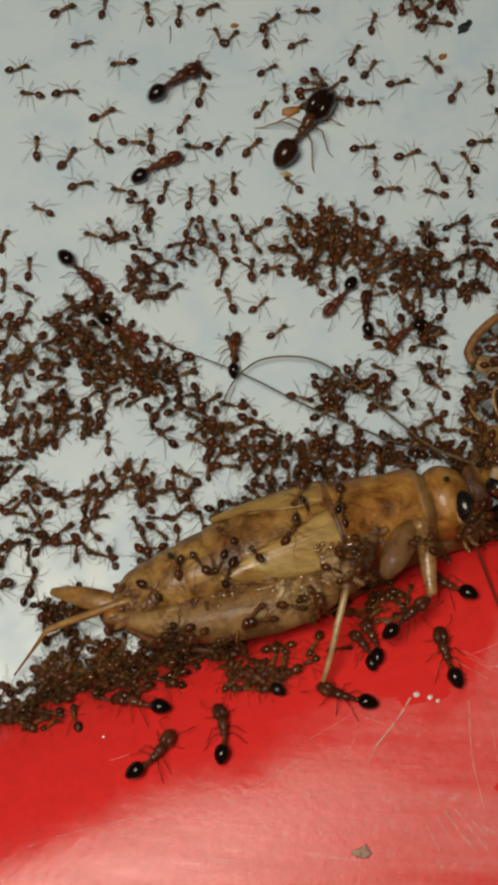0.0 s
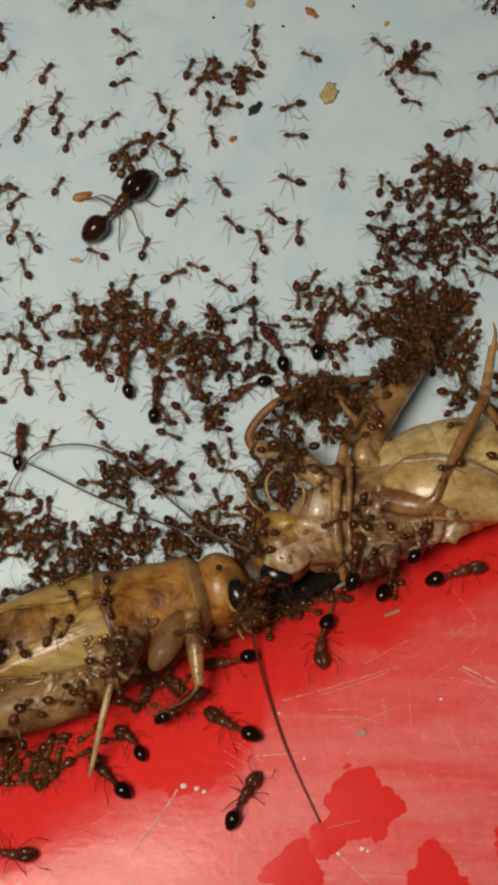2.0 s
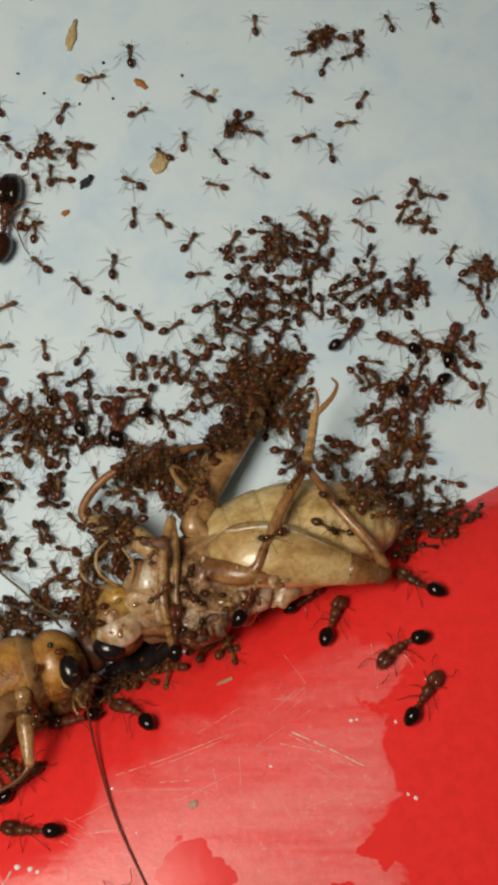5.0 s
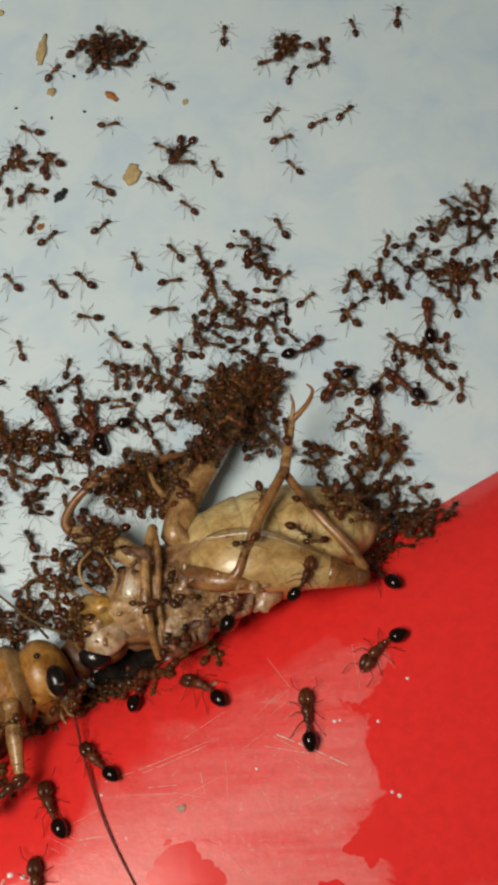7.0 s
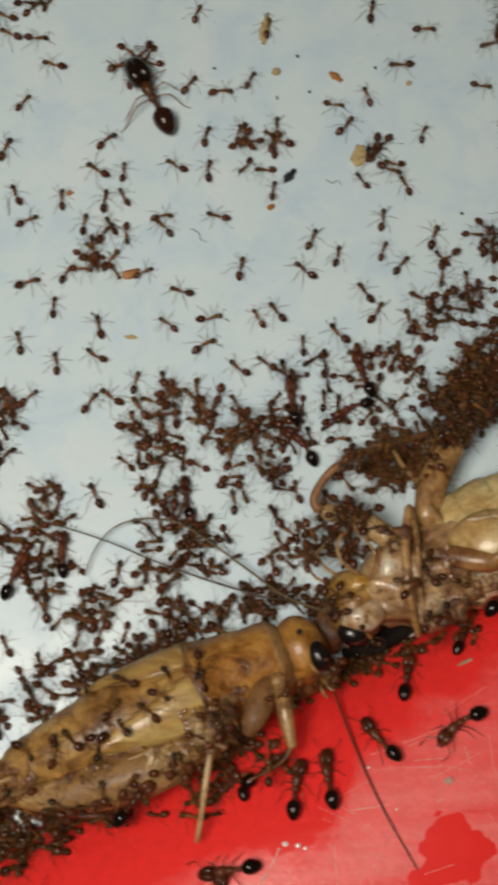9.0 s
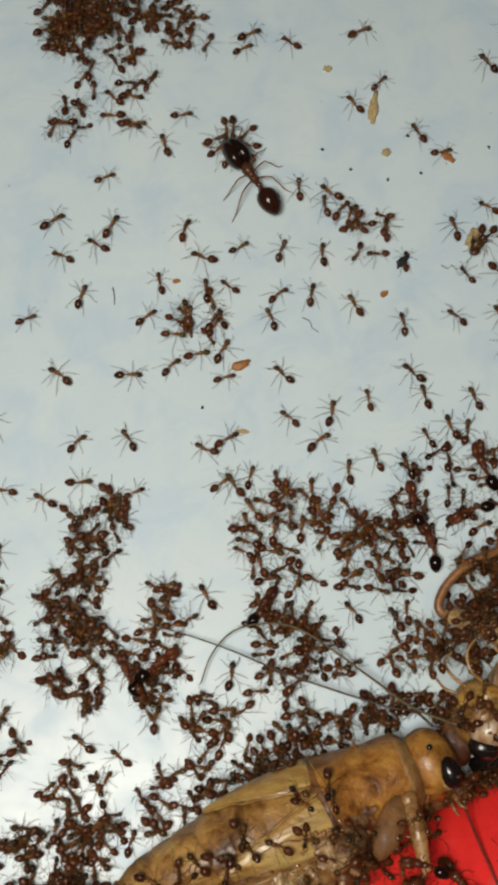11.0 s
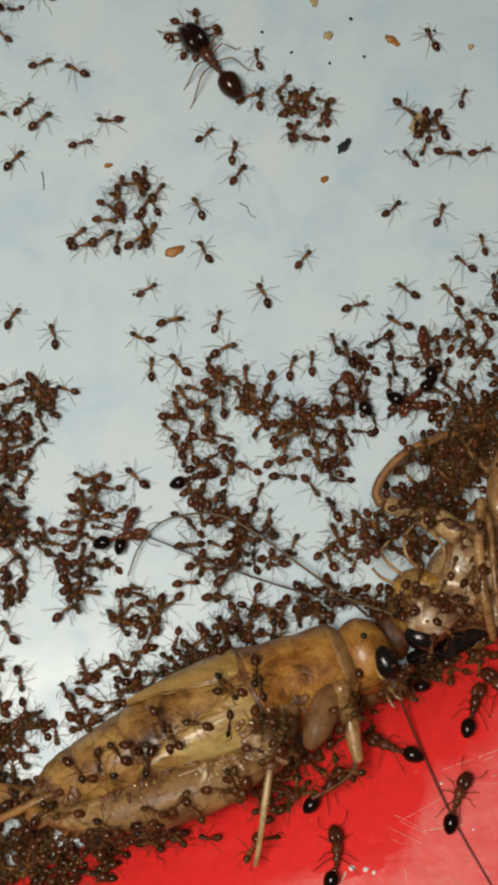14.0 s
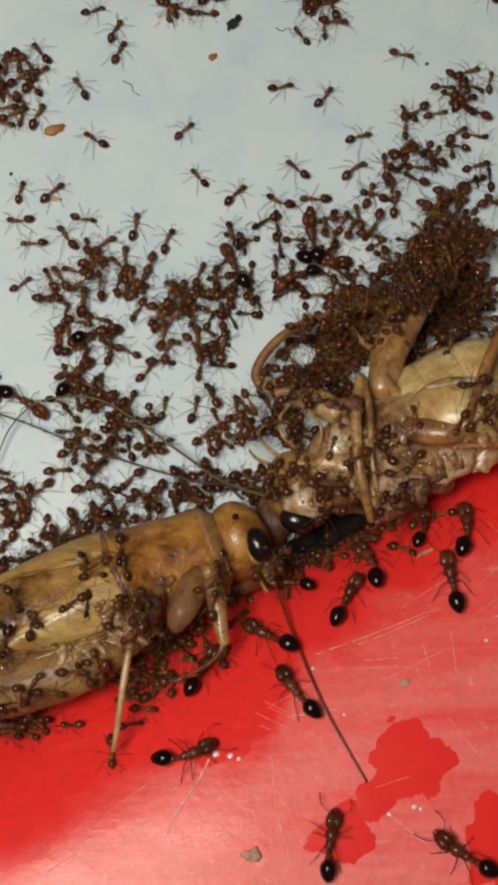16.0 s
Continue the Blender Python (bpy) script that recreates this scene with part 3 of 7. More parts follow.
    leg(c, "hind_leg", [
        ("femur", loft([(-8.9, -6.8, 3.6, 0.7, 0.8), (-10.6, -7.3, 3.8, 1.35, 1.15), (-13.6, -8.2, 3.8, 1.5, 1.3), (-17.0, -9.0, 3.6, 1.05, 0.95), (-19.6, -9.0, 3.3, 0.45, 0.5), (-20.4, -8.9, 3.2, 0.4, 0.45)], 18, 16, wobble=0.05), M_SHANK),
        ("ridge", rod([(-9.6, -6.1, 4.35), (-12.4, -6.9, 4.75), (-15.6, -8.0, 4.5), (-18.8, -8.7, 3.9)], 0.13, 0.08, 14, 6), M_TAN),
        ("knee", ball((-20.6, -8.85, 3.2), (0.55, 0.45, 0.45), 10, 0, 8, 10), M_RUST),
        ("tibia", rod([(-20.5, -8.9, 3.0), (-18.0, -10.0, 2.2), (-14.5, -10.2, 2.0)], 0.3, 0.22, 10, 8), M_BROWN)], "thick brown jumping leg folded along the belly")
    part("hip", solid(loft([(-9.4, -4.7, 4.9, 0.35, 0.3), (-9.1, -5.4, 5.2, 0.52, 0.40), (-8.6, -6.3, 5.5, 0.45, 0.38), (-8.25, -7.0, 5.6, 0.30, 0.28)], 14, 14, wobble=0.2, seed=3)), M_FLESH, c, "pale pinkish hip joint")
    leg(c, "middle_leg", [
        ("coxa", loft([(-7.3, -3.9, 4.0, 0.8, 0.8), (-7.8, -5.2, 5.0, 0.85, 0.8), (-8.25, -6.6, 5.7, 0.6, 0.6)], 10, 12, wobble=0.15), M_FLESH),
        ("knee", ball((-8.25, -6.75, 5.9), (0.5, 0.46, 0.45), 0, 0, 8, 10), M_BROWN),
        ("tibia", rod([(-8.3, -6.7, 6.1), (-8.65, -8.6, 6.0), (-8.95, -10.4, 5.6), (-9.2, -11.6, 5.0)], 0.20, 0.12, 12, 10), M_PALELEG),
        ("thorns", spines([(-8.5, -7.5, 6.2), (-9.1, -11.2, 5.3)], 0.04, 0.4, 7, 3), M_BROWN)], "thin pale leg propped on the red plastic")
    leg(c, "front_leg", [
        ("femur", loft([(-4.9, -2.9, 4.1, 0.5, 0.4), (-5.3, -3.8, 4.6, 0.78, 0.5), (-5.8, -4.9, 4.9, 0.76, 0.48), (-6.2, -5.8, 4.7, 0.40, 0.35)], 12, 14, wobble=0.06), M_PADDLE),
        ("tibia", loft([(-4.35, -3.1, 4.3, 0.42, 0.4), (-4.1, -4.4, 5.0, 0.48, 0.42), (-3.95, -5.6, 5.0, 0.38, 0.36), (-3.75, -6.6, 5.0, 0.27, 0.25)], 14, 12, wobble=0.14), M_TAN),
        ("thorns", spines([(-4.2, -4.0, 5.3), (-3.85, -6.4, 5.25)], 0.04, 0.36, 8, 6), M_BROWN),
        ("knee", ball((-4.4, -2.95, 4.35), (0.5, 0.5, 0.45), 0, 0, 8, 10), M_TAN),
        ("tarsus", rod([(-3.75, -6.5, 4.9), (-4.1, -7.2, 4.9), (-4.9, -7.8, 5.0), (-6.2, -8.4, 5.2)], 0.17, 0.09, 10, 7), M_BROWN)], "brown front leg bent over the lip")
    part("cercus", rod([(-19.8, -7.9, 3.2), (-21.9, -8.8, 3.0), (-23.9, -9.65, 2.6), (-24.3, -9.95, 2.5), (-24.9, -10.8, 2.0), (-26.0, -12.2, 0.8)], 0.27, 0.05, 24, 8), M_AMBER, c, "long kinked golden tail bristle")
    part("cercus", loft([(-20.4, -8.0, 2.3, 0.40, 0.30), (-21.6, -7.95, 2.3, 0.62, 0.26), (-23.0, -7.7, 2.0, 0.52, 0.20), (-24.4, -7.5, 1.2, 0.20, 0.12)], 14, 12, wobble=0.15, seed=8), M_AMBER, c, "broad shrivelled golden tail flap")
    part("tail_tip", solid(ball((-20.4, -8.5, 1.5), (1.2, 1.0, 0.9), 22, 0, 8, 12, 0.15)), M_BROWN, c)
    return c


def cricket_on_back():
    c = thing("cricket", "dead pale cricket on its back with legs raised", "cricket", "dead crickets")
    belly = [(6.4, 4.6, 2.3, 2.7, 2.1), (8.6, 5.6, 2.6, 3.2, 2.4), (11.4, 6.3, 2.7, 3.2, 2.5), (14.0, 6.8, 2.5, 2.6, 2.2), (15.8, 7.1, 2.1, 1.6, 1.5), (16.7, 7.4, 1.9, 0.7, 0.7)]
    segment_rings(c, belly, 8, 0.0, 0.98, M_CREAM, stagger=0.05)
    thorax = [(1.6, 2.1, 2.2, 1.9, 1.9), (3.2, 2.7, 2.3, 2.8, 2.2), (5.2, 3.3, 2.4, 3.1, 2.3), (7.4, 4.4, 2.4, 2.9, 2.2)]
    part("thorax", solid(loft(thorax, 26, 36, wobble=0.22, seed=2)), M_FLESH, c, "pale pinkish underside of the thorax")
    for i, (x, y, z, r) in enumerate(((4.7, 1.0, 4.0, 1.1), (6.4, 1.9, 4.1, 1.2), (8.2, 2.6, 3.9, 1.3), (5.6, 3.6, 4.4, 1.0), (2.6, 3.8, 3.9, 1.0), (9.9, 3.0, 3.4, 1.2))):
        part("thorax_fold", solid(ball((x, y, z), (r * 1.25, r * 0.8, r * 0.42), 25 + 12 * i, 0, 12, 18, 0.5)), M_FLESH if i % 2 else M_CHEEK, c)
    # added black lump: stands in for the shadow between body, floor and lid
    part("underside", loft([(-0.2, -1.3, 0.3, 0.3, 0.2), (1.3, -0.75, 0.4, 0.7, 0.25), (2.9, 0.05, 0.6, 0.72, 0.3), (5.0, 1.1, 0.8, 0.45, 0.25)], 20, 14, wobble=0.6, seed=7), M_GAP_SHADE, c, "black mass standing in for the shaded gap under the cricket")
    h = part("head", solid(ball((0.35, 1.5, 2.1), (1.75, 2.2, 1.95), 20, 0, 12, 20, 0.06)), M_AMBER, c, "amber-brown upturned head")
    part("eye", solid(ball((0.15, -0.25, 3.15), (0.95, 0.74, 0.66), -18, 0, 10, 14)), M_EYE, h, "glossy black eye")
    part("cheek", solid(ball((0.75, 0.75, 3.25), (1.45, 1.05, 0.85), 20, 0, 10, 16, 0.06)), M_CHEEK, h, "pale pinkish cheek")
    part("mandible", solid(ball((-0.6, 2.2, 3.3), (0.9, 0.8, 0.6), 60, 0, 8, 12, 0.12)), M_GOLD, h)
    part("mandible", solid(ball((0.6, 2.6, 3.5), (0.8, 0.6, 0.55), 20, 0, 8, 12, 0.12)), M_GOLD, h)
    for pts in ([(0.6, 3.2, 3.5), (-0.4, 3.9, 4.0), (-0.6, 5.0, 4.0), (0.0, 5.8, 3.8)], [(1.3, 3.0, 3.7), (1.5, 4.3, 4.3), (0.9, 5.3, 4.2)],
                [(-0.7, 3.2, 3.1), (-1.4, 3.8, 3.1), (-1.7, 4.6, 2.6), (-1.2, 5.2, 2.3)], [(-1.0, 2.7, 3.0), (-1.8, 3.1, 2.8), (-2.2, 3.7, 2.2)]):
        part("palp", solid(rod(pts, 0.11, 0.07, 14, 8)), M_TAN, h)
    leg(c, "hind_leg", [
        ("femur", loft([(6.2, 4.5, 4.8, 1.0, 0.8), (7.4, 4.6, 5.5, 1.75, 1.1), (9.4, 4.55, 5.8, 1.85, 1.2), (12.0, 4.15, 5.5, 1.40, 1.0), (14.2, 3.8, 5.0, 0.75, 0.7), (15.1, 3.65, 4.8, 0.5, 0.5)], 22, 22, wobble=0.04), M_FEMUR),
        ("ridge", rod([(6.8, 5.8, 6.25), (9.4, 5.95, 6.6), (12.0, 5.2, 6.2), (14.6, 4.05, 5.4)], 0.13, 0.08, 16, 7), M_CHEEK),
        ("lower_edge", loft([(5.6, 3.9, 5.6, 0.6, 0.5), (7.2, 3.5, 6.2, 0.72, 0.5), (8.4, 3.35, 6.4, 0.55, 0.4), (9.8, 3.1, 6.2, 0.35, 0.3)], 16, 10), M_LEGRUST),
        ("femur_tip", loft([(13.3, 3.95, 5.18, 0.80, 0.70), (13.7, 3.88, 5.10, 0.97, 0.88), (14.5, 3.75, 4.93, 0.76, 0.74), (15.2, 3.65, 4.78, 0.60, 0.60)], 12, 18, wobble=0.05), M_LEGRUST),
        ("knee", ball((15.4, 3.65, 4.75), (0.74, 0.64, 0.62), -10, 0, 8, 12), M_BROWN),
        ("tibia", rod([(15.7, 4.0, 4.9), (15.0, 5.1, 5.3), (13.1, 7.3, 5.5), (11.5, 9.7, 5.0)], 0.36, 0.24, 16, 10), M_LEGRUST),
        ("thorns", spines([(15.2, 4.6, 5.3), (11.9, 9.2, 5.2)], 0.05, 0.5, 6, 8), M_BROWN)], "large glossy cream jumping leg")
    leg(c, "raised_shin", [
        ("shin", rod([(6.9, 3.55, 5.6), (7.8, 3.45, 6.3), (8.45, 3.65, 6.7), (8.9, 4.6, 6.8), (9.9, 7.0, 6.6), (10.9, 8.9, 6.0), (11.4, 9.9, 5.5)], 0.34, 0.28, 22, 10), M_LEGRUST),
        ("tarsus", rod([(11.4, 9.8, 5.4), (11.7, 11.4, 5.0), (12.0, 13.2, 4.8)], 0.33, 0.24, 12, 9), M_TAN),
        ("claw", rod([(12.0, 13.0, 4.8), (12.9, 13.9, 5.0), (13.3, 14.8, 4.8), (13.0, 15.3, 4.6)], 0.2, 0.06, 10, 7), M_LEGRUST),
        ("claw", rod([(12.0, 13.0, 4.9), (12.1, 13.9, 5.2), (11.95, 14.5, 5.3)], 0.16, 0.04, 8, 6), M_LEGRUST),
        ("thorns", spines([(8.8, 4.4, 6.9), (11.2, 9.4, 5.9)], 0.05, 0.5, 5, 4), M_LEGRUST)], "thorny brown shin raised with hooked claws")
    leg(c, "front_leg", [
        ("femur", loft([(2.6, 5.4, 3.0, 0.7, 0.65), (1.0, 6.5, 2.5, 0.75, 0.65), (-1.2, 7.4, 1.9, 0.5, 0.5)], 12, 12, wobble=0.05), M_PALELEG),
        ("tibia", rod([(-1.5, 7.4, 1.9), (-1.75, 8.0, 1.9), (-1.3, 9.0, 2.0), (-0.2, 10.1, 2.2), (1.5, 10.9, 2.3), (3.6, 11.5, 2.2)], 0.29, 0.24, 20, 10), M_LEGRUST),
        ("tarsus", rod([(3.6, 11.5, 2.2), (5.6, 12.0, 2.0)], 0.3, 0.15, 6, 7), M_BROWN)], "front leg bent in a hook over the floor")
    leg(c, "far_hind_leg", [
        ("femur", loft([(4.8, 6.4, 3.3, 0.75, 0.7), (5.4, 8.6, 3.0, 0.95, 0.8), (6.5, 10.9, 2.6, 1.05, 0.8), (7.8, 12.9, 2.1, 0.85, 0.65), (8.7, 14.2, 1.7, 0.55, 0.5)], 18, 16, wobble=0.05), M_TAN),
        ("tibia", rod([(8.7, 14.2, 1.6), (9.0, 15.3, 1.1), (9.7, 16.6, 0.6)], 0.3, 0.2, 10, 8), M_BROWN)], "tan jumping leg stretched out over the floor")
    leg(c, "middle_leg", [
        ("femur", loft([(3.9, -0.5, 3.9, 0.22, 0.22), (3.5, 1.0, 4.75, 0.27, 0.26), (3.25, 2.6, 5.1, 0.29, 0.27), (3.3, 5.0, 5.0, 0.29, 0.27), (3.7, 6.9, 4.6, 0.30, 0.30)], 16, 12), M_TAN),
        ("tibia", rod([(3.7, 6.9, 4.5), (4.0, 5.0, 4.9), (4.0, 2.5, 4.9), (4.3, 0.2, 4.3)], 0.22, 0.14, 12, 9), M_TAN)], "thin leg folded across the thorax")
    leg(c, "middle_leg", [
        ("femur", loft([(6.0, 5.6, 3.9, 0.34, 0.30), (4.9, 7.3, 3.6, 0.36, 0.30), (4.5, 8.9, 3.1, 0.27, 0.25)], 10, 12), M_SHANK),
        ("tibia", rod([(4.5, 8.9, 3.1), (3.8, 9.8, 2.6), (3.3, 11.0, 2.0)], 0.20, 0.12, 10, 8), M_SHANK)], "short bent leg beside the belly")
    part("tail_tip", solid(ball((16.6, 7.2, 1.8), (0.9, 0.8, 0.7), 20, 0, 8, 12, 0.15)), M_BROWN, c)
    return c


ON_SIDE = cricket_on_side()
ON_BACK = cricket_on_back()


# ---- the ants ----
def climb_tree():
    bm = bmesh.new()
    for verts, faces in SOLID:
        vs = [bm.verts.new(v) for v in verts]
        for f in faces:
            if len(f) <= 4:
                bm.faces.new([vs[i] for i in f])
    tree = BVHTree.FromBMesh(bm)
    bm.free()
    return tree


from mathutils.bvhtree import BVHTree

TREE = climb_tree()


def surface(x, y):
    """Height and normal of whatever lies under an ant's feet."""
    z, n = ground_z(x, y), ground_normal(x, y)
    hit = TREE.ray_cast(Vector((x, y, 30)), Vector((0, 0, -1)))
    if hit[0] is not None and hit[0].z > z:
        z, n = hit[0].z, hit[1] if hit[1].z > 0 else -hit[1]
        n = (n + Vector((0, 0, 0.7))).normalized()
    return z, n


def stand(x, y, heading, lift=0.0, roll=0.0, pitch=0.0):
    """The pose of an ant at a place on the surface, its head towards the heading."""
    z, n = surface(x, y)
    fwd = Vector((math.cos(radians(heading)), math.sin(radians(heading)), 0))
    side = n.cross(fwd).normalized()
    fwd = side.cross(n)
    m = Matrix((fwd, side, n)).transposed().to_4x4()
    return Matrix.Translation(Vector((x, y, z + lift)) * MM) @ m @ pose(0, 0, 0, roll, pitch, 0)


def shreds(parent, x, y, rx, ry, turn, count, size, material, seed):
    """Gnawed flesh clinging to a cricket, joined into one part."""
    rnd = random.Random(seed)
    c, s = math.cos(radians(turn)), math.sin(radians(turn))
    bits = []
    for i in range(count):
        r, a = math.sqrt(rnd.random()), rnd.uniform(0, 2 * math.pi)
        dx, dy = r * rx * math.cos(a), r * ry * math.sin(a)
        px, py = x + dx * c - dy * s, y + dx * s + dy * c
        k = size * rnd.uniform(0.5, 1.7)
        bits.append(ball((px, py, surface(px, py)[0] - 0.05 * k), (k, k * rnd.uniform(0.3, 0.8), k * rnd.uniform(0.15, 0.35)), rnd.uniform(0, 180), rnd.gauss(0, 15), 8, 10, 0.7))
    tagged(part("gnawed_flesh", join(*bits), material, parent), "dark gnawed flesh", kind="stuff")


for k, (x, y, rx, ry, turn, count, size) in enumerate(((-8.4, -5.6, 1.2, 1.2, 0, 12, 0.34), (-10.2, -6.6, 2.2, 0.4, 20, 16, 0.32), (-6.9, -4.0, 0.6, 1.0, 0, 9, 0.3), (-19.6, -8.2, 1.5, 0.9, 22, 16, 0.32), (-1.2, -2.2, 0.6, 0.7, 20, 9, 0.26), (-15.0, -7.6, 3.8, 0.35, 22, 26, 0.20), (-7.6, -4.9, 0.8, 0.9, 30, 14, 0.22), (-20.2, -7.6, 0.7, 1.3, 20, 20, 0.30))):
    shreds(ON_SIDE, x, y, rx, ry, turn, count, size, M_GORE if k not in (0, 1) else M_FLESH, 40 + k)
for k, (x, y, rx, ry, turn, count, size) in enumerate(((6.6, 1.2, 3.0, 0.6, 24, 22, 0.34), (8.8, 2.6, 1.4, 0.6, 20, 12, 0.36), (2.2, 4.9, 1.1, 0.9, 30, 14, 0.34), (5.0, 3.2, 0.9, 1.5, 0, 10, 0.36))):
    shreds(ON_BACK, x, y, rx, ry, turn, count, size, M_FLESH if k in (1, 3) else M_GORE, 60 + k)


def glint_drops(parent, x, y, rx, ry, turn, count, seed):
    """Glossy beads added on a cricket's shell to make its bright glints."""
    rnd = random.Random(seed)
    c, s = math.cos(radians(turn)), math.sin(radians(turn))
    for i in range(count):
        dx, dy, k = rnd.uniform(-rx, rx), rnd.uniform(-ry, ry), rnd.uniform(0.07, 0.17)
        px, py = x + dx * c - dy * s, y + dx * s + dy * c
        part("glint_drop", ball((px, py, surface(px, py)[0] - 0.1 * k), (k * rnd.uniform(1, 2.2), k, k * 0.7), rnd.uniform(0, 180), 0, 6, 8, 0.3), M_GLINT_DROP, parent)


glint_drops(ON_SIDE, -8.7, -4.4, 1.3, 0.35, 20, 11, 1)
glint_drops(ON_SIDE, -13.0, -7.0, 2.5, 0.4, 20, 6, 3)
glint_drops(ON_BACK, 0.9, 1.4, 1.0, 1.1, 0, 7, 4)
glint_drops(ON_BACK, 5.6, 2.2, 2.4, 0.8, 25, 9, 5)


def turned(shape, about, deg):
    """A shape turned about an upright line through a place."""
    c, sn = math.cos(radians(deg)), math.sin(radians(deg))
    return [(about + (x - about) * c - y * sn, (x - about) * sn + y * c, z) for x, y, z in shape[0]], shape[1]


def ant_shapes(k, head, rear, stout, rnd, legs=1.0, thin=1.0, square=0.0, bend=20, reach_up=1.0):
    """Parts of an ant, facing +x, feet at z = 0: (name, shape, role). k scales the body, head and rear are radii in mm."""
    out = []
    nod, tail = rnd.uniform(-bend, bend), rnd.uniform(-bend, bend)
    neck, waist = 0.34 * k, -0.24 * k
    hz, hx = 0.26 * k + 0.10 * head, neck + head * 0.86
    if square:
        skull = join(*[loft([(hx - head * 0.88, sd * square * head * 0.36, hz, square * head * 0.40, head * 0.36), (hx - head * 0.45, sd * square * head * 0.40, hz + 0.04 * head, square * head * 0.58, head * 0.62),
                             (hx, sd * square * head * 0.36, hz, square * head * 0.60, head * 0.66), (hx + head * 0.5, sd * square * head * 0.27, hz - 0.08 * head, square * head * 0.52, head * 0.52),
                             (hx + head * 0.86, sd * square * head * 0.16, hz - 0.16 * head, square * head * 0.38, head * 0.30)], 9, 12) for sd in (1, -1)])
    else:
        skull = ball((hx, 0, hz), (head, head * 0.90, head * 0.72), 0, 14, 7, 10, 0.0, -0.08)
    jaws = [rod([(hx + head * 0.70, sd * head * 0.34, hz - head * 0.28), (hx + head * 1.10, sd * head * 0.26, hz - head * 0.40), (hx + head * 1.22, sd * head * 0.04, hz - head * 0.44)],
                head * 0.13, head * 0.05, 4, 4) for sd in (1, -1)]
    out.append(("head", turned(join(skull, *jaws), neck, nod), "head"))
    w = stout * k
    th = [(0.36, 0.26, 0.045, 0.05), (0.27, 0.29, 0.105, 0.11), (0.14, 0.31, 0.128, 0.13), (0.01, 0.28, 0.082, 0.085), (-0.09, 0.29, 0.098, 0.105), (-0.18, 0.26, 0.045, 0.045),
          (-0.24, 0.29, 0.066, 0.085), (-0.30, 0.26, 0.036, 0.04), (-0.355, 0.28, 0.076, 0.08), (-0.42, 0.27, 0.05, 0.05)]
    chest = loft([(x * k, 0, z * k, a * w, b * k) for x, z, a, b in th], 19, 8)
    chest = [turned(([v], []), waist, tail)[0][0] if v[0] < waist else v for v in chest[0]], chest[1]
    out.append(("thorax", chest, "body"))
    egg = ball((-0.40 * k - rear * 0.90, 0, 0.28 * k + rear * 0.04), (rear, rear * 0.74, rear * 0.70), 0, -9, 9, 12, 0.0, 0.20)
    out.append(("gaster", turned(egg, waist, tail), "rear"))
    r = 0.0185 * k * thin
    for sd in (1, -1):
        for i, (bx, ang, reach) in enumerate(((0.24, 52, 0.66), (0.10, 92, 0.66), (-0.06, 136, 0.84))):
            a = radians(ang + rnd.uniform(-20, 20))
            b2 = a + radians(rnd.uniform(-8, 26) * (-1 if i == 0 else 1))
            q = k * reach * legs * rnd.uniform(0.88, 1.12)
            b = (bx * k, sd * 0.07 * w, 0.22 * k)
            knee = (b[0] + math.cos(a) * q * 0.44, b[1] + sd * math.sin(a) * q * 0.44, (0.36 + rnd.uniform(0, 0.10)) * k * reach_up)
            shin = (knee[0] + math.cos(b2) * q * 0.42, knee[1] + sd * math.sin(b2) * q * 0.42, 0.10 * k)
            foot = (shin[0] + math.cos(a) * q * 0.24, shin[1] + sd * math.sin(a) * q * 0.24, 0.012 * k)
            out.append(("leg", loft([(*b, r * 1.3, r * 1.3), (*knee, r * 1.15, r * 1.15), (*shin, r * 0.8, r * 0.8), (*foot, r * 0.5, r * 0.5)], 7, 4), "leg"))
    for sd in (1, -1):
        b = (hx + head * 0.50, sd * head * 0.42, hz + head * 0.25)
        spread = rnd.uniform(0.7, 1.25)
        elbow = (b[0] + 0.16 * k, b[1] + sd * 0.26 * k * spread, hz + 0.12 * k)
        tip = (elbow[0] + 0.27 * k, elbow[1] + sd * rnd.uniform(-0.14, 0.10) * k, hz - 0.10 * k)
        feeler = loft([(*b, r * 0.8, r * 0.8), (*elbow, r * 0.8, r * 0.8), (*tip, r * 1.1, r * 1.1)], 5, 4)
        out.append(("antenna", turned(feeler, neck, nod), "leg"))
    return out


def build_ant(name, shapes, look_of, label, category, group):
    ant = thing(name, label, category, group)
    head = None
    for nm, shape, role in shapes:
        ob = part(nm, shape, look_of[role], head if nm == "antenna" else ant)
        if nm == "head":
            head = ob
    return ant


SMALL_LOOK = dict(head=M_ANT_HEAD, body=M_ANT_BODY, rear=M_ANT_REAR, leg=M_ANT_LEG)
LARGE_LOOK = dict(head=M_BIG_BODY, body=M_BIG_BODY, rear=M_BIG_REAR, leg=M_BIG_LEG)
MAJOR_LOOK = dict(head=M_MAJOR_HEAD, body=M_MAJOR_BODY, rear=M_MAJOR_REAR, leg=M_MAJOR_LEG)

SMALL_SHAPES = [ant_shapes(0.93, 0.196, 0.315, 1.05, random.Random(n), 1.38, 0.74, 0, 24) for n in (1, 2, 3, 4, 5, 6, 7)]
LARGE_SHAPES = [ant_shapes(2.0, 0.44, 0.55, 1.2, random.Random(n), 0.64, 0.62, 0.92, 18) for n in (15, 16, 17, 18)]
MAJOR_SHAPES = [ant_shapes(2.75, 0.98, 0.88, 1.1, random.Random(9), 0.95, 0.8, 0.78, 8)]
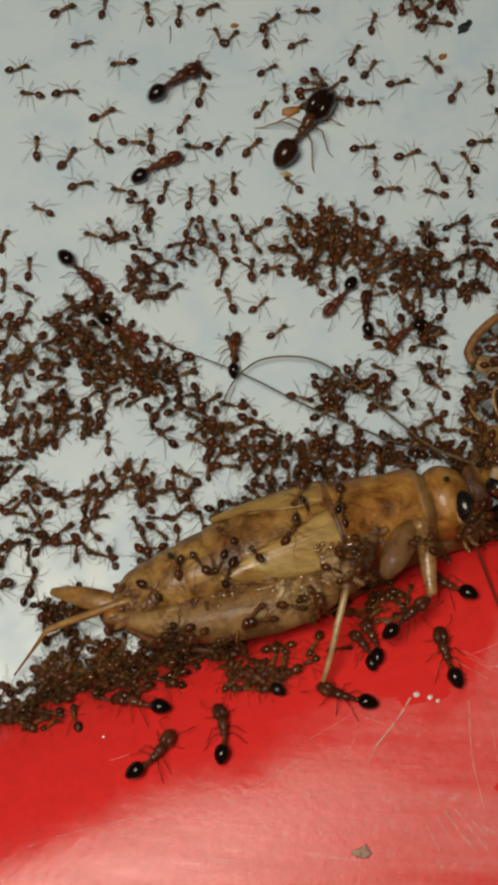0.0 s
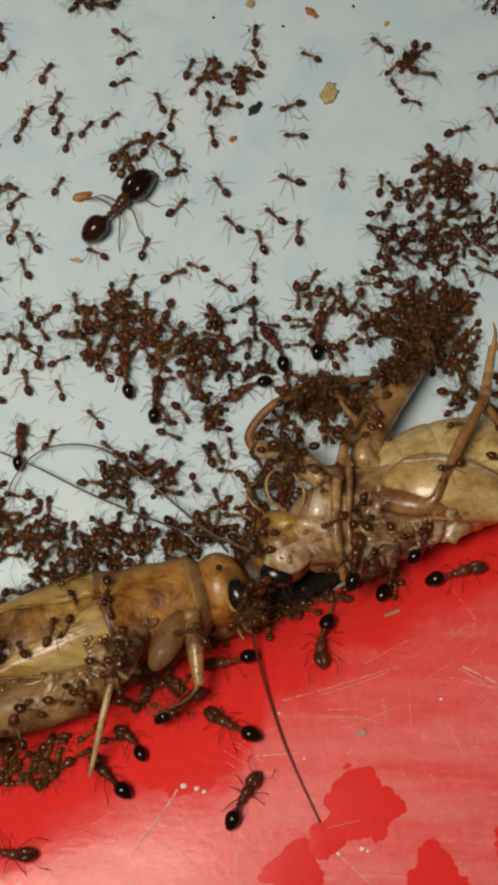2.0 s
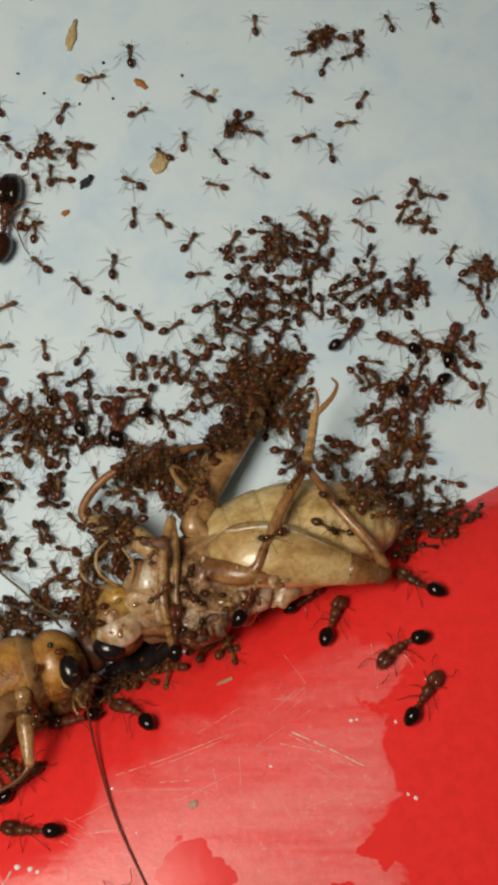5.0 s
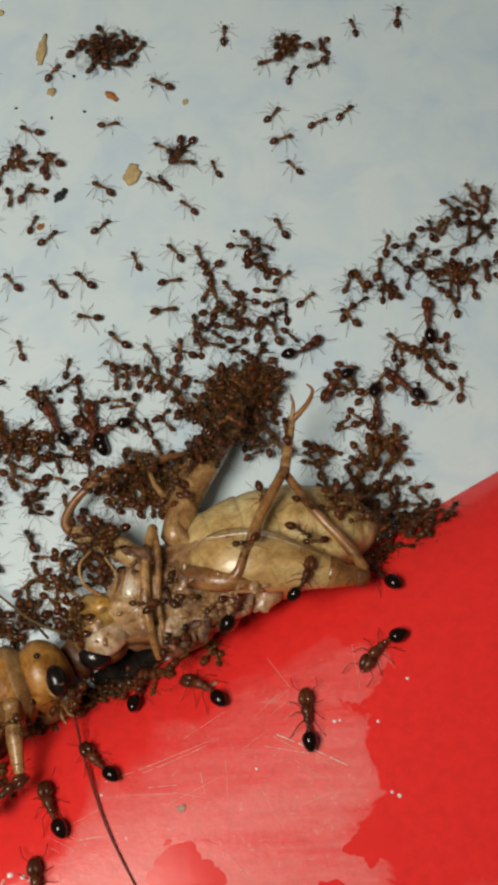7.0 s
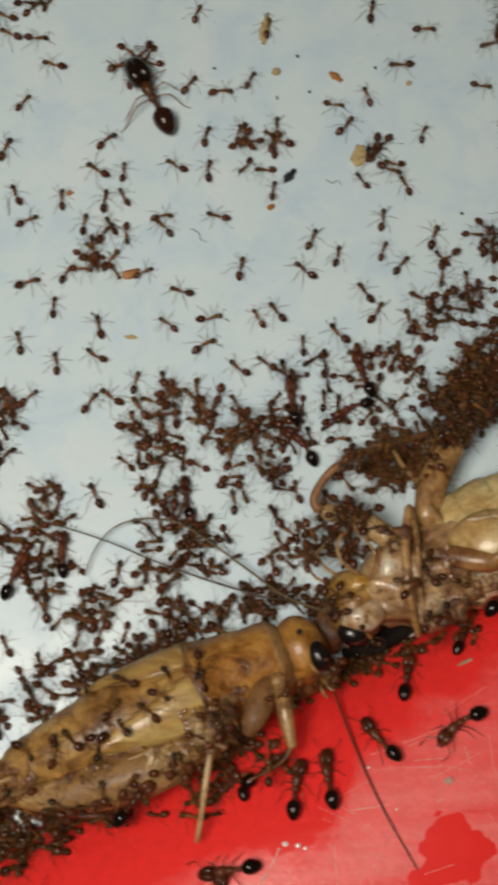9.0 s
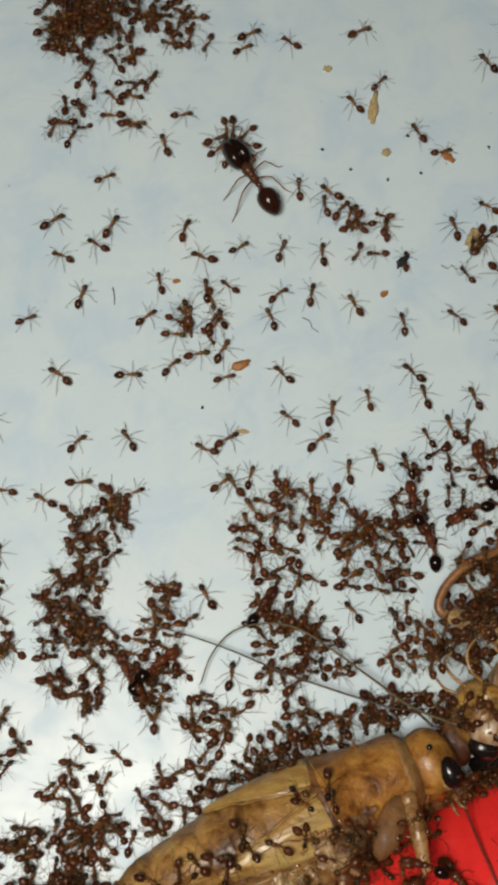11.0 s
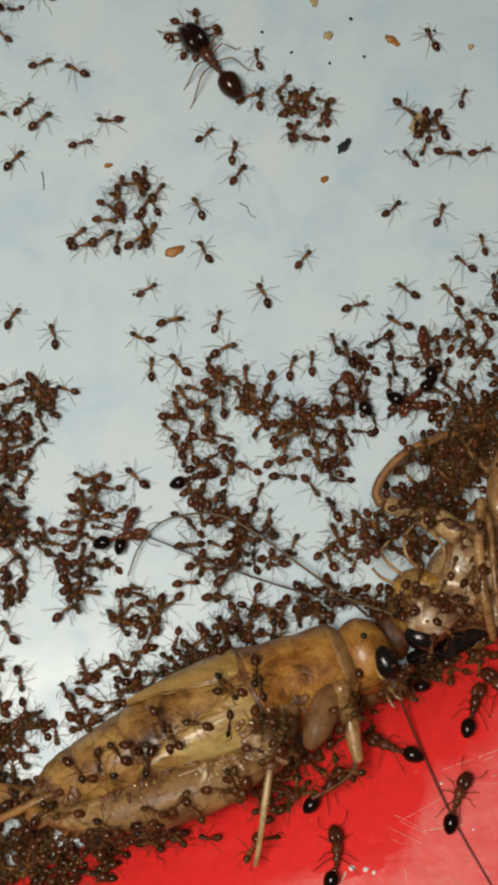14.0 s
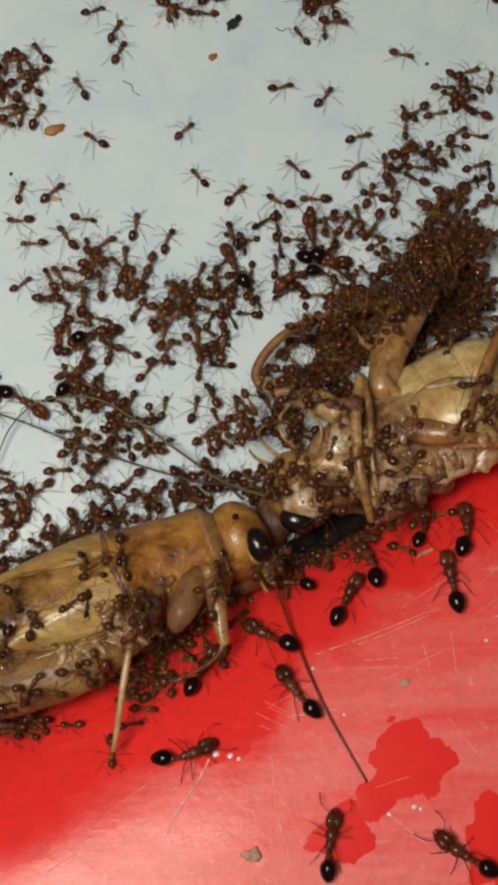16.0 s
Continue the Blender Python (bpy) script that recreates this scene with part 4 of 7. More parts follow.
KINDS = {
    "small": (SMALL_SHAPES, SMALL_LOOK, "worker_ant", "small reddish-brown worker ant with a dark rear", "ant", "small worker ants"),
    "large": (LARGE_SHAPES, LARGE_LOOK, "large_worker_ant", "large dark red ant with a glossy black rear", "ant", "large worker ants"),
    "major": (MAJOR_SHAPES, MAJOR_LOOK, "soldier_ant", "very large soldier ant with a massive dark head", "ant", "soldier ants"),
}
FIRST = {}
ROAM = []       # ants that move, with their rows: seconds, x, y, heading
pick = random.Random(42)


def ant(kind, m, size=1.0):
    """One more ant of that kind at the pose m."""
    shapes, look_of, name, label, category, group = KINDS[kind]
    v = pick.randrange(len(shapes))
    if (kind, v) not in FIRST:
        ob = FIRST[kind, v] = build_ant(name, shapes[v], look_of, label, category, group)
        ob.matrix_basis = m
    else:
        FIRST[kind, v].scale = (1, 1, 1)
        ob = copy_thing(FIRST[kind, v], m)
    ob.scale = (size, size, size)
    return ob


def roam(kind, *rows, size=0.0):
    """An ant that walks through the rows (seconds, x, y, heading), in millimetres and degrees."""
    t, x, y, a = rows[0]
    ob = ant(kind, stand(x, y, a))
    k = size or pick.uniform(0.88, 1.14)
    ob.scale = (k, k, k)
    ROAM.append((ob, rows, pick.random() * 100, kind))
    return ob


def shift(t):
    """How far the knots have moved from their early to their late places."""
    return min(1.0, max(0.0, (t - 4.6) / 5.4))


def swarm(x, y, x2, y2, rx, ry, turn, singles, heap, high, seed, mill=0.35):
    """A knot of ants that drifts from one place to another: singles on top that mill about, and a heap beneath them."""
    rnd = random.Random(seed)
    c, s = math.cos(radians(turn)), math.sin(radians(turn))

    def spot(spread=1.0):
        r, a = math.sqrt(rnd.random()) * spread, rnd.uniform(0, 2 * math.pi)
        dx, dy = r * rx * math.cos(a), r * ry * math.sin(a)
        return x + dx * c - dy * s, y + dx * s + dy * c, r
    for i in range(singles):
        px, py, r = spot(1.12)
        a = rnd.uniform(0, 360)
        ob = ant("small", stand(px, py, a))
        k = rnd.uniform(0.85, 1.12)
        ob.scale = (k, k, k)
        lift = high * max(0, 1 - r * r) * rnd.uniform(0.5, 1.0)
        rows = []
        qx, qy, qa = px, py, a
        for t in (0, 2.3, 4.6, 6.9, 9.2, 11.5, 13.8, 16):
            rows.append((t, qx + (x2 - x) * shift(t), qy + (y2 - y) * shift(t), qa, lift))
            if (qx - x) ** 2 + (qy - y) ** 2 > (1.1 * max(rx, ry)) ** 2:
                qx, qy = qx + (px - qx) * 0.7, qy + (py - qy) * 0.7
            else:
                qx, qy = qx + rnd.gauss(0, mill), qy + rnd.gauss(0, mill)
            qa += rnd.uniform(-55, 55)
        MILL.append((ob, rows))
    if heap:
        verts, faces, mats = [], [], []
        slot = {"head": 0, "body": 1, "rear": 2, "leg": 3}
        for i in range(heap):
            px, py, r = spot(1.0)
            m = stand(px, py, rnd.uniform(0, 360), high * max(0.0, 1 - r) * rnd.uniform(0, 1.0), rnd.gauss(0, 25), rnd.gauss(0, 18))
            m = m @ Matrix.Diagonal((*(rnd.uniform(0.85, 1.15),) * 3, 1))
            for nm, (v, f), role in SMALL_SHAPES[i % 7]:
                o = len(verts)
                a = np.array(v) * MM @ np.array(m.to_3x3()).T + np.array(m.translation)
                verts += a.tolist()
                faces += [tuple(j + o for j in q) for q in f]
                mats += [slot[role]] * len(f)
        me = bpy.data.meshes.new("ant_heap")
        me.from_pydata(verts, [], faces)
        for mat in (M_ANT_HEAD, M_ANT_BODY, M_ANT_REAR, M_ANT_LEG):
            me.materials.append(mat)
        me.polygons.foreach_set("material_index", mats)
        me.shade_smooth()
        me.update()
        ob = tagged(new("ant_heap", me), "dense heap of small reddish-brown ants climbing over one another", "ants", kind="stuff")
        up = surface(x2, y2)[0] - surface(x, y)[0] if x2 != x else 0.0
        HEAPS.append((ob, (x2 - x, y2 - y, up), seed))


MILL = []       # single ants of the knots, with their rows
HEAPS = []


# ---- knots of ants: place early and late, size, turn, singles, heap, height ----
swarm(-4.9, 9.0, -4.9, 9.4, 2.01, 2.07, 2, 2, 9, 0.40, 11)
swarm(-4.5, 31.8, -4.6, 32.2, 1.64, 2.07, 2, 1, 10, 0.55, 12)
swarm(-9.0, -9.3, -9.2, -10.0, 2.92, 0.75, 4, 1, 2, 0.02, 13)
swarm(-10.3, 15.0, -10.6, 14.0, 3.47, 2.44, 2, 1, 26, 0.55, 14)
swarm(-20.1, -4.2, -19.4, -3.4, 2.19, 1.69, 4, 2, 8, 0.40, 15)
swarm(-24.3, 6.4, -23.4, 7.0, 2.19, 4.51, 4, 1, 64, 1.15, 16)
swarm(2.8, 16.1, 3.9, 16.0, 2.92, 2.26, 2, 1, 20, 0.55, 17)
swarm(-3.0, 13.7, -3.7, 12.9, 2.55, 1.69, 0, 1, 11, 0.40, 18)
swarm(-6.3, -6.7, -5.5, -7.5, 2.19, 1.50, 0, 2, 3, 0.02, 19)
swarm(-15.7, 2.2, -14.6, 1.5, 1.82, 1.88, 4, 1, 8, 0.40, 20)
swarm(8.9, 25.1, 9.9, 24.1, 2.55, 2.44, 0, 1, 13, 0.25, 21)
swarm(-2.6, 3.9, -3.1, 5.3, 2.01, 1.32, 2, 1, 8, 0.55, 22)
swarm(2.5, 10.7, 1.8, 9.5, 2.55, 1.20, 2, 2, 12, 0.85, 23)
swarm(-6.4, 13.3, -5.8, 11.9, 2.92, 2.07, 2, 1, 19, 0.55, 24)
swarm(-18.4, -1.5, -16.7, -1.4, 2.19, 1.50, 4, 1, 7, 0.32, 25)
swarm(-23.7, -3.5, -22.6, -4.9, 2.19, 1.69, 4, 1, 9, 0.40, 26)
swarm(-20.1, 12.4, -21.9, 12.9, 2.19, 1.88, 4, 2, 13, 0.62, 27)
swarm(-16.7, -10.1, -14.7, -10.2, 2.92, 0.75, 4, 1, 7, 0.62, 28)
swarm(-20.8, 6.7, -19.5, 5.1, 2.01, 2.07, 4, 1, 14, 0.62, 29)
swarm(8.3, 16.9, 8.6, 14.6, 3.47, 2.07, 2, 1, 51, 1.30, 30)
swarm(-26.2, -1.7, -23.6, -1.1, 1.82, 1.88, 4, 2, 8, 0.40, 31)
swarm(10.7, 21.6, 10.8, 18.7, 2.37, 2.26, 2, 1, 12, 0.32, 32)
swarm(-7.4, 5.5, -10.1, 6.5, 3.10, 1.69, 2, 1, 15, 0.48, 33)
swarm(-21.4, -12.1, -22.2, -8.5, 2.19, 0.70, 4, 1, 11, 1.00, 34)
swarm(-12.7, 1.2, -10.0, 4.0, 3.28, 1.13, 2, 2, 12, 0.70, 35)
swarm(7.5, 33.4, 2.5, 30.5, 1.53, 1.69, 2, 1, 6, 0.40, 36)
swarm(-28.3, 6.0, -28.3, 6.0, 1.46, 2.26, 4, 1, 11, 0.62, 37)
swarm(-27.8, 0.5, -27.8, 0.5, 1.46, 1.88, 4, 1, 9, 0.62, 38)
swarm(-26.5, -6.0, -26.5, -6.0, 2.01, 2.26, 4, 2, 10, 0.40, 39)
swarm(-28.9, 9.5, -28.9, 9.5, 1.28, 1.88, 4, 1, 5, 0.32, 40)
swarm(-24.7, -13.8, -24.7, -13.8, 2.92, 1.32, 4, 1, 25, 1.15, 41)
swarm(-1.5, 3.5, -2.9, 5.8, 1.09, 1.60, 4, 1, 7, 0.35, 42)
swarm(11.0, 12.4, 9.2, 15.5, 1.82, 1.69, 2, 2, 9, 0.62, 43)
swarm(-22.2, 15.2, -21.4, 13.8, 1.64, 1.32, 4, 1, 5, 0.40, 44)
swarm(16.5, 16.0, 16.5, 16.0, 1.82, 2.82, 0, 1, 12, 0.32, 45)
swarm(17.8, 22.4, 17.8, 22.4, 2.01, 1.50, 0, 1, 6, 0.25, 46)
swarm(14.0, 11.5, 14.0, 11.5, 2.01, 1.32, 0, 2, 8, 0.62, 47)
swarm(18.3, 8.5, 18.3, 8.5, 2.19, 1.88, 0, 1, 16, 0.77, 48)
swarm(13.6, 40.4, 13.6, 40.4, 2.19, 1.88, 0, 1, 10, 0.40, 49)
swarm(-21.7, 6.6, -18.1, 8.2, 2.19, 2.26, -1, 1, 14, 0.48, 50)
swarm(-14.8, 2.5, -17.4, 2.8, 2.19, 2.07, -1, 2, 12, 0.48, 51)
swarm(-23.7, 48.8, -23.7, 48.8, 2.74, 1.69, -1, 1, 30, 1.15, 52)
swarm(-17.1, 48.1, -17.1, 48.1, 2.01, 1.50, -1, 1, 12, 0.85, 53)
swarm(-9.5, 14.2, -16.2, 26.4, 1.46, 1.90, -1, 1, 7, 0.40, 54)
swarm(-10.4, 14.5, -11.0, 9.9, 2.55, 2.44, -1, 2, 15, 0.40, 55)
swarm(-2.9, 13.9, -1.3, 14.8, 2.74, 3.01, -1, 1, 21, 0.40, 56)
swarm(1.6, 10.1, 4.6, 10.7, 2.19, 2.63, -1, 1, 24, 0.85, 57)
swarm(-12.0, -4.6, -12.0, -4.6, 6.50, 2.10, 21, 7, 7, 0.00, 91)
swarm(-11.5, -8.6, -11.5, -8.6, 5.00, 1.00, 18, 2, 3, 0.00, 92)
swarm(-9.2, -7.4, -9.2, -7.4, 1.00, 0.90, 0, 2, 4, 0.20, 93)
swarm(-1.3, 1.7, -1.3, 1.7, 1.00, 0.70, -30, 2, 11, 0.20, 94)
swarm(0.9, -1.8, 0.9, -1.9, 1.60, 0.50, 24, 2, 14, 0.10, 95)
swarm(-0.6, -2.9, -0.6, -2.9, 0.90, 0.50, 24, 2, 5, 0.30, 96)
swarm(2.2, -0.5, 2.2, -0.5, 5.50, 0.55, 25, 2, 9, 0.10, 97)
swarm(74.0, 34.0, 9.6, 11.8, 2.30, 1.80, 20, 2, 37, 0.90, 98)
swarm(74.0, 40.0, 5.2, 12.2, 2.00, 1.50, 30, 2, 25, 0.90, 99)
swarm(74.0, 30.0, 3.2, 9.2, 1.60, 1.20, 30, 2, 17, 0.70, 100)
swarm(-3.6, -4.0, -3.6, -4.0, 1.40, 0.40, 24, 2, 6, 0.20, 101)
swarm(-6.0, -7.4, -6.5, -7.4, 2.00, 0.80, 20, 2, 7, 0.30, 102)
swarm(5.6, 2.6, 5.6, 2.6, 2.30, 2.20, 20, 4, 3, 0.00, 103)
swarm(10.5, 6.8, 10.0, 6.6, 3.00, 1.80, 15, 2, 3, 0.00, 104)
swarm(-7.5, 1.5, -7.5, 1.5, 5.20, 1.00, 15, 3, 37, 0.60, 105)
swarm(-13.0, -1.2, -13.0, -1.2, 4.00, 0.60, 22, 2, 24, 0.50, 106)
swarm(74.0, 22.0, 4.2, 2.6, 3.00, 2.00, 20, 5, 5, 0.00, 107)
swarm(74.0, 26.0, 1.4, 8.2, 2.00, 1.40, 30, 2, 7, 0.30, 108)
swarm(74.0, 18.0, 1.2, 2.6, 1.20, 1.60, 0, 2, 7, 0.20, 109)
swarm(74.0, 36.0, 9.8, 12.6, 2.20, 1.80, 40, 2, 42, 1.40, 110)
swarm(19.0, 6.8, 19.0, 6.8, 3.00, 1.00, 27, 2, 21, 0.60, 111)
swarm(-17.5, -11.6, -17.5, -11.6, 4.50, 0.90, 24, 2, 29, 0.60, 112)
swarm(16.0, 9.5, 16.0, 9.5, 2.20, 1.60, 20, 2, 16, 0.80, 113)
swarm(5.0, -0.9, 5.0, -0.9, 3.00, 0.40, 24, 2, 6, 0.10, 114)
swarm(74.0, 36.0, 2.2, 7.4, 2.00, 1.00, 10, 2, 14, 0.30, 115)
swarm(74.0, 28.0, 7.6, 9.8, 2.20, 1.40, 20, 2, 22, 0.60, 116)
swarm(74.0, 20.0, 9.3, 4.2, 1.60, 1.50, 0, 2, 7, 0.20, 117)
swarm(3.0, -1.2, 3.2, -1.6, 2.50, 0.45, 24, 2, 4, 0.10, 118)
swarm(-45.0, 8.0, -12.0, -4.6, 5.50, 2.10, 21, 4, 4, 0.00, 119)
swarm(-12.0, -11.0, -5.0, -5.6, 2.40, 1.00, 20, 2, 10, 0.30, 120)
swarm(-1.5, 0.6, -1.5, 0.6, 0.45, 0.80, 0, 1, 7, 0.30, 134)
swarm(1.6, -1.2, 1.6, -1.2, 1.60, 0.25, 26, 2, 9, 0.20, 135)
swarm(15.6, 8.2, 15.6, 8.2, 1.80, 1.30, 20, 3, 16, 0.40, 136)
swarm(-7.9, -5.3, -7.9, -5.3, 1.20, 1.00, 20, 2, 7, 0.05, 137)
swarm(-20.5, 44.8, -20.5, 44.8, 3.00, 1.50, -10, 4, 8, 0.20, 138)
swarm(-23.2, 41.3, -23.2, 41.3, 1.80, 1.80, 0, 3, 4, 0.10, 139)
swarm(-12.0, -11.5, -7.6, -8.4, 2.00, 0.60, 20, 2, 9, 0.20, 131)
swarm(-23.6, -13.4, -22.6, -10.7, 2.70, 0.55, 24, 2, 20, 0.50, 132)
swarm(-18.9, -10.9, -20.6, -9.4, 1.60, 0.60, 24, 3, 8, 0.10, 133)
swarm(8.6, 15.2, 8.6, 14.4, 2.40, 1.70, 50, 3, 34, 1.20, 121)
swarm(6.9, 12.6, 7.2, 12.2, 1.10, 1.90, -30, 3, 26, 0.60, 122)
swarm(5.0, 9.0, 5.2, 10.2, 1.50, 1.60, 60, 2, 15, 0.50, 123)
swarm(10.5, 15.5, 9.6, 17.0, 1.30, 2.60, 10, 2, 24, 0.80, 124)
swarm(0.8, 5.8, 0.8, 5.6, 2.00, 0.90, 10, 2, 7, 0.30, 125)
swarm(3.0, 11.0, 3.0, 11.0, 2.60, 1.00, 12, 2, 27, 1.00, 126)
swarm(0.1, 6.0, 0.1, 6.0, 2.00, 1.50, 24, 2, 16, 0.30, 127)
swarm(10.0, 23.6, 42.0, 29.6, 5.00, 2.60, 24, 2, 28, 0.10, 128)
swarm(20.8, 17.8, 20.8, 17.8, 2.00, 2.60, 24, 2, 16, 0.40, 129)
swarm(23.2, 23.1, 23.2, 23.1, 1.60, 1.60, 24, 2, 11, 0.20, 130)
swarm(17.8, 12.3, 17.8, 12.3, 2.40, 1.10, 24, 2, 18, 0.60, 131)
swarm(7.4, 20.5, 7.4, 20.5, 2.40, 1.20, 24, 2, 14, 0.20, 132)
swarm(-31.4, 76.7, -21.4, 48.7, 4.50, 2.20, 24, 2, 72, 1.20, 133)
swarm(-22.4, -11.2, -22.4, -11.2, 2.60, 1.30, 24, 2, 42, 1.00, 134)
swarm(-23.5, -8.5, -23.5, -8.5, 1.60, 1.40, 24, 2, 20, 0.60, 135)
swarm(-18.5, -10.7, -18.5, -10.7, 2.40, 0.80, 24, 2, 22, 0.50, 136)
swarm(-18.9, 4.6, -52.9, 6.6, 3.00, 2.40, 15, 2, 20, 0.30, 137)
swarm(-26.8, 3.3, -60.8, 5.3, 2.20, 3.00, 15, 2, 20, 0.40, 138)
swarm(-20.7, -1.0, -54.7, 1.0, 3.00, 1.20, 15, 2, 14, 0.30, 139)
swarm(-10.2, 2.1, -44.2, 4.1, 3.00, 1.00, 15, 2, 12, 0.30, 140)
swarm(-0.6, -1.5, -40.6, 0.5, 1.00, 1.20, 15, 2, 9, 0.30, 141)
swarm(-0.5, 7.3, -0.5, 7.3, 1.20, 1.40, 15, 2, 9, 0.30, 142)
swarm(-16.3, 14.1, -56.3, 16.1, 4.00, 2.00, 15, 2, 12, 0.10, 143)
swarm(-9.0, 5.3, -9.0, 5.3, 3.00, 1.40, 15, 2, 9, 0.10, 144)
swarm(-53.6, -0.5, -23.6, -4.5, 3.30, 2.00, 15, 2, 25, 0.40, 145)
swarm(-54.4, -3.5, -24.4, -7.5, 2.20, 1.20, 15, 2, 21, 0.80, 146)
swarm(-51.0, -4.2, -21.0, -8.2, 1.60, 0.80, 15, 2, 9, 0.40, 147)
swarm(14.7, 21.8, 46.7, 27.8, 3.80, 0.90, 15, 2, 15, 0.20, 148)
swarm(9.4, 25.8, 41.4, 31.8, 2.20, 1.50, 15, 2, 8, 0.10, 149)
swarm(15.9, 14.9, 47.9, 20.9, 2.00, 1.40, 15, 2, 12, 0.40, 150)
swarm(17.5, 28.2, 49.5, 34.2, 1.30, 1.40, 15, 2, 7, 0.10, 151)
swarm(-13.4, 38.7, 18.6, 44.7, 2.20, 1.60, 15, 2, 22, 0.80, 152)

# ---- ants that walk singly: seconds, x, y, heading ----
roam("small", (0, -8.6, 17.2, 131), (0.5, -10.6, 17.6, 46), (1.5, -9.3, 17.9, 84), (3.5, -10.3, 18.2, 40), (4.5, -7.9, 17.2, 118), (7.5, -6.3, 17.4, 359), (9, -6.2, 17.1, 138), (12.5, -6.9, 16.6, 61), (13.5, -6.1, 16.1, 76), (16, -6.5, 16.7, 64))
roam("small", (0.5, 0.1, 24.1, 125), (1.5, 0.6, 22.8, 96), (2.5, 0.7, 21.1, 78), (4.5, 1.3, 20.9, 123), (7.5, 1.3, 20.0, 137), (9, 0.3, 19.3, 128), (11.5, -0.1, 19.3, 108), (12.5, 0.1, 18.5, 47), (13.5, 0.5, 18.9, 141), (14.5, 0.0, 18.6, 157))
roam("small", (0, -5.5, 21.2, 30), (0.5, -6.0, 23.1, 96), (1.5, -6.8, 23.6, 71), (4.5, -7.4, 21.8, 10), (7.5, -6.5, 21.0, 89), (9, -7.8, 20.5, 17), (12.5, -6.9, 20.7, 140), (14.5, -7.9, 20.8, 119), (16, -8.3, 17.6, 86))
roam("small", (0, -1.9, 21.0, 116), (0.5, -1.7, 21.0, 110), (1.5, -1.9, 21.4, 30), (2.5, -1.4, 21.0, 168), (3.5, -1.4, 20.9, 1), (4.5, -1.1, 20.2, 158), (7.5, 1.6, 18.0, 153), (13.5, 1.9, 16.6, 126), (16, 2.9, 16.3, 65))
roam("small", (1.5, -1.8, 36.5, 134), (2.5, -3.5, 35.1, 39), (3.5, -4.3, 35.4, 27), (7.5, -4.5, 35.2, 178), (9, -6.7, 36.7, 0), (11.5, -6.0, 33.4, 57), (12.5, -6.3, 34.0, 56), (13.5, -5.2, 34.1, 124), (14.7, -3.4, 33.5, -17))
roam("small", (1.5, 5.8, 25.3, 6), (2.5, 5.9, 25.6, 180), (4.5, 4.4, 26.1, 47), (7.5, 5.2, 26.1, 161), (9, 3.7, 27.2, 87), (11.5, 3.5, 26.4, 131), (12.5, 3.7, 25.9, 354), (13.5, 4.0, 25.7, 108), (14.5, 2.7, 25.7, 46))
roam("small", (1.5, 5.7, 22.0, 163), (2.5, 6.2, 22.6, 169), (3.5, 6.2, 23.3, 178), (4.5, 5.1, 23.8, 356), (7.5, 4.8, 24.1, 0), (11.5, 4.9, 24.1, 133), (12.5, 5.4, 22.9, 141), (13.5, 4.3, 22.4, 166), (16, 4.8, 22.8, 7))
roam("small", (0, -4.4, 27.6, 138), (0.5, -5.1, 25.9, 94), (1.5, -4.9, 28.6, 132), (3.5, -5.9, 27.7, 61), (7.5, -7.0, 28.2, 90), (9, -7.3, 27.6, 164), (11.5, -8.6, 28.5, 57), (14.5, -9.1, 28.8, 60))
roam("small", (0, -0.7, 26.7, 82), (2.5, 0.1, 25.1, 171), (3.5, 1.8, 24.1, 32), (4.5, -0.4, 24.5, 62), (7.5, -1.0, 24.3, 140), (9, -1.7, 23.7, 129), (11.5, -2.4, 22.7, 131), (14.7, -1.8, 13.1, -86))
roam("small", (0, -7.6, 20.3, 87), (0.5, -6.4, 20.2, 168), (1.5, -5.7, 19.5, 164), (3.5, -5.6, 18.8, 144), (4.5, -4.7, 18.6, 88), (9, -4.8, 20.5, 111), (11.5, -5.1, 21.5, 89), (14.5, -5.3, 23.4, 27))
roam("small", (0, -3.7, 20.2, 116), (1.5, -3.9, 22.2, 98), (2.5, -3.0, 22.3, 164), (7.5, -2.6, 24.0, 116), (9, -3.6, 20.9, 119), (11.5, -0.9, 21.4, 88), (13.5, -2.0, 20.1, 358), (16, -2.5, 19.4, 35))
roam("small", (0, -3.9, 18.7, 163), (1.5, -4.0, 17.5, 151), (2.5, -3.6, 18.7, 148), (4.5, -4.3, 17.2, 4), (7.5, -3.4, 16.7, 1), (9, -4.4, 17.4, 139), (12.5, -5.1, 17.6, 86), (16, -4.7, 14.6, 63))
roam("small", (0.5, -12.5, 30.7, 186), (1.5, -11.3, 29.9, 42), (2.5, -11.8, 28.5, 38), (3.5, -11.5, 28.6, 75), (4.5, -11.1, 28.3, 40), (9, -10.8, 27.7, 5), (11.5, -10.2, 28.7, 41), (13.3, -15.5, 28.1, -172))
roam("small", (0.5, -8.2, 30.3, 66), (1.5, -9.0, 30.3, 75), (2.5, -8.1, 30.8, 129), (9, -10.0, 31.3, 137), (11.5, -10.3, 31.6, 30), (12.5, -9.2, 31.4, 72), (13.5, -9.2, 30.3, 74), (16, -9.4, 30.1, 52))
roam("small", (0.5, -1.1, 22.4, 7), (2.5, -0.8, 23.1, 173), (3.5, -0.6, 22.0, 128), (7.5, -0.6, 21.7, 170), (9, 2.2, 22.1, 115), (11.5, 1.4, 20.9, 100), (12.5, 0.6, 21.4, 129), (14.5, 1.0, 20.6, 130))
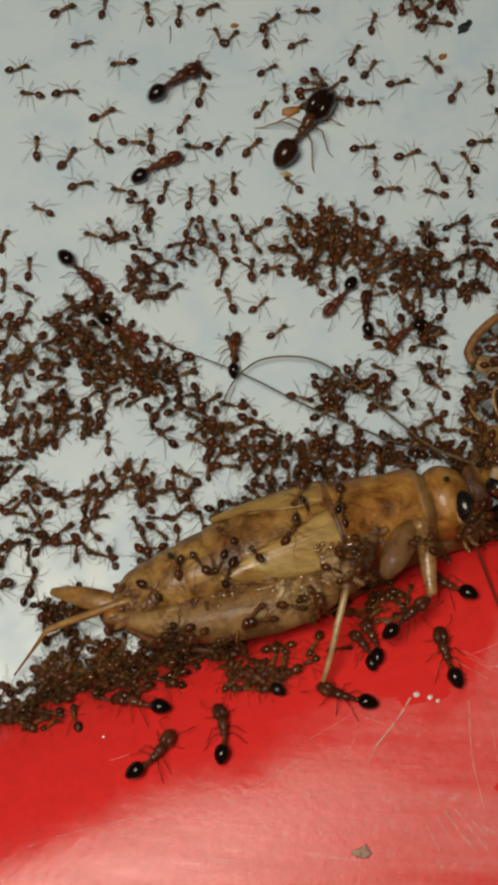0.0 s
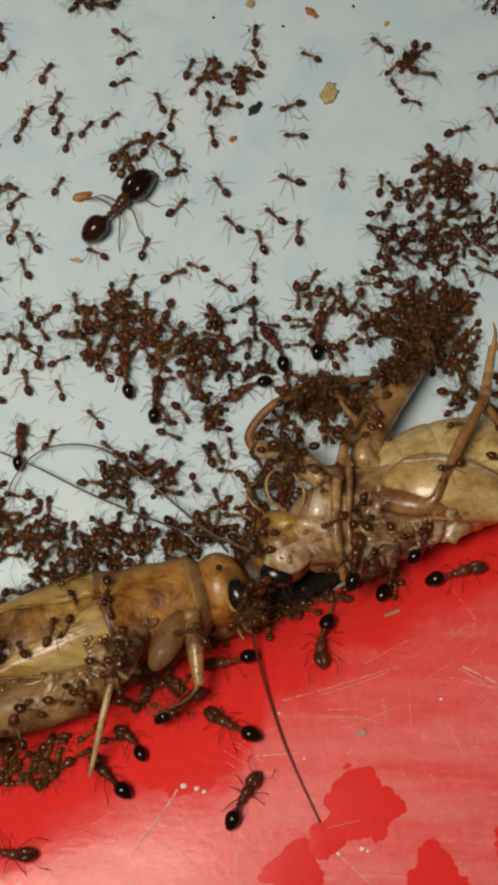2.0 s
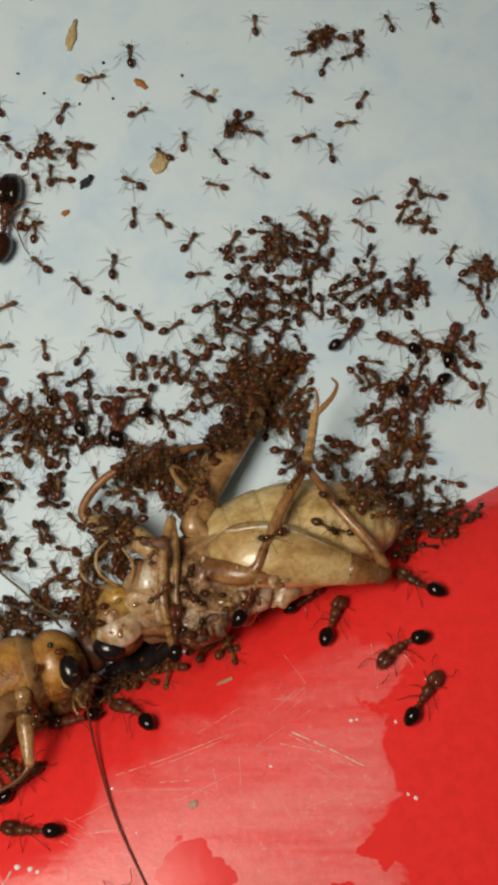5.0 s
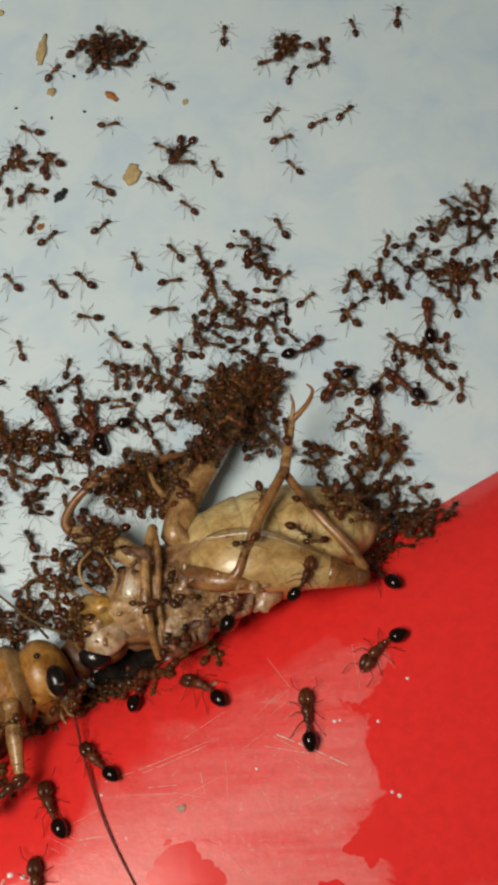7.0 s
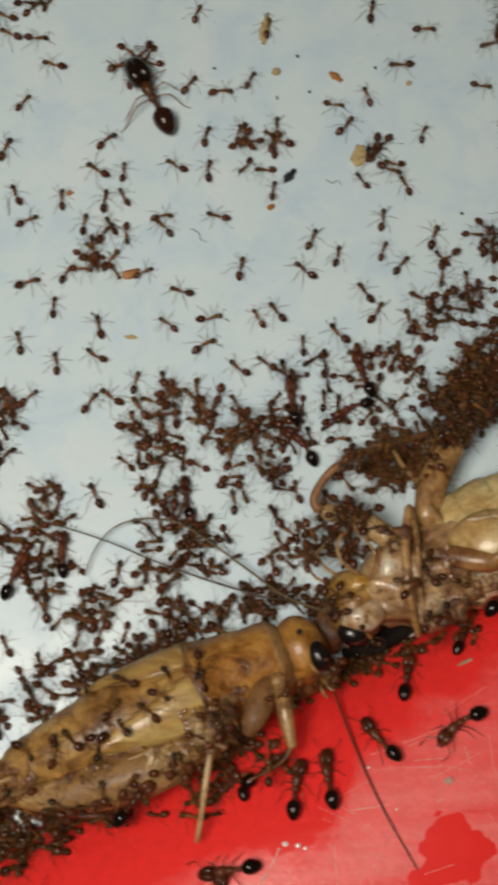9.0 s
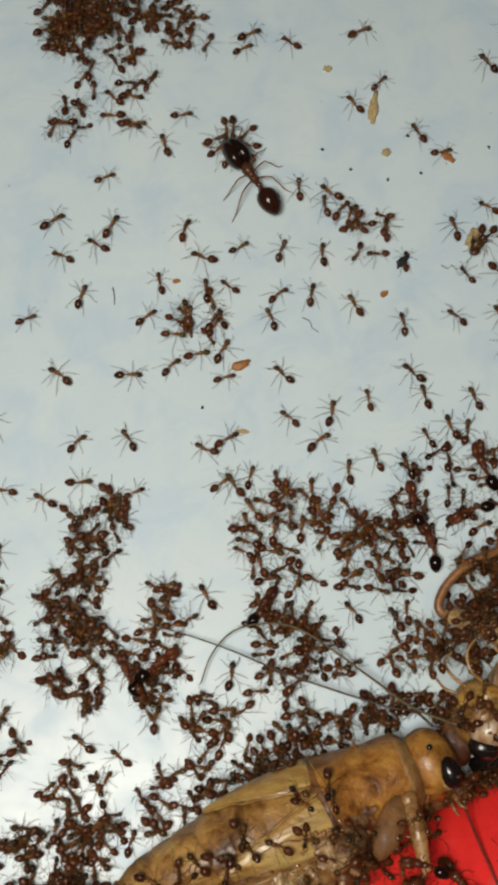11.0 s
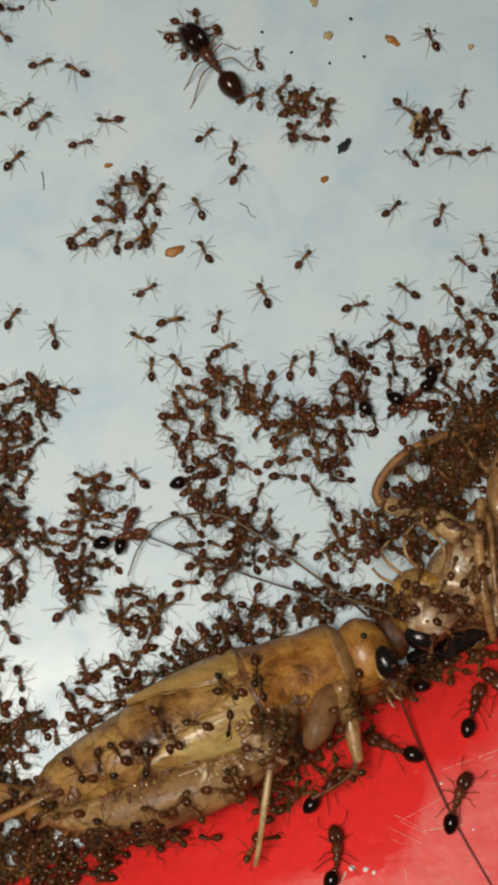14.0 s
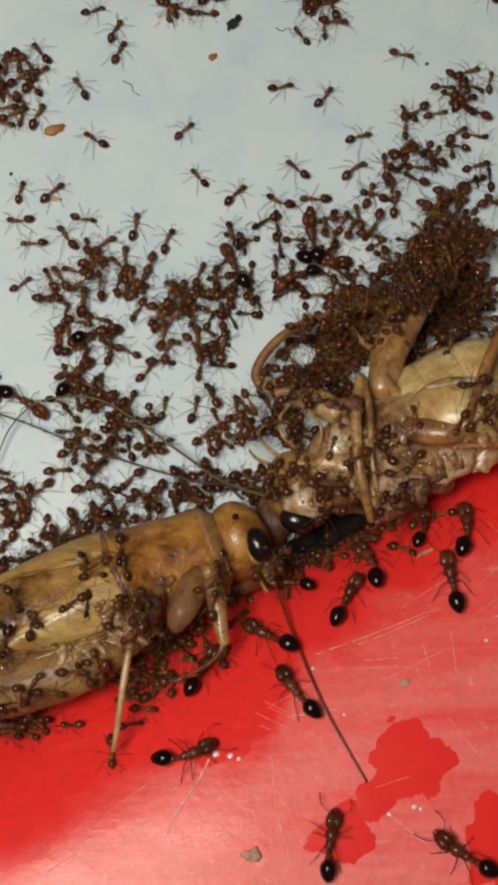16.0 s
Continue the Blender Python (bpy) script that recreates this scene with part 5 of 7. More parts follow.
roam("small", (0.5, 2.0, 11.8, 153), (4.5, 4.6, 18.5, 161), (7.5, 5.0, 17.4, 147), (9, 4.3, 17.8, 131), (11.5, 3.8, 18.7, 159), (12.5, 3.8, 19.5, 107), (13.5, 3.9, 18.3, 149), (16, 4.4, 20.8, 30))
roam("small", (1.5, -11.6, 34.7, 1), (2.5, -10.9, 35.8, 272), (3.5, -12.3, 34.7, 35), (4.5, -11.2, 37.0, 134), (7.5, -6.8, 40.4, 126), (9, -8.3, 42.7, 59), (11.5, -9.3, 47.5, 155), (13.7, -16.0, 47.3, -178))
roam("small", (1.5, 3.4, 24.9, 109), (2.5, 3.2, 26.8, 58), (3.5, 3.6, 29.1, 123), (4.5, 2.6, 28.3, 128), (7.5, 2.5, 25.0, 104), (9, 3.6, 25.0, 64), (13.5, 4.1, 23.6, 125), (15.3, 9.4, 24.2, 6))
roam("small", (1.3, -5.9, 31.7, 120), (2.5, -7.4, 34.2, 34), (4.5, -8.5, 35.7, 100), (7.5, -8.1, 37.9, 129), (9, -8.9, 37.3, 47), (11.5, -8.9, 35.5, 99), (12.5, -8.4, 34.3, 46), (14.5, -7.2, 33.7, 96))
roam("small", (1.3, 0.5, 17.3, 48), (2.5, 2.5, 19.7, 76), (3.5, 2.8, 21.5, 152), (4.5, 3.4, 20.5, 12), (7.5, 3.4, 18.9, 157), (9, 3.0, 20.7, 64), (13.5, -1.2, 17.0, 145), (16, -3.4, 13.2, 139))
roam("small", (0, -18.7, 30.6, 26), (0.5, -17.6, 30.3, 186), (2.5, -15.4, 33.0, 17), (9, -14.5, 33.3, 36), (12.5, -17.9, 32.8, 76), (13.5, -17.7, 33.9, 146), (15.8, -14.5, 27.9, -61))
roam("small", (0, -6.3, 26.1, 26), (0.5, -6.8, 25.6, 61), (3.5, -7.5, 26.7, 142), (7.5, -2.4, 27.5, 32), (9, -1.0, 25.9, 74), (11.5, -2.9, 26.2, 110), (14.3, -6.3, 33.8, 113))
roam("small", (0, -2.8, 25.8, 57), (0.5, -3.7, 24.1, 23), (1.5, -4.2, 25.0, 119), (7.5, -5.6, 24.3, 125), (9, -5.8, 24.0, 70), (11.5, -5.7, 28.4, 121), (13.2, -4.7, 33.5, 78))
roam("small", (0, -17.1, 21.1, 60), (0.5, -17.1, 21.8, 20), (1.5, -17.6, 22.8, 36), (2.5, -16.6, 23.8, 53), (12.5, -17.5, 23.9, 37), (14.5, -16.1, 24.7, 91), (16, -15.7, 26.0, 135))
roam("small", (0.5, -9.2, 32.9, 66), (1.5, -10.6, 32.1, 31), (3.5, -12.7, 31.3, 43), (9, -13.4, 31.0, 91), (11.5, -12.6, 31.9, 25), (12.5, -11.8, 31.3, 118), (14.5, -10.5, 31.4, 25))
roam("small", (0.5, -18.8, 26.2, 122), (1.5, -19.4, 26.9, 181), (9, -19.7, 27.6, 19), (11.5, -18.6, 27.1, 39), (12.5, -19.4, 25.6, 80), (13.5, -20.5, 25.2, 58), (15.1, -15.9, 24.3, -10))
roam("small", (0.5, -17.0, 15.4, 117), (2.5, -15.3, 16.3, 91), (9, -15.6, 15.1, 54), (11.5, -14.0, 16.3, 29), (12.5, -13.0, 14.1, 112), (13.5, -12.9, 14.2, 108), (16, -13.2, 14.5, 121))
roam("small", (1.5, -11.2, 33.5, 15), (3.5, -10.1, 34.4, 68), (4.5, -9.8, 33.8, 129), (9, -7.9, 33.5, 70), (11.5, -7.1, 34.7, 97), (12.5, -8.2, 36.6, 130), (13.5, -7.6, 36.6, 94))
roam("small", (1.5, -1.9, 19.3, 99), (4.5, -2.4, 18.4, 42), (11.5, -1.4, 18.7, 121), (12.5, -2.6, 17.3, 139), (13.5, -3.4, 17.4, 166), (14.5, -3.8, 17.8, 37), (16, -4.7, 20.5, 124))
roam("small", (1, 8.5, 34.9, 170), (2.5, 4.0, 35.7, 121), (3.5, 5.6, 35.5, 154), (7.5, 4.1, 38.8, 147), (9, 5.4, 38.4, 175), (11.5, 5.8, 36.0, 9), (13.5, 3.4, 37.7, 106))
roam("small", (0.4, -4.0, 33.5, -37), (2.5, 1.0, 29.7, 174), (7.5, 0.2, 31.0, 152), (9, 1.6, 34.0, 56), (11.5, 1.0, 32.3, 129), (13.5, 1.5, 33.6, 7), (14.7, 1.7, 31.6, -84))
roam("small", (1, -9.8, 4.1, 52), (2.5, -7.0, 7.8, 176), (3.5, -6.7, 9.8, 9), (12.5, -6.6, 7.8, 152), (13.5, -6.3, 6.7, 37), (14.5, -6.6, 4.1, 90), (16, -7.9, 5.2, 127))
roam("small", (1.1, -5.9, 31.4, 14), (3.5, 1.2, 33.2, 121), (4.5, 2.2, 32.7, 131), (7.5, 4.3, 30.8, 163), (11.5, 4.4, 31.9, 173), (12.5, 6.1, 31.6, 106), (13.7, 3.3, 31.3, -173))
roam("small", (2.3, 6.3, 33.7, -121), (3.5, 5.0, 31.6, 39), (4.5, 3.8, 33.4, 89), (7.5, 4.5, 33.7, 165), (9, 3.1, 36.2, 116), (11.5, 3.6, 33.5, 159), (12.7, 2.7, 30.2, -104))
roam("small", (2.2, 7.1, 34.0, -95), (3.5, 6.7, 30.0, 0), (4.5, 6.0, 30.4, 180), (7.5, 6.1, 29.1, 131), (12.5, 4.5, 30.1, 165), (13.5, 5.8, 30.2, 24), (16, 7.6, 28.0, 354))
roam("small", (2.3, 8.9, 27.4, -93), (3.5, 8.7, 23.9, 139), (7.5, 7.5, 22.7, 101), (9, 5.0, 20.1, 98), (13.5, 4.7, 20.9, 160), (14.5, 2.5, 20.2, 92), (16, 1.9, 18.9, 170))
roam("small", (0, -20.6, 30.0, 82), (1.5, -20.5, 28.3, 47), (9, -20.6, 29.5, 105), (11.5, -22.5, 32.9, 156), (12.5, -22.3, 31.7, 357), (13.5, -22.2, 33.7, 36))
roam("small", (0, -14.7, 29.9, 36), (0.5, -14.8, 30.9, 45), (1.5, -15.4, 30.1, 32), (2.5, -15.0, 30.4, 93), (12.5, -15.5, 31.4, 164), (13.7, -15.1, 28.0, -83))
roam("small", (0, -12.8, 28.5, 25), (1.5, -12.7, 28.5, 25), (2.5, -13.6, 28.5, 79), (11.5, -13.6, 29.1, 142), (12.5, -13.3, 27.7, 62), (13.7, -15.0, 24.4, -117))
roam("small", (0, -9.3, 28.0, 67), (1.5, -7.5, 29.2, 94), (3.5, -8.5, 29.7, 60), (11.5, -7.5, 31.3, 89), (13.5, -6.8, 31.3, 92), (14.7, -3.5, 32.0, 11))
roam("small", (0, -8.2, 27.0, 66), (0.5, -8.7, 26.1, 38), (2.5, -9.2, 28.0, 93), (3.5, -10.0, 26.2, 164), (4.5, -10.5, 27.1, 140), (16, -11.5, 26.4, 127))
roam("small", (0, -13.5, 25.0, 94), (0.5, -14.6, 24.9, 61), (1.5, -14.7, 24.5, 69), (9, -12.1, 23.8, 20), (11.5, -14.4, 22.7, 7), (16, -14.9, 19.9, 71))
roam("small", (0, -18.7, 15.5, 67), (0.5, -18.7, 14.7, 85), (1.5, -18.7, 15.2, 70), (11.5, -19.8, 15.7, 11), (13.5, -18.6, 15.4, 128), (14.7, -20.8, 14.7, -163))
roam("small", (0, -12.8, 9.1, 50), (0.5, -13.3, 8.4, 31), (1.5, -13.5, 7.3, 51), (2.5, -13.8, 8.2, 109), (3.5, -13.5, 9.0, 114), (16, -6.8, 6.8, 84))
roam("small", (0, -8.3, 21.5, 0), (0.5, -7.8, 22.6, 48), (1.5, -8.7, 20.3, 63), (9, -9.8, 22.4, 151), (14.5, -11.4, 23.8, 100), (16, -10.7, 23.0, 135))
roam("small", (0, -1.3, 12.4, 42), (0.5, 0.1, 12.2, 135), (12.5, -3.9, 7.4, 88), (13.5, -3.6, 5.9, 100), (14.5, -4.4, 5.9, 129), (16, -3.8, 5.2, 77))
roam("small", (0.5, -12.6, 16.8, 145), (2.5, -12.9, 16.5, 92), (12.5, -12.7, 16.4, 69), (13.5, -14.9, 16.2, 34), (14.5, -14.1, 16.5, 135), (16, -14.2, 16.6, 176))
roam("small", (1.5, -19.6, 32.7, 25), (2.5, -17.5, 33.6, 85), (9, -18.2, 38.9, 156), (11.5, -17.5, 39.3, 84), (12.5, -16.7, 36.9, 51), (13.5, -19.0, 36.0, 141))
roam("small", (1.5, -0.0, 34.6, 145), (2.5, 2.2, 34.3, 185), (3.5, 1.3, 35.5, 38), (9, 0.9, 35.5, 358), (11.5, 0.6, 38.7, 24), (14.2, -3.8, 32.0, -123))
roam("small", (0.4, -3.4, 31.7, -41), (2.5, 1.3, 27.6, 147), (7.5, 0.3, 28.1, 32), (9, 0.6, 24.7, 85), (11.5, 0.9, 27.0, 167), (14.5, 0.4, 25.9, 23))
roam("small", (1.3, 6.3, 32.3, -32), (2.5, 8.8, 30.8, 3), (3.5, 10.9, 30.3, 2), (4.5, 9.0, 30.7, 161), (11.5, 5.7, 34.7, 357), (14.5, 5.1, 33.4, 85))
roam("small", (1.3, 10.5, 26.2, 169), (2.5, 7.5, 26.7, 9), (7.5, 6.5, 25.6, 115), (9, 7.0, 25.9, 64), (12.5, 5.2, 27.4, 136), (14, 3.6, 31.5, 112))
roam("small", (0.9, -4.9, 31.6, 45), (3.5, 0.6, 37.3, 167), (4.5, -1.9, 37.6, 358), (9, -3.5, 41.5, 68), (11.5, -5.5, 41.9, 129), (15.1, -6.2, 31.2, -93))
roam("small", (1.8, 12.8, 19.7, 164), (3.5, 8.0, 21.1, 170), (4.5, 5.7, 21.6, 28), (7.5, 4.2, 22.2, 1), (9, 5.8, 21.6, 157), (16, 7.3, 22.0, 41))
roam("small", (0, -17.1, 28.6, 55), (0.5, -16.6, 29.0, 62), (11.5, -18.1, 29.4, 102), (12.5, -18.7, 30.0, 39), (14.5, -18.6, 31.5, 1))
roam("small", (0, -15.2, 21.1, 47), (0.5, -16.1, 20.7, 140), (9, -15.1, 20.2, 97), (11.5, -13.6, 18.5, 355), (16, -13.0, 19.8, 35))
roam("small", (0, -23.0, 17.5, 176), (0.5, -23.7, 16.2, 13), (12.5, -23.2, 16.6, 1), (13.5, -23.8, 16.6, 58), (15.1, -20.4, 13.3, -44))
roam("small", (0, -20.4, 17.7, 84), (0.5, -19.8, 17.8, 66), (1.5, -20.9, 19.8, 4), (12.5, -20.0, 19.0, 148), (14.5, -20.4, 18.4, 94))
roam("small", (0, -6.6, 18.8, 5), (12.5, -8.7, 18.9, 35), (13.5, -9.6, 17.6, 36), (14.5, -10.7, 17.2, 4), (16, -10.1, 16.5, 35))
roam("small", (0, -18.2, 6.0, 26), (0.5, -18.7, 5.0, 43), (12.5, -17.2, 5.6, 82), (13.5, -18.0, 8.3, 16), (14.7, -19.5, 7.7, -155))
roam("small", (0, -4.3, 16.2, 66), (12.5, -7.1, 14.1, 130), (13.5, -9.3, 13.4, 57), (14.5, -9.4, 15.5, 141), (16, -9.3, 14.1, 70))
roam("small", (0.5, -18.0, 28.6, 107), (2.5, -17.1, 27.9, 41), (12.5, -15.9, 27.0, 97), (13.5, -16.0, 28.2, 10), (14.5, -16.6, 28.1, 125))
roam("small", (0.5, -12.6, 18.8, 146), (2.5, -11.6, 20.3, 169), (3.5, -11.5, 20.8, 137), (12.5, -9.9, 20.2, 155), (16, -11.2, 18.0, 354))
roam("small", (0.5, -13.4, 13.1, 162), (2.5, -13.4, 10.2, 112), (12.5, -13.2, 11.9, 169), (13.5, -13.1, 12.1, 169), (16, -14.7, 14.2, 41))
roam("small", (0.5, -14.0, 10.7, 48), (1.5, -11.4, 9.6, 155), (2.5, -10.6, 8.8, 128), (3.5, -11.1, 8.7, 4), (16, -9.8, 10.1, 90))
roam("small", (0.5, -7.4, 12.6, 173), (12.5, -8.2, 12.7, 169), (13.5, -7.3, 13.0, 5), (14.5, -7.4, 14.8, 116), (16, -8.2, 13.5, 42))
roam("small", (1.3, 7.1, 25.7, 45), (2.5, 9.3, 27.9, 13), (3.5, 12.1, 28.7, 35), (4.5, 12.0, 27.7, 131), (16, 11.4, 26.8, 9))
roam("small", (2.5, 10.2, 25.9, 139), (3.5, 11.0, 24.3, 79), (4.5, 11.5, 25.7, 172), (7.5, 10.9, 24.7, 89), (16, 10.3, 25.3, 161))
roam("small", (2, -3.6, 32.7, 65), (4.5, -0.5, 39.5, 94), (7.5, 3.6, 41.4, 39), (11.5, 4.2, 44.9, 135), (12.5, 2.7, 45.6, 106))
roam("small", (0, -25.4, 30.2, 91), (0.5, -25.2, 30.4, 27), (11.5, -24.4, 31.5, 165), (12.5, -24.1, 33.2, 21))
roam("small", (0, -14.8, 23.7, 70), (0.5, -15.8, 23.5, 43), (1.5, -17.1, 25.5, 34), (5.4, -22.0, 14.8, -114))
roam("small", (0, -24.6, 22.6, 40), (0.5, -24.4, 24.4, 180), (11.5, -24.5, 23.3, 150), (14.5, -15.7, 25.0, 11))
roam("small", (0, -19.6, 22.4, 67), (0.5, -19.3, 22.1, 21), (9, -18.0, 21.6, 86), (11.4, -13.8, 27.5, 54))
roam("small", (0, -24.6, 20.4, 143), (0.5, -24.2, 20.8, 15), (12.5, -23.3, 18.9, 36), (14.5, -22.6, 20.1, 56))
roam("small", (0, -18.8, 17.4, 95), (1.5, -17.9, 17.4, 59), (9, -17.8, 17.8, 104), (11, -22.7, 14.4, -145))
roam("small", (0, -17.5, 17.9, 87), (0.5, -18.1, 19.6, 27), (1.5, -18.2, 20.0, 75), (3.6, -14.1, 24.8, 49))
roam("small", (0, -16.9, 13.8, 114), (0.5, -17.4, 13.5, 106), (1.5, -16.4, 13.8, 141), (16, -12.3, 17.0, 115))
roam("small", (0, -21.2, 0.2, 57), (0.5, -22.8, -0.8, 42), (12.5, -21.6, -1.5, 65), (13.7, -23.6, -0.7, 157))
roam("small", (0.5, -18.7, 24.5, 84), (1.5, -19.7, 23.6, 33), (13.5, -19.8, 23.1, 357), (15.6, -15.0, 27.1, 39))
roam("small", (0.5, -15.9, 10.9, 103), (1.5, -15.8, 10.4, 84), (2.5, -15.1, 12.3, 110), (16, -6.4, 13.5, 69))
roam("small", (1.5, -19.3, 35.2, 102), (9, -20.1, 36.2, 51), (11.5, -21.9, 37.1, 12), (12.5, -23.7, 38.6, 136))
roam("small", (0.3, -13.9, 3.4, -5), (1.5, -13.3, 3.4, 97), (12.5, -14.2, 4.4, 83), (13.7, -14.2, 1.9, -90))
roam("small", (2.5, 12.9, 30.7, 113), (3.5, 14.6, 31.6, 33), (4.5, 13.7, 32.6, 77), (7.5, 12.9, 31.8, 129))
roam("small", (2.5, 12.9, 26.9, 358), (3.5, 12.8, 26.1, 62), (4.5, 13.3, 25.7, 78), (7.5, 13.6, 21.9, 30))
roam("small", (2.5, 12.9, 24.6, 81), (3.5, 11.9, 24.1, 45), (7.5, 12.1, 24.1, 26), (8.7, 12.6, 26.1, 75))
roam("small", (0.8, -6.6, 7.1, 174), (2.5, -11.7, 7.6, 135), (3.5, -11.8, 7.1, 62), (16, -7.7, 8.9, 57))
roam("small", (3.3, 12.7, 39.0, -115), (4.5, 11.7, 36.8, 180), (7.5, 12.0, 35.7, 27), (9, 11.0, 36.7, 356))
roam("small", (9, -19.2, 40.9, 4), (11.5, -19.9, 40.3, 354), (12.5, -18.4, 41.1, 7), (14.7, -17.9, 47.6, 85))
roam("small", (0, -22.6, 30.0, 106), (11.5, -21.0, 33.7, 59), (13.5, -21.1, 32.7, 37))
roam("small", (0, -14.6, 26.5, 36), (0.5, -14.1, 27.7, 79), (16, -14.3, 26.5, 129))
roam("small", (0, -8.1, 24.6, 7), (11.5, -2.0, 30.8, 95), (12.7, -5.4, 31.2, 172))
roam("small", (0, -22.6, 20.8, 1), (0.5, -22.5, 22.9, 92), (2.9, -15.5, 24.6, 13))
roam("small", (0, -21.6, 21.1, 91), (0.5, -21.2, 22.4, 32), (2.9, -21.1, 15.2, -88))
roam("small", (0, -22.3, 1.6, 91), (12.5, -20.4, -0.6, 135), (13.9, -20.0, -4.7, -84))
roam("small", (0, -21.9, 16.8, 7), (0.5, -21.1, 17.1, 81), (1.7, -22.8, 14.0, -116))
roam("small", (0.5, -23.9, 26.2, 187), (13.5, -22.6, 29.0, 39), (14.5, -22.9, 31.1, 47))
roam("small", (0.5, -15.1, 28.9, 87), (14.5, -14.9, 28.5, 85), (16, -13.9, 28.7, 120))
roam("small", (0.5, -18.7, 20.7, 181), (1.5, -19.4, 20.5, 92), (4.2, -14.5, 26.8, 52))
roam("small", (0.5, -21.5, 19.0, 44), (1.5, -20.9, 18.3, 15), (2.7, -20.8, 14.7, -88))
roam("small", (1.5, -15.4, 7.8, 95), (14.5, -15.5, 9.8, 129), (15.7, -16.0, 6.8, -99))
roam("small", (0, -21.5, 11.2, 0), (1.5, -17.1, 11.3, 86), (2.7, -17.8, 8.6, -105))
roam("small", (2.5, 12.8, 33.6, 18), (3.5, 11.5, 33.2, 21), (7.5, 12.6, 34.2, 18))
roam("small", (2.5, 10.8, 29.4, 14), (3.5, 10.6, 28.9, 88), (5.7, 7.2, 23.2, -120))
roam("small", (3.5, 14.2, 25.0, 79), (4.5, 14.6, 27.5, 157), (7.5, 19.8, 25.8, 50))
roam("small", (3.5, 15.7, 25.4, 90), (4.5, 15.8, 24.4, 59), (7.5, 17.4, 23.7, 140))
roam("small", (3.5, 16.1, 22.9, 65), (4.5, 15.7, 22.4, 43), (7.5, 16.2, 21.4, 45))
roam("small", (3.2, 13.5, 39.9, -58), (4.5, 15.6, 36.6, 68), (7.5, 17.1, 35.7, 21))
roam("small", (2, 14.7, 42.0, -89), (4.5, 14.8, 34.5, 0), (7.5, 15.0, 35.4, 21))
roam("small", (1.9, 17.8, 23.0, 106), (4.5, 15.6, 30.6, 37), (7.5, 17.4, 21.8, -78))
roam("small", (7.5, 8.7, 42.1, 85), (9, 7.4, 41.1, 0), (12.5, 6.5, 43.6, 130))
roam("small", (7.1, -6.3, 32.0, 74), (11.5, -2.8, 44.8, 40), (12.5, -0.8, 45.9, 160))
roam("small", (9.2, -25.9, 48.7, -48), (11.5, -21.4, 43.6, 101), (13.6, -26.1, 48.0, 136))
roam("small", (11.5, -23.8, 39.8, 48), (12.5, -23.0, 40.2, 5), (15.5, -21.1, 48.9, 77))
roam("small", (11.5, -24.4, 40.8, 6), (12.5, -24.8, 40.9, 1), (15.6, -24.4, 50.2, 87))
roam("small", (8.6, -18.7, 47.7, -96), (11.5, -19.7, 39.2, 20), (13.5, -21.1, 36.6, 28))
roam("small", (8.9, -16.0, 47.7, -126), (11.5, -20.6, 41.3, 5), (13.9, -15.8, 46.6, 47))
roam("small", (8.7, -17.2, 47.8, -82), (11.5, -16.1, 39.6, 40), (14.3, -19.0, 47.4, 110))
roam("small", (9.5, -3.0, 32.9, 149), (12.5, -10.8, 37.5, 118), (15, -6.1, 31.5, -52))
roam("small", (0, -27.1, 24.0, 7), (3.7, -21.3, 14.5, -58))
roam("small", (0, -26.5, 19.5, 67), (2.3, -21.0, 15.5, -35))
roam("small", (0, -25.5, 17.8, 14), (1.3, -23.7, 14.3, -62))
roam("small", (0, -16.3, 18.6, 92), (16, -15.0, 18.0, 177))
roam("small", (0, -24.4, 14.4, 162), (0.5, -25.5, 15.5, 135))
roam("small", (0.5, -27.9, 29.8, 34), (12.5, -24.5, 34.5, 39))
roam("small", (0.5, -19.0, 2.1, 137), (1.9, -14.9, 1.7, -5))
roam("small", (4.5, 18.6, 24.0, 80), (7.5, 18.2, 24.6, 84))
roam("small", (5.9, 19.0, 22.7, -152), (7.5, 14.8, 20.5, 78))
roam("small", (11.5, -11.6, 47.1, 25), (12.5, -13.2, 45.5, 65))
roam("small", (11.5, -4.2, 47.1, 24), (15.3, -15.7, 48.2, 174))
roam("small", (11.5, 5.8, 47.0, 25), (14.5, 12.5, 41.0, -41))
roam("small", (11.5, -23.1, 44.1, 41), (12.5, -24.7, 43.5, 138))
roam("small", (11.2, -17.0, 46.8, -68), (12.5, -15.6, 43.2, 40))
roam("small", (9.4, -18.2, 49.6, -42), (12.5, -11.4, 43.4, 145))
roam("small", (9.1, -17.3, 48.0, -20), (12.5, -7.8, 44.5, 47))
roam("small", (7.8, -4.6, 30.7, 65), (12.5, 1.1, 43.6, 154))
roam("small", (9.2, 13.1, 41.5, 171), (12.5, 3.4, 42.8, 49))
roam("small", (14.8, -3.0, 6.2, 166), (16, -5.1, 6.7, 81))
roam("small", (14.8, 5.0, 16.3, -128), (16, 2.8, 13.6, 88))
roam("small", (14.8, 4.3, 14.9, 44), (16, 5.5, 16.1, 40))
roam("small", (0, -30.3, 25.4, 27))
roam("small", (0, -29.4, 23.7, 181))
roam("small", (0, -28.6, 20.1, 92))
roam("small", (0, -27.8, 15.9, 170))
roam("small", (0, -29.9, 13.8, 74))
roam("small", (0, -28.1, 12.1, 100))
roam("small", (0, -28.0, 9.2, 80))
roam("small", (0.5, -26.4, 27.4, 15))
roam("small", (7.5, 20.7, 43.2, 78))
roam("small", (7.5, 17.7, 42.4, 114))
roam("small", (7.5, 21.2, 25.3, 65))

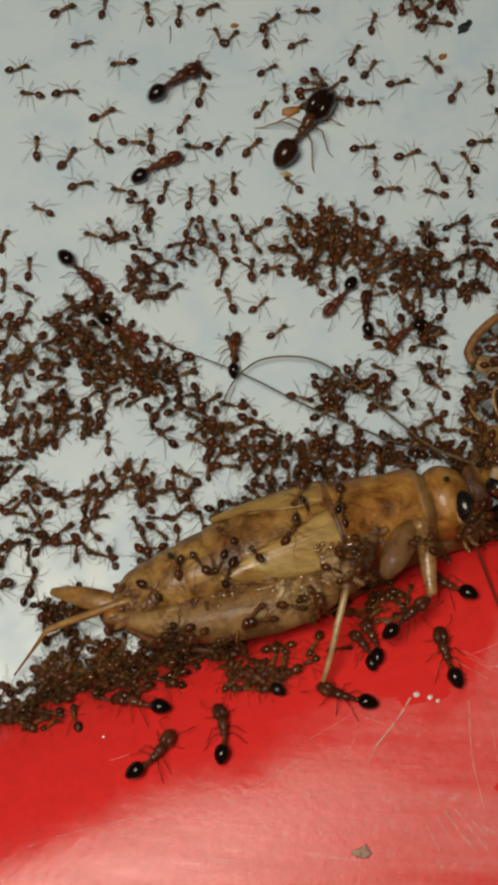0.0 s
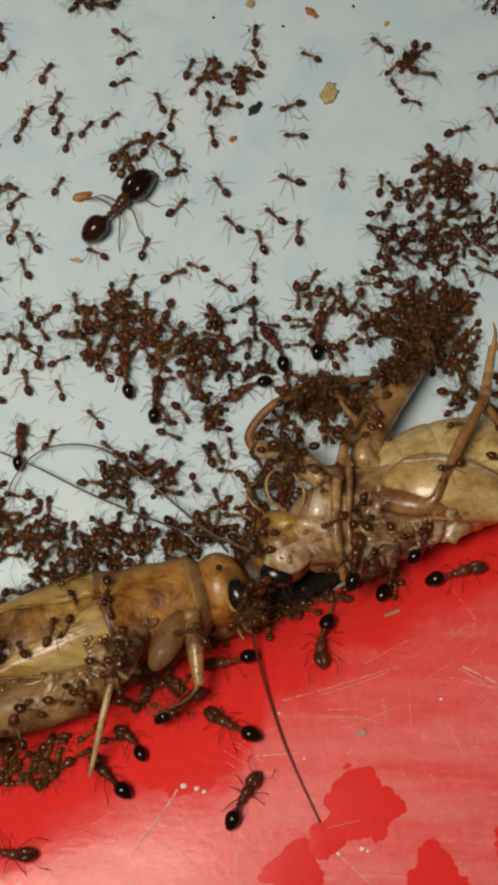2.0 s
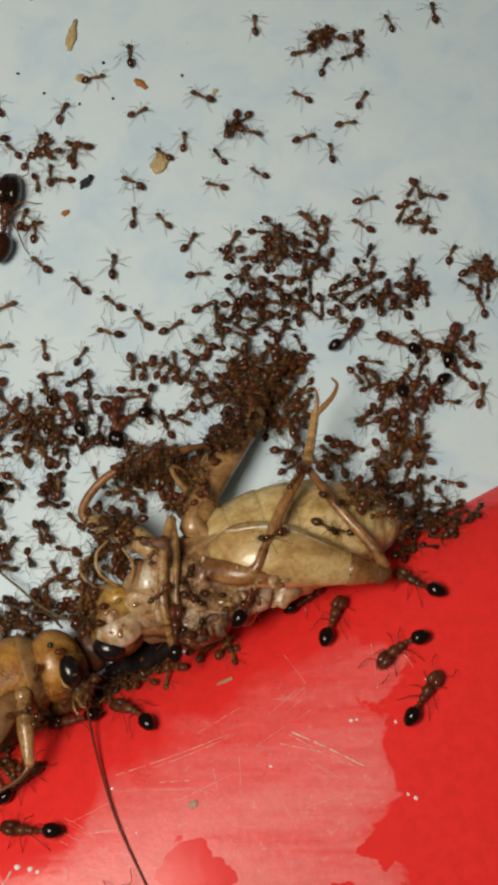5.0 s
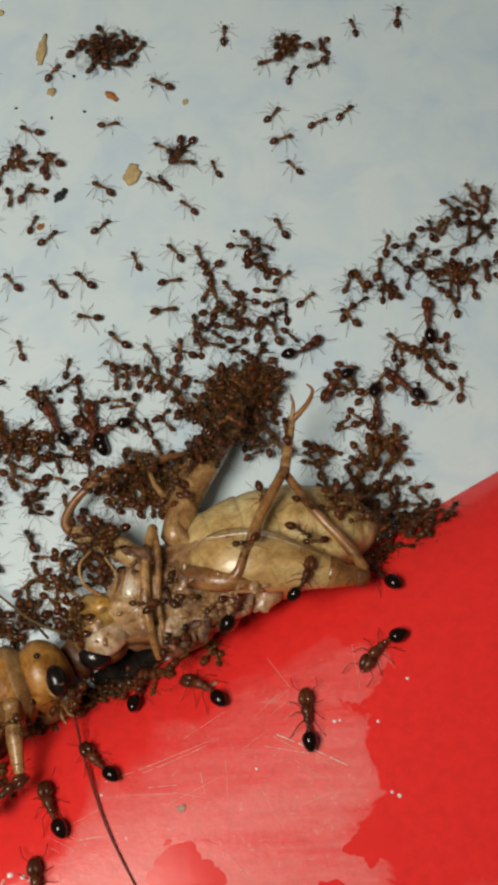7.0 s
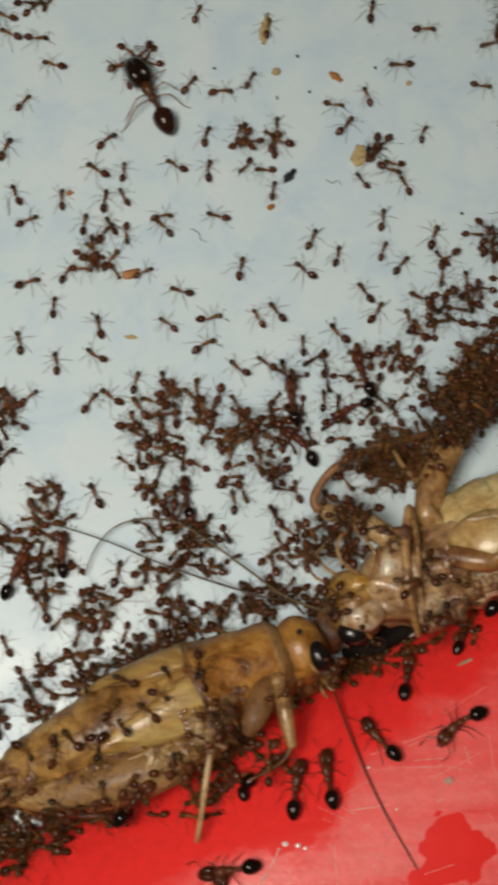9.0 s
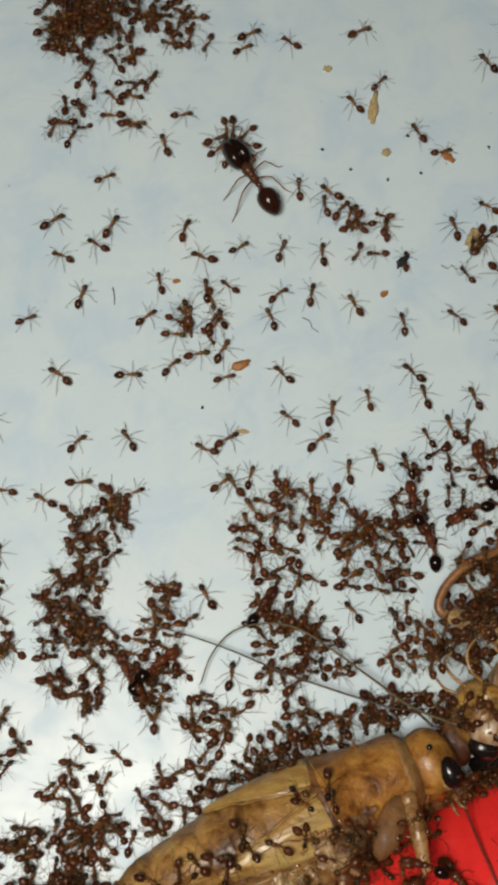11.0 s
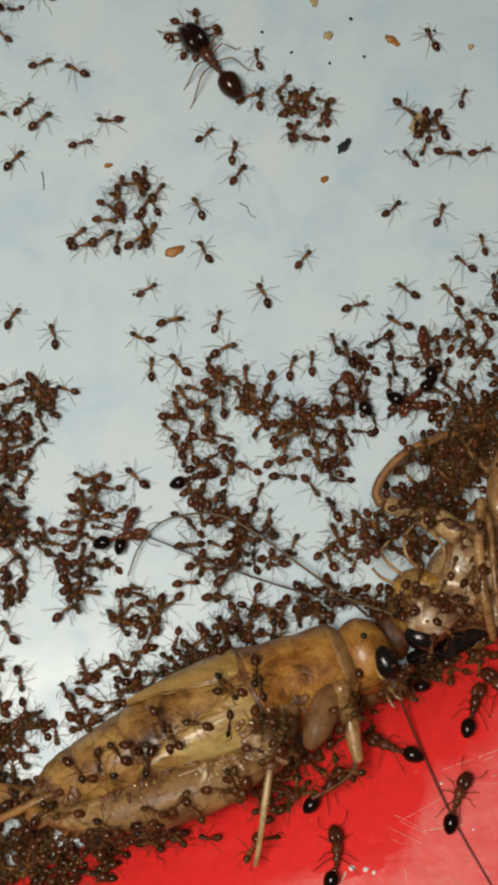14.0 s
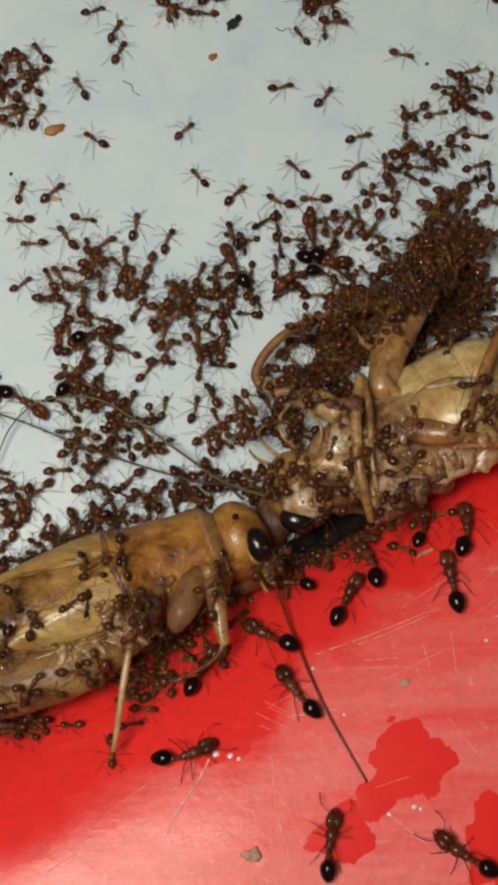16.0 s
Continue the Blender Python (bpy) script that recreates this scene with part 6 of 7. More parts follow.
# ---- large ants, most of them on the red plastic ----
roam("large", (0, -8.0, -12.4, 164), (0.5, -7.8, -12.2, 146), (1, -8.0, -12.2, 152), (1.5, -8.2, -12.0, 138), (2, -8.3, -11.7, 136), (2.5, -8.3, -11.8, 143), (3, -8.2, -11.7, 140), (3.5, -8.0, -12.0, 143), (4, -8.6, -12.2, 158), (4.5, -8.7, -12.0, 134), (7.5, -6.5, -8.7, 69), (8, -11.5, -8.9, 55), (8.5, -12.1, -9.0, 55), (9, -12.6, -9.3, 47), (11, -18.6, -25.3, 47), size=1.06)
roam("large", (0, -2.8, -9.9, 110), (0.5, -2.2, -8.9, 122), (1, -2.3, -8.3, 147), (1.5, -2.8, -8.0, 148), (2, -2.0, -8.8, 152), (2.5, -2.5, -8.7, 156), (3, -2.8, -8.6, 153), (3.5, -3.1, -8.4, 142), (4, -2.5, -8.6, 144), (4.5, -2.8, -9.2, 162), (5, -3.7, -10.2, 174), (7.5, -1.7, -8.2, 97), (8, -2.0, -9.0, 103), (8.5, -2.2, -8.5, 96), (9, -1.7, -8.5, 97), (15, -1.8, -5.8, 155), (15.5, -1.7, -5.9, 145), (16, -1.5, -6.4, 143), size=1.06)
roam("large", (0, -2.5, -6.1, 142), (0.5, -2.2, -5.8, 171), (1, -2.3, -5.6, 168), (1.5, -2.5, -5.7, 173), (2, -2.2, -5.5, -175), (2.5, -2.2, -5.2, -171), (3, -2.0, -5.0, -161), (3.5, -1.6, -4.7, 177), (4, -1.7, -4.4, 165), (4.5, -1.8, -4.5, 173), (5, -1.8, -4.5, 178), (7.5, 1.0, -6.7, 121), (8, 1.1, -5.1, 110), (8.5, 1.2, -4.8, 103), (9, 1.3, -6.5, 127), (13.5, 2.0, -7.9, 93), (14, 1.3, -8.8, 67), (14.5, 0.8, -8.8, 60), (15, 0.8, -9.0, 59), (15.5, 0.2, -9.1, 100), (16, -0.3, -9.1, 126), size=1.00)
roam("large", (0, -14.1, -14.6, 103), (0.5, -14.0, -18.1, 176), (1, -13.7, -16.1, -17), (13.5, -5.8, -13.5, 86), (14, -5.0, -11.4, 86), (14.5, -5.2, -11.3, 85), (15, -5.3, -11.6, 70), (15.5, -5.8, -12.0, 45), (16, -5.6, -12.0, 16), size=1.06)
roam("large", (0, -17.5, -16.1, 55), (0.5, -17.6, -16.7, 94), (1, -21.5, -14.6, 120), (14.5, -16.1, -16.4, 79), (15, -17.3, -15.8, 122), size=1.03)
roam("large", (0, -1.1, -32.7, -87), (0.5, -3.1, -20.7, -87), (1, -5.8, -20.5, 86), (1.5, -2.4, -13.7, -74), (2, -1.1, -12.4, 60), (2.5, -2.6, -12.4, 106), (3, -3.5, -13.1, 115), (3.5, -4.8, -13.6, 144), (4, -4.6, -14.1, 156), (4.5, -1.6, -15.4, -104), (15.5, 0.9, -21.9, 81), (16, 1.0, -16.1, 77), size=1.06)
roam("large", (0.5, 2.2, -5.3, 140), (1, -3.0, -10.6, -38), (1.5, 2.5, -2.7, -111), (2, 2.9, -4.2, -88), (2.5, 3.6, -5.6, -71), (3, 5.5, -5.1, -12), (3.5, 5.8, -3.2, 79), (4, 6.4, -1.2, 89), (4.5, 4.5, -3.7, -169), (5, 1.7, -4.0, 142), (7.5, 7.7, -2.0, 142), (8, 8.0, -2.0, 136), (8.5, 8.2, -3.6, 176), (9, 5.8, -5.8, -144), (15, 4.1, -3.0, 105), (15.5, 4.3, -2.8, 116), (16, 4.0, -2.7, 115), size=1.06)
roam("large", (1.5, 6.6, -0.8, 93), (2, 6.9, -0.3, 93), (2.5, 7.5, -0.2, 82), (3, 8.0, 1.7, 79), (3.5, 8.1, 2.1, 74), (4, 8.2, 2.1, 72), (4.5, 8.3, 2.1, 69), (5, 8.1, 2.3, 75), (7.5, 8.5, 2.3, 71), (8, 8.6, 2.1, 66), (8.5, 8.8, 2.2, 70), (16, 9.0, -1.1, 92), size=1.06)
roam("large", (1.5, 4.4, 0.4, 82), (2, 4.4, 0.5, 85), (2.5, 4.5, 0.6, 83), (3, 4.4, 0.6, 85), (3.5, 4.3, 0.8, 86), (4, 4.3, 0.5, 85), (4.5, 4.1, 0.6, 90), (5, 4.0, 0.5, 91), (7.5, 2.5, -3.1, 92), (8, 2.6, -3.2, 85), (8.5, 3.2, -3.2, 84), (9, 3.4, -3.0, 88), (13, 1.6, -3.7, 94), (13.5, 1.7, -4.2, 91), (14, 2.8, -4.3, 76), size=0.84)
roam("large", (1.5, 8.1, 1.9, 72), (2, 8.2, 1.8, 72), (2.5, 10.7, 3.2, 67), (3, 11.8, 3.7, 63), (3.5, 12.2, 3.6, 58), (4, 12.1, 3.6, 64), (4.5, 11.9, 2.7, 57), (5, 11.6, 2.4, 48), (7.5, 12.4, 3.6, 65), (8, 6.0, -0.9, 50), (8.5, 7.0, -0.7, 86), size=0.86)
roam("large", (3, 10.6, 0.0, 15), (3.5, 13.1, 1.0, 36), (4, 12.9, 1.3, 60), (4.5, 13.4, 1.3, 53), (5, 13.0, 1.1, 78), (7, 29.0, -2.9, 78), size=1.06)
roam("large", (4, 15.7, -0.7, -125), (4.5, 16.2, -0.6, -137), (5, 16.4, -0.6, -145), (7.5, 16.3, -0.5, -142), (8, 14.9, -0.7, -103), (10, 28.9, 3.3, -103), size=1.06)
roam("large", (4, 16.2, -3.5, 83), (4.5, 16.4, -4.0, 74), (5, 17.6, -3.2, 57), (7.5, 10.7, -4.6, 104), (8, 11.0, -4.8, 80), (8.5, 11.1, -4.7, 78), (15, 7.4, -2.6, 81), (15.5, 8.1, -2.7, 67), (16, 7.8, -3.8, 99), size=1.06)
roam("large", (4.5, 17.3, 3.0, 160), (5, 17.7, 3.1, 139), (7.5, 16.6, 4.0, 118), (9.5, 28.6, 6.0, 118), size=1.04)
roam("large", (2.5, -4.7, -7.8, 42), (3, -4.7, -8.3, 27), (3.5, -4.6, -8.0, 38), (4, -4.4, -8.0, 36), (4.5, -4.3, -7.7, 46), (5, -4.3, -7.7, 51), (7.5, -4.4, -7.6, 41), (8, -4.9, -7.8, 43), (8.5, -4.9, -8.0, 42), (9, -5.1, -8.1, 37), (15.5, -5.4, -8.2, 61), (16, -4.7, -7.9, 66), size=0.96)
roam("large", (1.5, -6.9, -9.8, 127), (2, -7.2, -9.8, 136), (2.5, -7.2, -9.3, 128), (3, -7.1, -9.3, 124), (3.5, -7.1, -9.5, 124), (4, -7.4, -9.5, 126), (4.5, -7.7, -9.2, 143), (7.5, -7.3, -7.1, 73), (8, -7.5, -9.1, 120), (8.5, -7.5, -9.2, 115), (13.5, -0.7, -3.3, -158), (14, -0.6, -3.3, -173), (14.5, -0.8, -3.2, -175), (15, -0.1, -2.7, -175), (15.5, 0.4, -3.1, -169), (16, -0.1, -3.6, 156), size=0.84)
roam("large", (0, -12.3, -11.9, 147), (0.5, -12.2, -10.6, 114), (1, -10.7, -9.9, 174), (3, -12.7, -33.9, 174), size=0.84)
roam("large", (0, -6.5, -9.3, 115), (0.5, -6.2, -9.7, 84), (1, -7.0, -9.5, 129), (3, -4.0, -33.5, 129), size=0.88)
roam("large", (0, -18.7, -13.6, 156), (0.5, -18.1, -13.8, 176), (2.5, -40.1, -21.8, 176), size=1.02)
roam("large", (2.3, 9.0, -28.8, -93), (3.5, 7.0, -16.8, -93), (4, 4.7, -15.2, 137), (7.5, -4.0, -12.3, 91), (8, -3.5, -11.4, 100), (8.5, -3.9, -11.2, 121), (9, -3.5, -9.0, 82), (15.5, 7.9, -17.5, -161), (16, 7.2, -16.8, 146), size=1.06)
roam("large", (7.3, -5.4, -24.8, -165), (8.5, -7.4, -12.8, -165), (9, -7.5, -13.3, -172), (11, -23.5, -33.3, -172), size=1.06)
roam("large", (3.6, 19.3, 20.8, 155), (5.2, 17.3, 18.8, 155), (7.5, 19.9, 15.7, 136), size=0.91)
roam("large", (2.9, 18.0, 21.0, 15), (4.5, 16.0, 19.0, 15), (5.2, 21.9, 19.0, 84), (7.5, 20.9, 21.4, 86), size=0.96)
roam("large", (2.9, 17.5, 19.3, 127), (4.5, 15.5, 17.3, 127), (5.2, 14.0, 20.5, 20), (7.5, 13.1, 18.6, 27), (9.1, 15.1, 20.6, 27), size=0.89)
roam("large", (5.2, 19.4, 15.9, 231), (7.5, 13.6, 16.8, 228), (9.1, 15.6, 18.8, 228), size=0.90)
roam("large", (3.6, 19.5, 16.5, 266), (5.2, 17.5, 14.5, 266), (7.5, 17.5, 15.0, 273), size=0.93)
roam("large", (0, -5.4, 9.4, 223), (2.5, -1.2, 12.0, 212), (4.1, 0.8, 14.0, 212), size=0.89)
roam("large", (0, -9.3, 11.3, 232), (2.5, -9.4, 12.2, 60), (3.5, -4.6, 12.6, 107), (5.1, -2.6, 14.6, 107), size=0.93)
roam("large", (1.9, 2.2, 15.2, 86), (3.5, 0.2, 13.2, 86), (5, -0.1, 14.1, 87), (7.5, -0.2, 14.6, 108), (9.1, 1.8, 16.6, 108), size=0.99)
roam("large", (7.4, -0.3, 14.0, 132), (9, -2.3, 12.0, 132), (11.5, -1.6, 11.8, 99), (12.5, 0.2, 13.9, 80), (13.5, 0.4, 12.9, 350), (15.1, 2.4, 14.9, 350), size=0.99)
roam("large", (7.4, -7.6, 10.7, 95), (9, -9.6, 8.7, 95), (11.5, -12.8, 8.4, 39), (13.5, -12.6, 9.0, 9), (15.1, -10.6, 11.0, 9), size=0.90)
roam("large", (7.4, -15.3, 7.4, 90), (9, -17.3, 5.4, 90), (11.5, -21.1, 4.4, 108), (16, -11.7, 8.7, 48), size=0.88)
roam("large", (0, -22.0, 8.4, 329), (9, -20.2, 4.2, 64), (16, -14.4, 7.2, 328), size=0.98)

# ---- soldiers ----
roam("major", (0, -12.1, 22.2, 61), (0.5, -12.0, 22.9, 68), (1, -12.3, 22.55, 80), (1.5, -11.4, 22.8, 66), (2, -10.6, 22.8, 52), (2.5, -9.35, 23.7, 32), (3, -8.65, 22.95, 9), (3.5, -9.0, 23.35, 28), (4, -8.4, 24.0, 59), (4.5, -8.4, 25.4, 93), (5, -7.4, 27.5, 86), (8.1, -11.8, 35.5, 116), (9, -11.5, 36.1, 117), (11.5, -12.0, 36.3, 117), (12.5, -12.1, 36.6, 120), (13.5, -11.95, 36.25, 123), (16, -4.9, 35.3, 120), size=1.13)
roam("large", (0, -20.3, 25.1, 39), (0.5, -25.6, 25.6, 23), (1.5, -26.0, 28.5, 26), (3.5, -49.0, 27.6, 25), size=1.22)
roam("large", (0, -20.9, 19.2, 30), (0.5, -24.7, 18.3, 19), (1.5, -25.2, 18.2, 18), (3.5, -47.6, 19.8, 24), size=1.08)
roam("large", (0, -24.8, 11.8, 321), (0.5, -26.8, 11.4, 306), (1.5, -25.8, 11.9, 311), (3.5, -45.9, 12.6, 312), size=1.12)
roam("small", (0, -10.0, 24.7, 164), (0.5, -10.4, 26.5, 180), (1.5, -9.7, 25.7, 186), (3, -11.7, 28.2, 90), (8.1, -11.8, 38.7, 182), (9, -11.5, 38.8, 169), (11.5, -12.3, 38.9, 160), (12.5, -12.3, 38.9, 146), (13.5, -12.0, 38.4, 207), (16, -5.2, 37.3, 146))
roam("small", (0, -10.0, 24.7, 166), (0.5, -10.5, 25.6, 137), (1.5, -9.9, 25.4, 145), (3, -10.9, 27.9, 90), (8.1, -12.3, 37.4, 103), (9, -11.8, 38.0, 122), (11.5, -12.5, 38.4, 151), (12.5, -12.3, 38.7, 155), (13.5, -12.4, 37.6, 101), (16, -5.5, 36.7, 122))
roam("small", (0, -10.8, 24.0, 106), (0.5, -11.3, 25.1, 59), (1.5, -10.4, 25.0, 72), (3, -10.4, 27.5, 90), (8.1, -12.5, 37.3, 95), (9, -12.0, 37.8, 109), (11.5, -13.1, 38.1, 111), (12.5, -13.4, 38.1, 72), (13.5, -12.9, 37.4, 111), (16, -6.3, 36.5, 106))
roam("small", (0, -11.7, 24.3, 25), (0.5, -11.5, 25.1, 101), (1.5, -10.8, 24.9, 76), (3, -9.8, 27.4, 90), (8.1, -13.5, 37.5, 50), (9, -13.0, 37.8, 90), (11.5, -13.7, 38.1, 72), (12.5, -14.0, 38.4, 23), (13.5, -13.4, 37.5, 66), (16, -6.6, 36.6, 39))
roam("small", (0, -11.9, 24.5, 355), (0.5, -12.1, 25.4, 29), (1.5, -11.5, 25.3, 64), (3, -9.5, 27.8, 90), (8.1, -13.7, 37.8, 17), (9, -13.6, 38.7, 21), (11.5, -14.2, 38.6, 50), (12.5, -14.3, 38.9, 7), (13.5, -14.0, 38.2, 358), (16, -6.9, 37.0, 53))
roam("small", (0, -11.9, 25.2, 6), (0.5, -12.3, 26.1, 333), (1.5, -11.7, 25.9, 14), (3, -8.7, 28.4, 90), (8.1, -13.8, 38.8, 307), (9, -13.6, 38.8, 20), (11.5, -14.3, 39.5, 2), (12.5, -14.3, 39.1, 6), (13.5, -14.0, 38.5, 10), (16, -7.0, 37.9, 341))
roam("small", (0, -11.7, 25.7, 339), (0.5, -12.1, 26.7, 291), (1.5, -11.1, 26.9, 267), (3, -7.1, 29.4, 90), (8.1, -13.6, 39.1, 317), (9, -13.0, 39.8, 316), (11.5, -13.6, 40.1, 264), (12.5, -13.6, 40.1, 314), (13.5, -13.7, 39.2, 332), (16, -6.7, 38.3, 298))
roam("small", (0, -11.3, 26.0, 298), (0.5, -11.2, 27.1, 283), (1.5, -10.6, 27.0, 240), (3, -5.6, 29.5, 90), (8.1, -12.8, 39.5, 258), (9, -12.0, 39.7, 221), (11.5, -13.4, 40.2, 270), (12.5, -13.4, 40.2, 274), (13.5, -12.7, 39.4, 263), (16, -6.2, 38.5, 253))
roam("small", (0, -10.3, 25.7, 231), (0.5, -10.6, 26.9, 226), (1.5, -9.8, 26.4, 179), (3, -3.8, 28.9, 90), (8.1, -12.1, 39.2, 230), (9, -11.7, 39.5, 242), (11.5, -12.5, 39.7, 227), (12.5, -12.5, 39.8, 240), (13.5, -12.1, 38.8, 192), (16, -5.6, 38.3, 223))


swarm(-3.8, 9.4, 3.4, 12.2, 1.5, 2.2, 0, 8, 0, 0.30, 77)
# ---- crumbs, chaff and grit on the floor ----
def flake(name, x, y, length, width, turn, material, label, category, thick=0.12, seed=0):
    """A small ragged scrap lying flat: uneven outline, crumpled top."""
    z, n = surface(x, y)
    q = seed + 3.7 * x + 1.9 * y
    rings, sides = ((0.0, 1.5), (0.45, 1.5), (0.8, 1.25), (1.0, 0.7), (0.92, 0.05)), 22
    verts, faces = [], []
    for r, h in rings:
        for k in range(sides):
            a = 2 * math.pi * k / sides
            ca, sa = math.cos(a), math.sin(a)
            w = 1 + 0.45 * noise.noise((1.3 * ca + q, 1.3 * sa, q)) + 0.30 * noise.noise((3.4 * ca, 3.4 * sa + q, q))
            lump = 1 + 0.7 * noise.noise((2.2 * r * ca + q, 2.2 * r * sa, 5 + q))
            verts.append((r * w * ca * length / 2, r * w * sa * width / 2, thick * h * lump))
    for i in range(len(rings) - 1):
        for k in range(sides):
            m = (k + 1) % sides
            faces.append((i * sides + k, (i + 1) * sides + k, (i + 1) * sides + m, i * sides + m))
    ob = new(name, mesh_of(name, verts, faces, material))
    side = n.cross(Vector((math.cos(radians(turn)), math.sin(radians(turn)), 0))).normalized()
    m = Matrix((side.cross(n), side, n)).transposed().to_4x4()
    ob.matrix_world = Matrix.Translation(Vector((x, y, z + 0.01)) * MM) @ m
    return tagged(ob, label, category)


def fibre(points, r, material):
    ob = new("fibre", mesh_of("fibre", *rod([(x, y, ground_z(x, y) + 0.05) for x, y in points], r, r * 0.7, 12, 5), material))
    return tagged(ob, "thin grey-blue fibre lying on the white floor", "fibre")


flake("grit", -2.4, 30.35, 0.95, 0.55, 55, M_GRIT, "dark blue-black piece of grit on the floor", "grit", 0.28)
flake("grit", -2.1, 30.7, 0.45, 0.4, 20, M_GRIT, "dark blue-black piece of grit on the floor", "grit", 0.22)
flake("husk", 2.4, 31.8, 1.45, 1.0, 70, M_CHAFF, "pale straw-coloured husk flake on the floor", "husk", 0.14)
flake("crumb", -3.7, 28.2, 0.55, 0.4, 20, M_ORANGE, "small orange-brown crumb on the floor", "crumb")
flake("husk", -12.95, 23.75, 1.25, 0.6, 10, M_ORANGE, "orange pointed husk on the floor", "husk", 0.2)
flake("husk", -13.0, 19.4, 0.85, 0.3, -5, M_CHAFF, "thin straw-coloured husk on the floor", "husk")
flake("husk", 1.05, 37.7, 1.15, 0.5, -40, M_ORANGE, "orange-brown husk on the floor", "husk")
flake("crumb", -3.0, 38.1, 0.6, 0.55, 0, M_CHAFF, "small round straw-coloured crumb on the floor", "crumb", 0.2)
flake("chaff", -3.7, 41.3, 2.6, 0.55, 80, M_CHAFF, "long shred of straw-coloured chaff on the floor", "chaff", 0.16)
flake("crumb", 6.0, 37.1, 0.5, 0.35, 30, M_CHAFF, "small straw-coloured crumb on the floor", "crumb")
flake("crumb", -6.6, 44.4, 0.6, 0.5, 10, M_CHAFF, "small straw-coloured crumb on the floor", "crumb")
flake("crumb", -17.0, 29.5, 0.5, 0.3, 15, M_ORANGE, "small orange-brown crumb on the floor", "crumb")
for x, y in ((-0.8, 36.6), (-7.2, 38.5), (-5.4, 37.0), (-3.0, 36.2), (3.8, 38.3), (-1.5, 39.3), (9.0, 27.5), (-15.5, 21.0)):
    flake("grit", x, y, 0.24, 0.18, 30 * x, M_GRIT, "tiny dark grain of grit on the floor", "grit", 0.06)
fibre([(-21.1, 29.2), (-21.0, 28.6), (-21.0, 28.0)], 0.04, M_GRIT)
fibre([(-9.0, 26.8), (-8.5, 26.5), (-8.4, 26.1), (-8.0, 25.8)], 0.03, M_GRIT)
fibre([(0.1, 30.1), (0.5, 29.85), (0.8, 30.05), (1.1, 29.7)], 0.03, M_GRIT)
fibre([(-11.0, 13.5), (-10.9, 12.8)], 0.03, M_GRIT)

# ---- marks on the red lid ----
for k, (x, y, rx, ry, turn) in enumerate(((5.1, -12.6, 2.1, 1.8, 30), (1.8, -15.8, 1.9, 1.2, 28), (3.3, -14.3, 1.5, 0.9, 45), (8.9, -16.6, 2.2, 2.0, 0), (13.9, -14.6, 2.4, 1.8, -20),
                                          (15.4, -11.0, 1.6, 1.3, 40), (-4.3, -11.5, 2.2, 0.9, 12))):
    patch("wet_patch", x, y, rx, ry, turn, M_WET, "wet patch of deeper glossy red on the plastic", "wet patch", seed=3.1 * k + 1, ragged=0.45)


def scratch(points, r):
    """A raised pale burr along a scratch; a part of the lid."""
    line = spline([(x, y, 0) for x, y in points], 25)
    bits = []
    i = 0
    while i < 22:
        n = 3 + int(6 * abs(noise.noise((points[0][0], i * 0.37, r * 40))) * 2)
        seg = [(x, y, ground_z(x, y) + 0.035 + 0.05 * noise.noise((x * 0.12, y * 0.12, 0))) for x, y, z in line[i:i + n]]
        if len(seg) > 1:
            w = r * (0.35 + 0.5 * abs(noise.noise((i, points[0][1], 3))))
            bits.append(rod(seg, w, w * 0.4, max(3, len(seg)), 5, 0.6))
        i += n - 1 + (1 if i % 3 == 0 else 0)
    part("scratch", join(*bits), M_SCRATCH, LID)


for pts, r in (([(-4.6, -12.1), (-5.3, -13.3), (-6.7, -15.2)], 0.17), ([(10.4, -5.0), (12.4, -5.9), (14.4, -6.9)], 0.18), ([(10.2, -5.1), (11.6, -5.9), (13.2, -6.7)], 0.06), ([(0.8, -7.2), (3.6, -6.3), (6.9, -5.1)], 0.05), ([(9.7, -5.6), (12.1, -6.1)], 0.045),
               ([(2.9, -6.8), (5.1, -6.0), (7.2, -5.1)], 0.035), ([(-1.6, -12.0), (-1.4, -14.8), (-0.6, -17.9)], 0.075), ([(-0.5, -10.2), (1.8, -9.9)], 0.08),
               ([(4.6, -7.9), (6.6, -8.3)], 0.045), ([(3.9, -14.9), (5.7, -16.4)], 0.10), ([(7.5, -6.3), (7.6, -8.6)], 0.035), ([(-7.4, -13.1), (-5.3, -13.7)], 0.04),
               ([(-16.6, -18.7), (-13.1, -19.0)], 0.035), ([(-22.2, -20.3), (-16.6, -18.5)], 0.03), ([(16.5, -0.5), (17.2, -1.7)], 0.035), ([(4.3, -8.5), (7.3, -7.1)], 0.03),
               ([(11.0, -9.0), (13.2, -8.2)], 0.03), ([(-11.5, -16.0), (-9.5, -17.6)], 0.03), ([(7.0, -10.5), (8.6, -12.6)], 0.03), ([(-20.0, -16.4), (-19.0, -16.0)], 0.04),
               ([(-2.7, -17.6), (-1.9, -18.6), (-0.9, -19.6)], 0.10), ([(-2.2, -17.5), (-1.2, -18.6), (-0.4, -19.5)], 0.08), ([(-3.1, -18.0), (-2.2, -19.2)], 0.07), ([(-1.7, -17.7), (-0.5, -18.7)], 0.05),
               ([(-3.6, -18.4), (-2.9, -19.6)], 0.05), ([(-4.4, -17.0), (-3.0, -17.4)], 0.05), ([(0.2, -17.2), (1.4, -18.6)], 0.05), ([(6.1, -6.9), (6.3, -8.0)], 0.06), ([(3.2, -7.6), (4.9, -7.5)], 0.06)):
    scratch(pts, r)

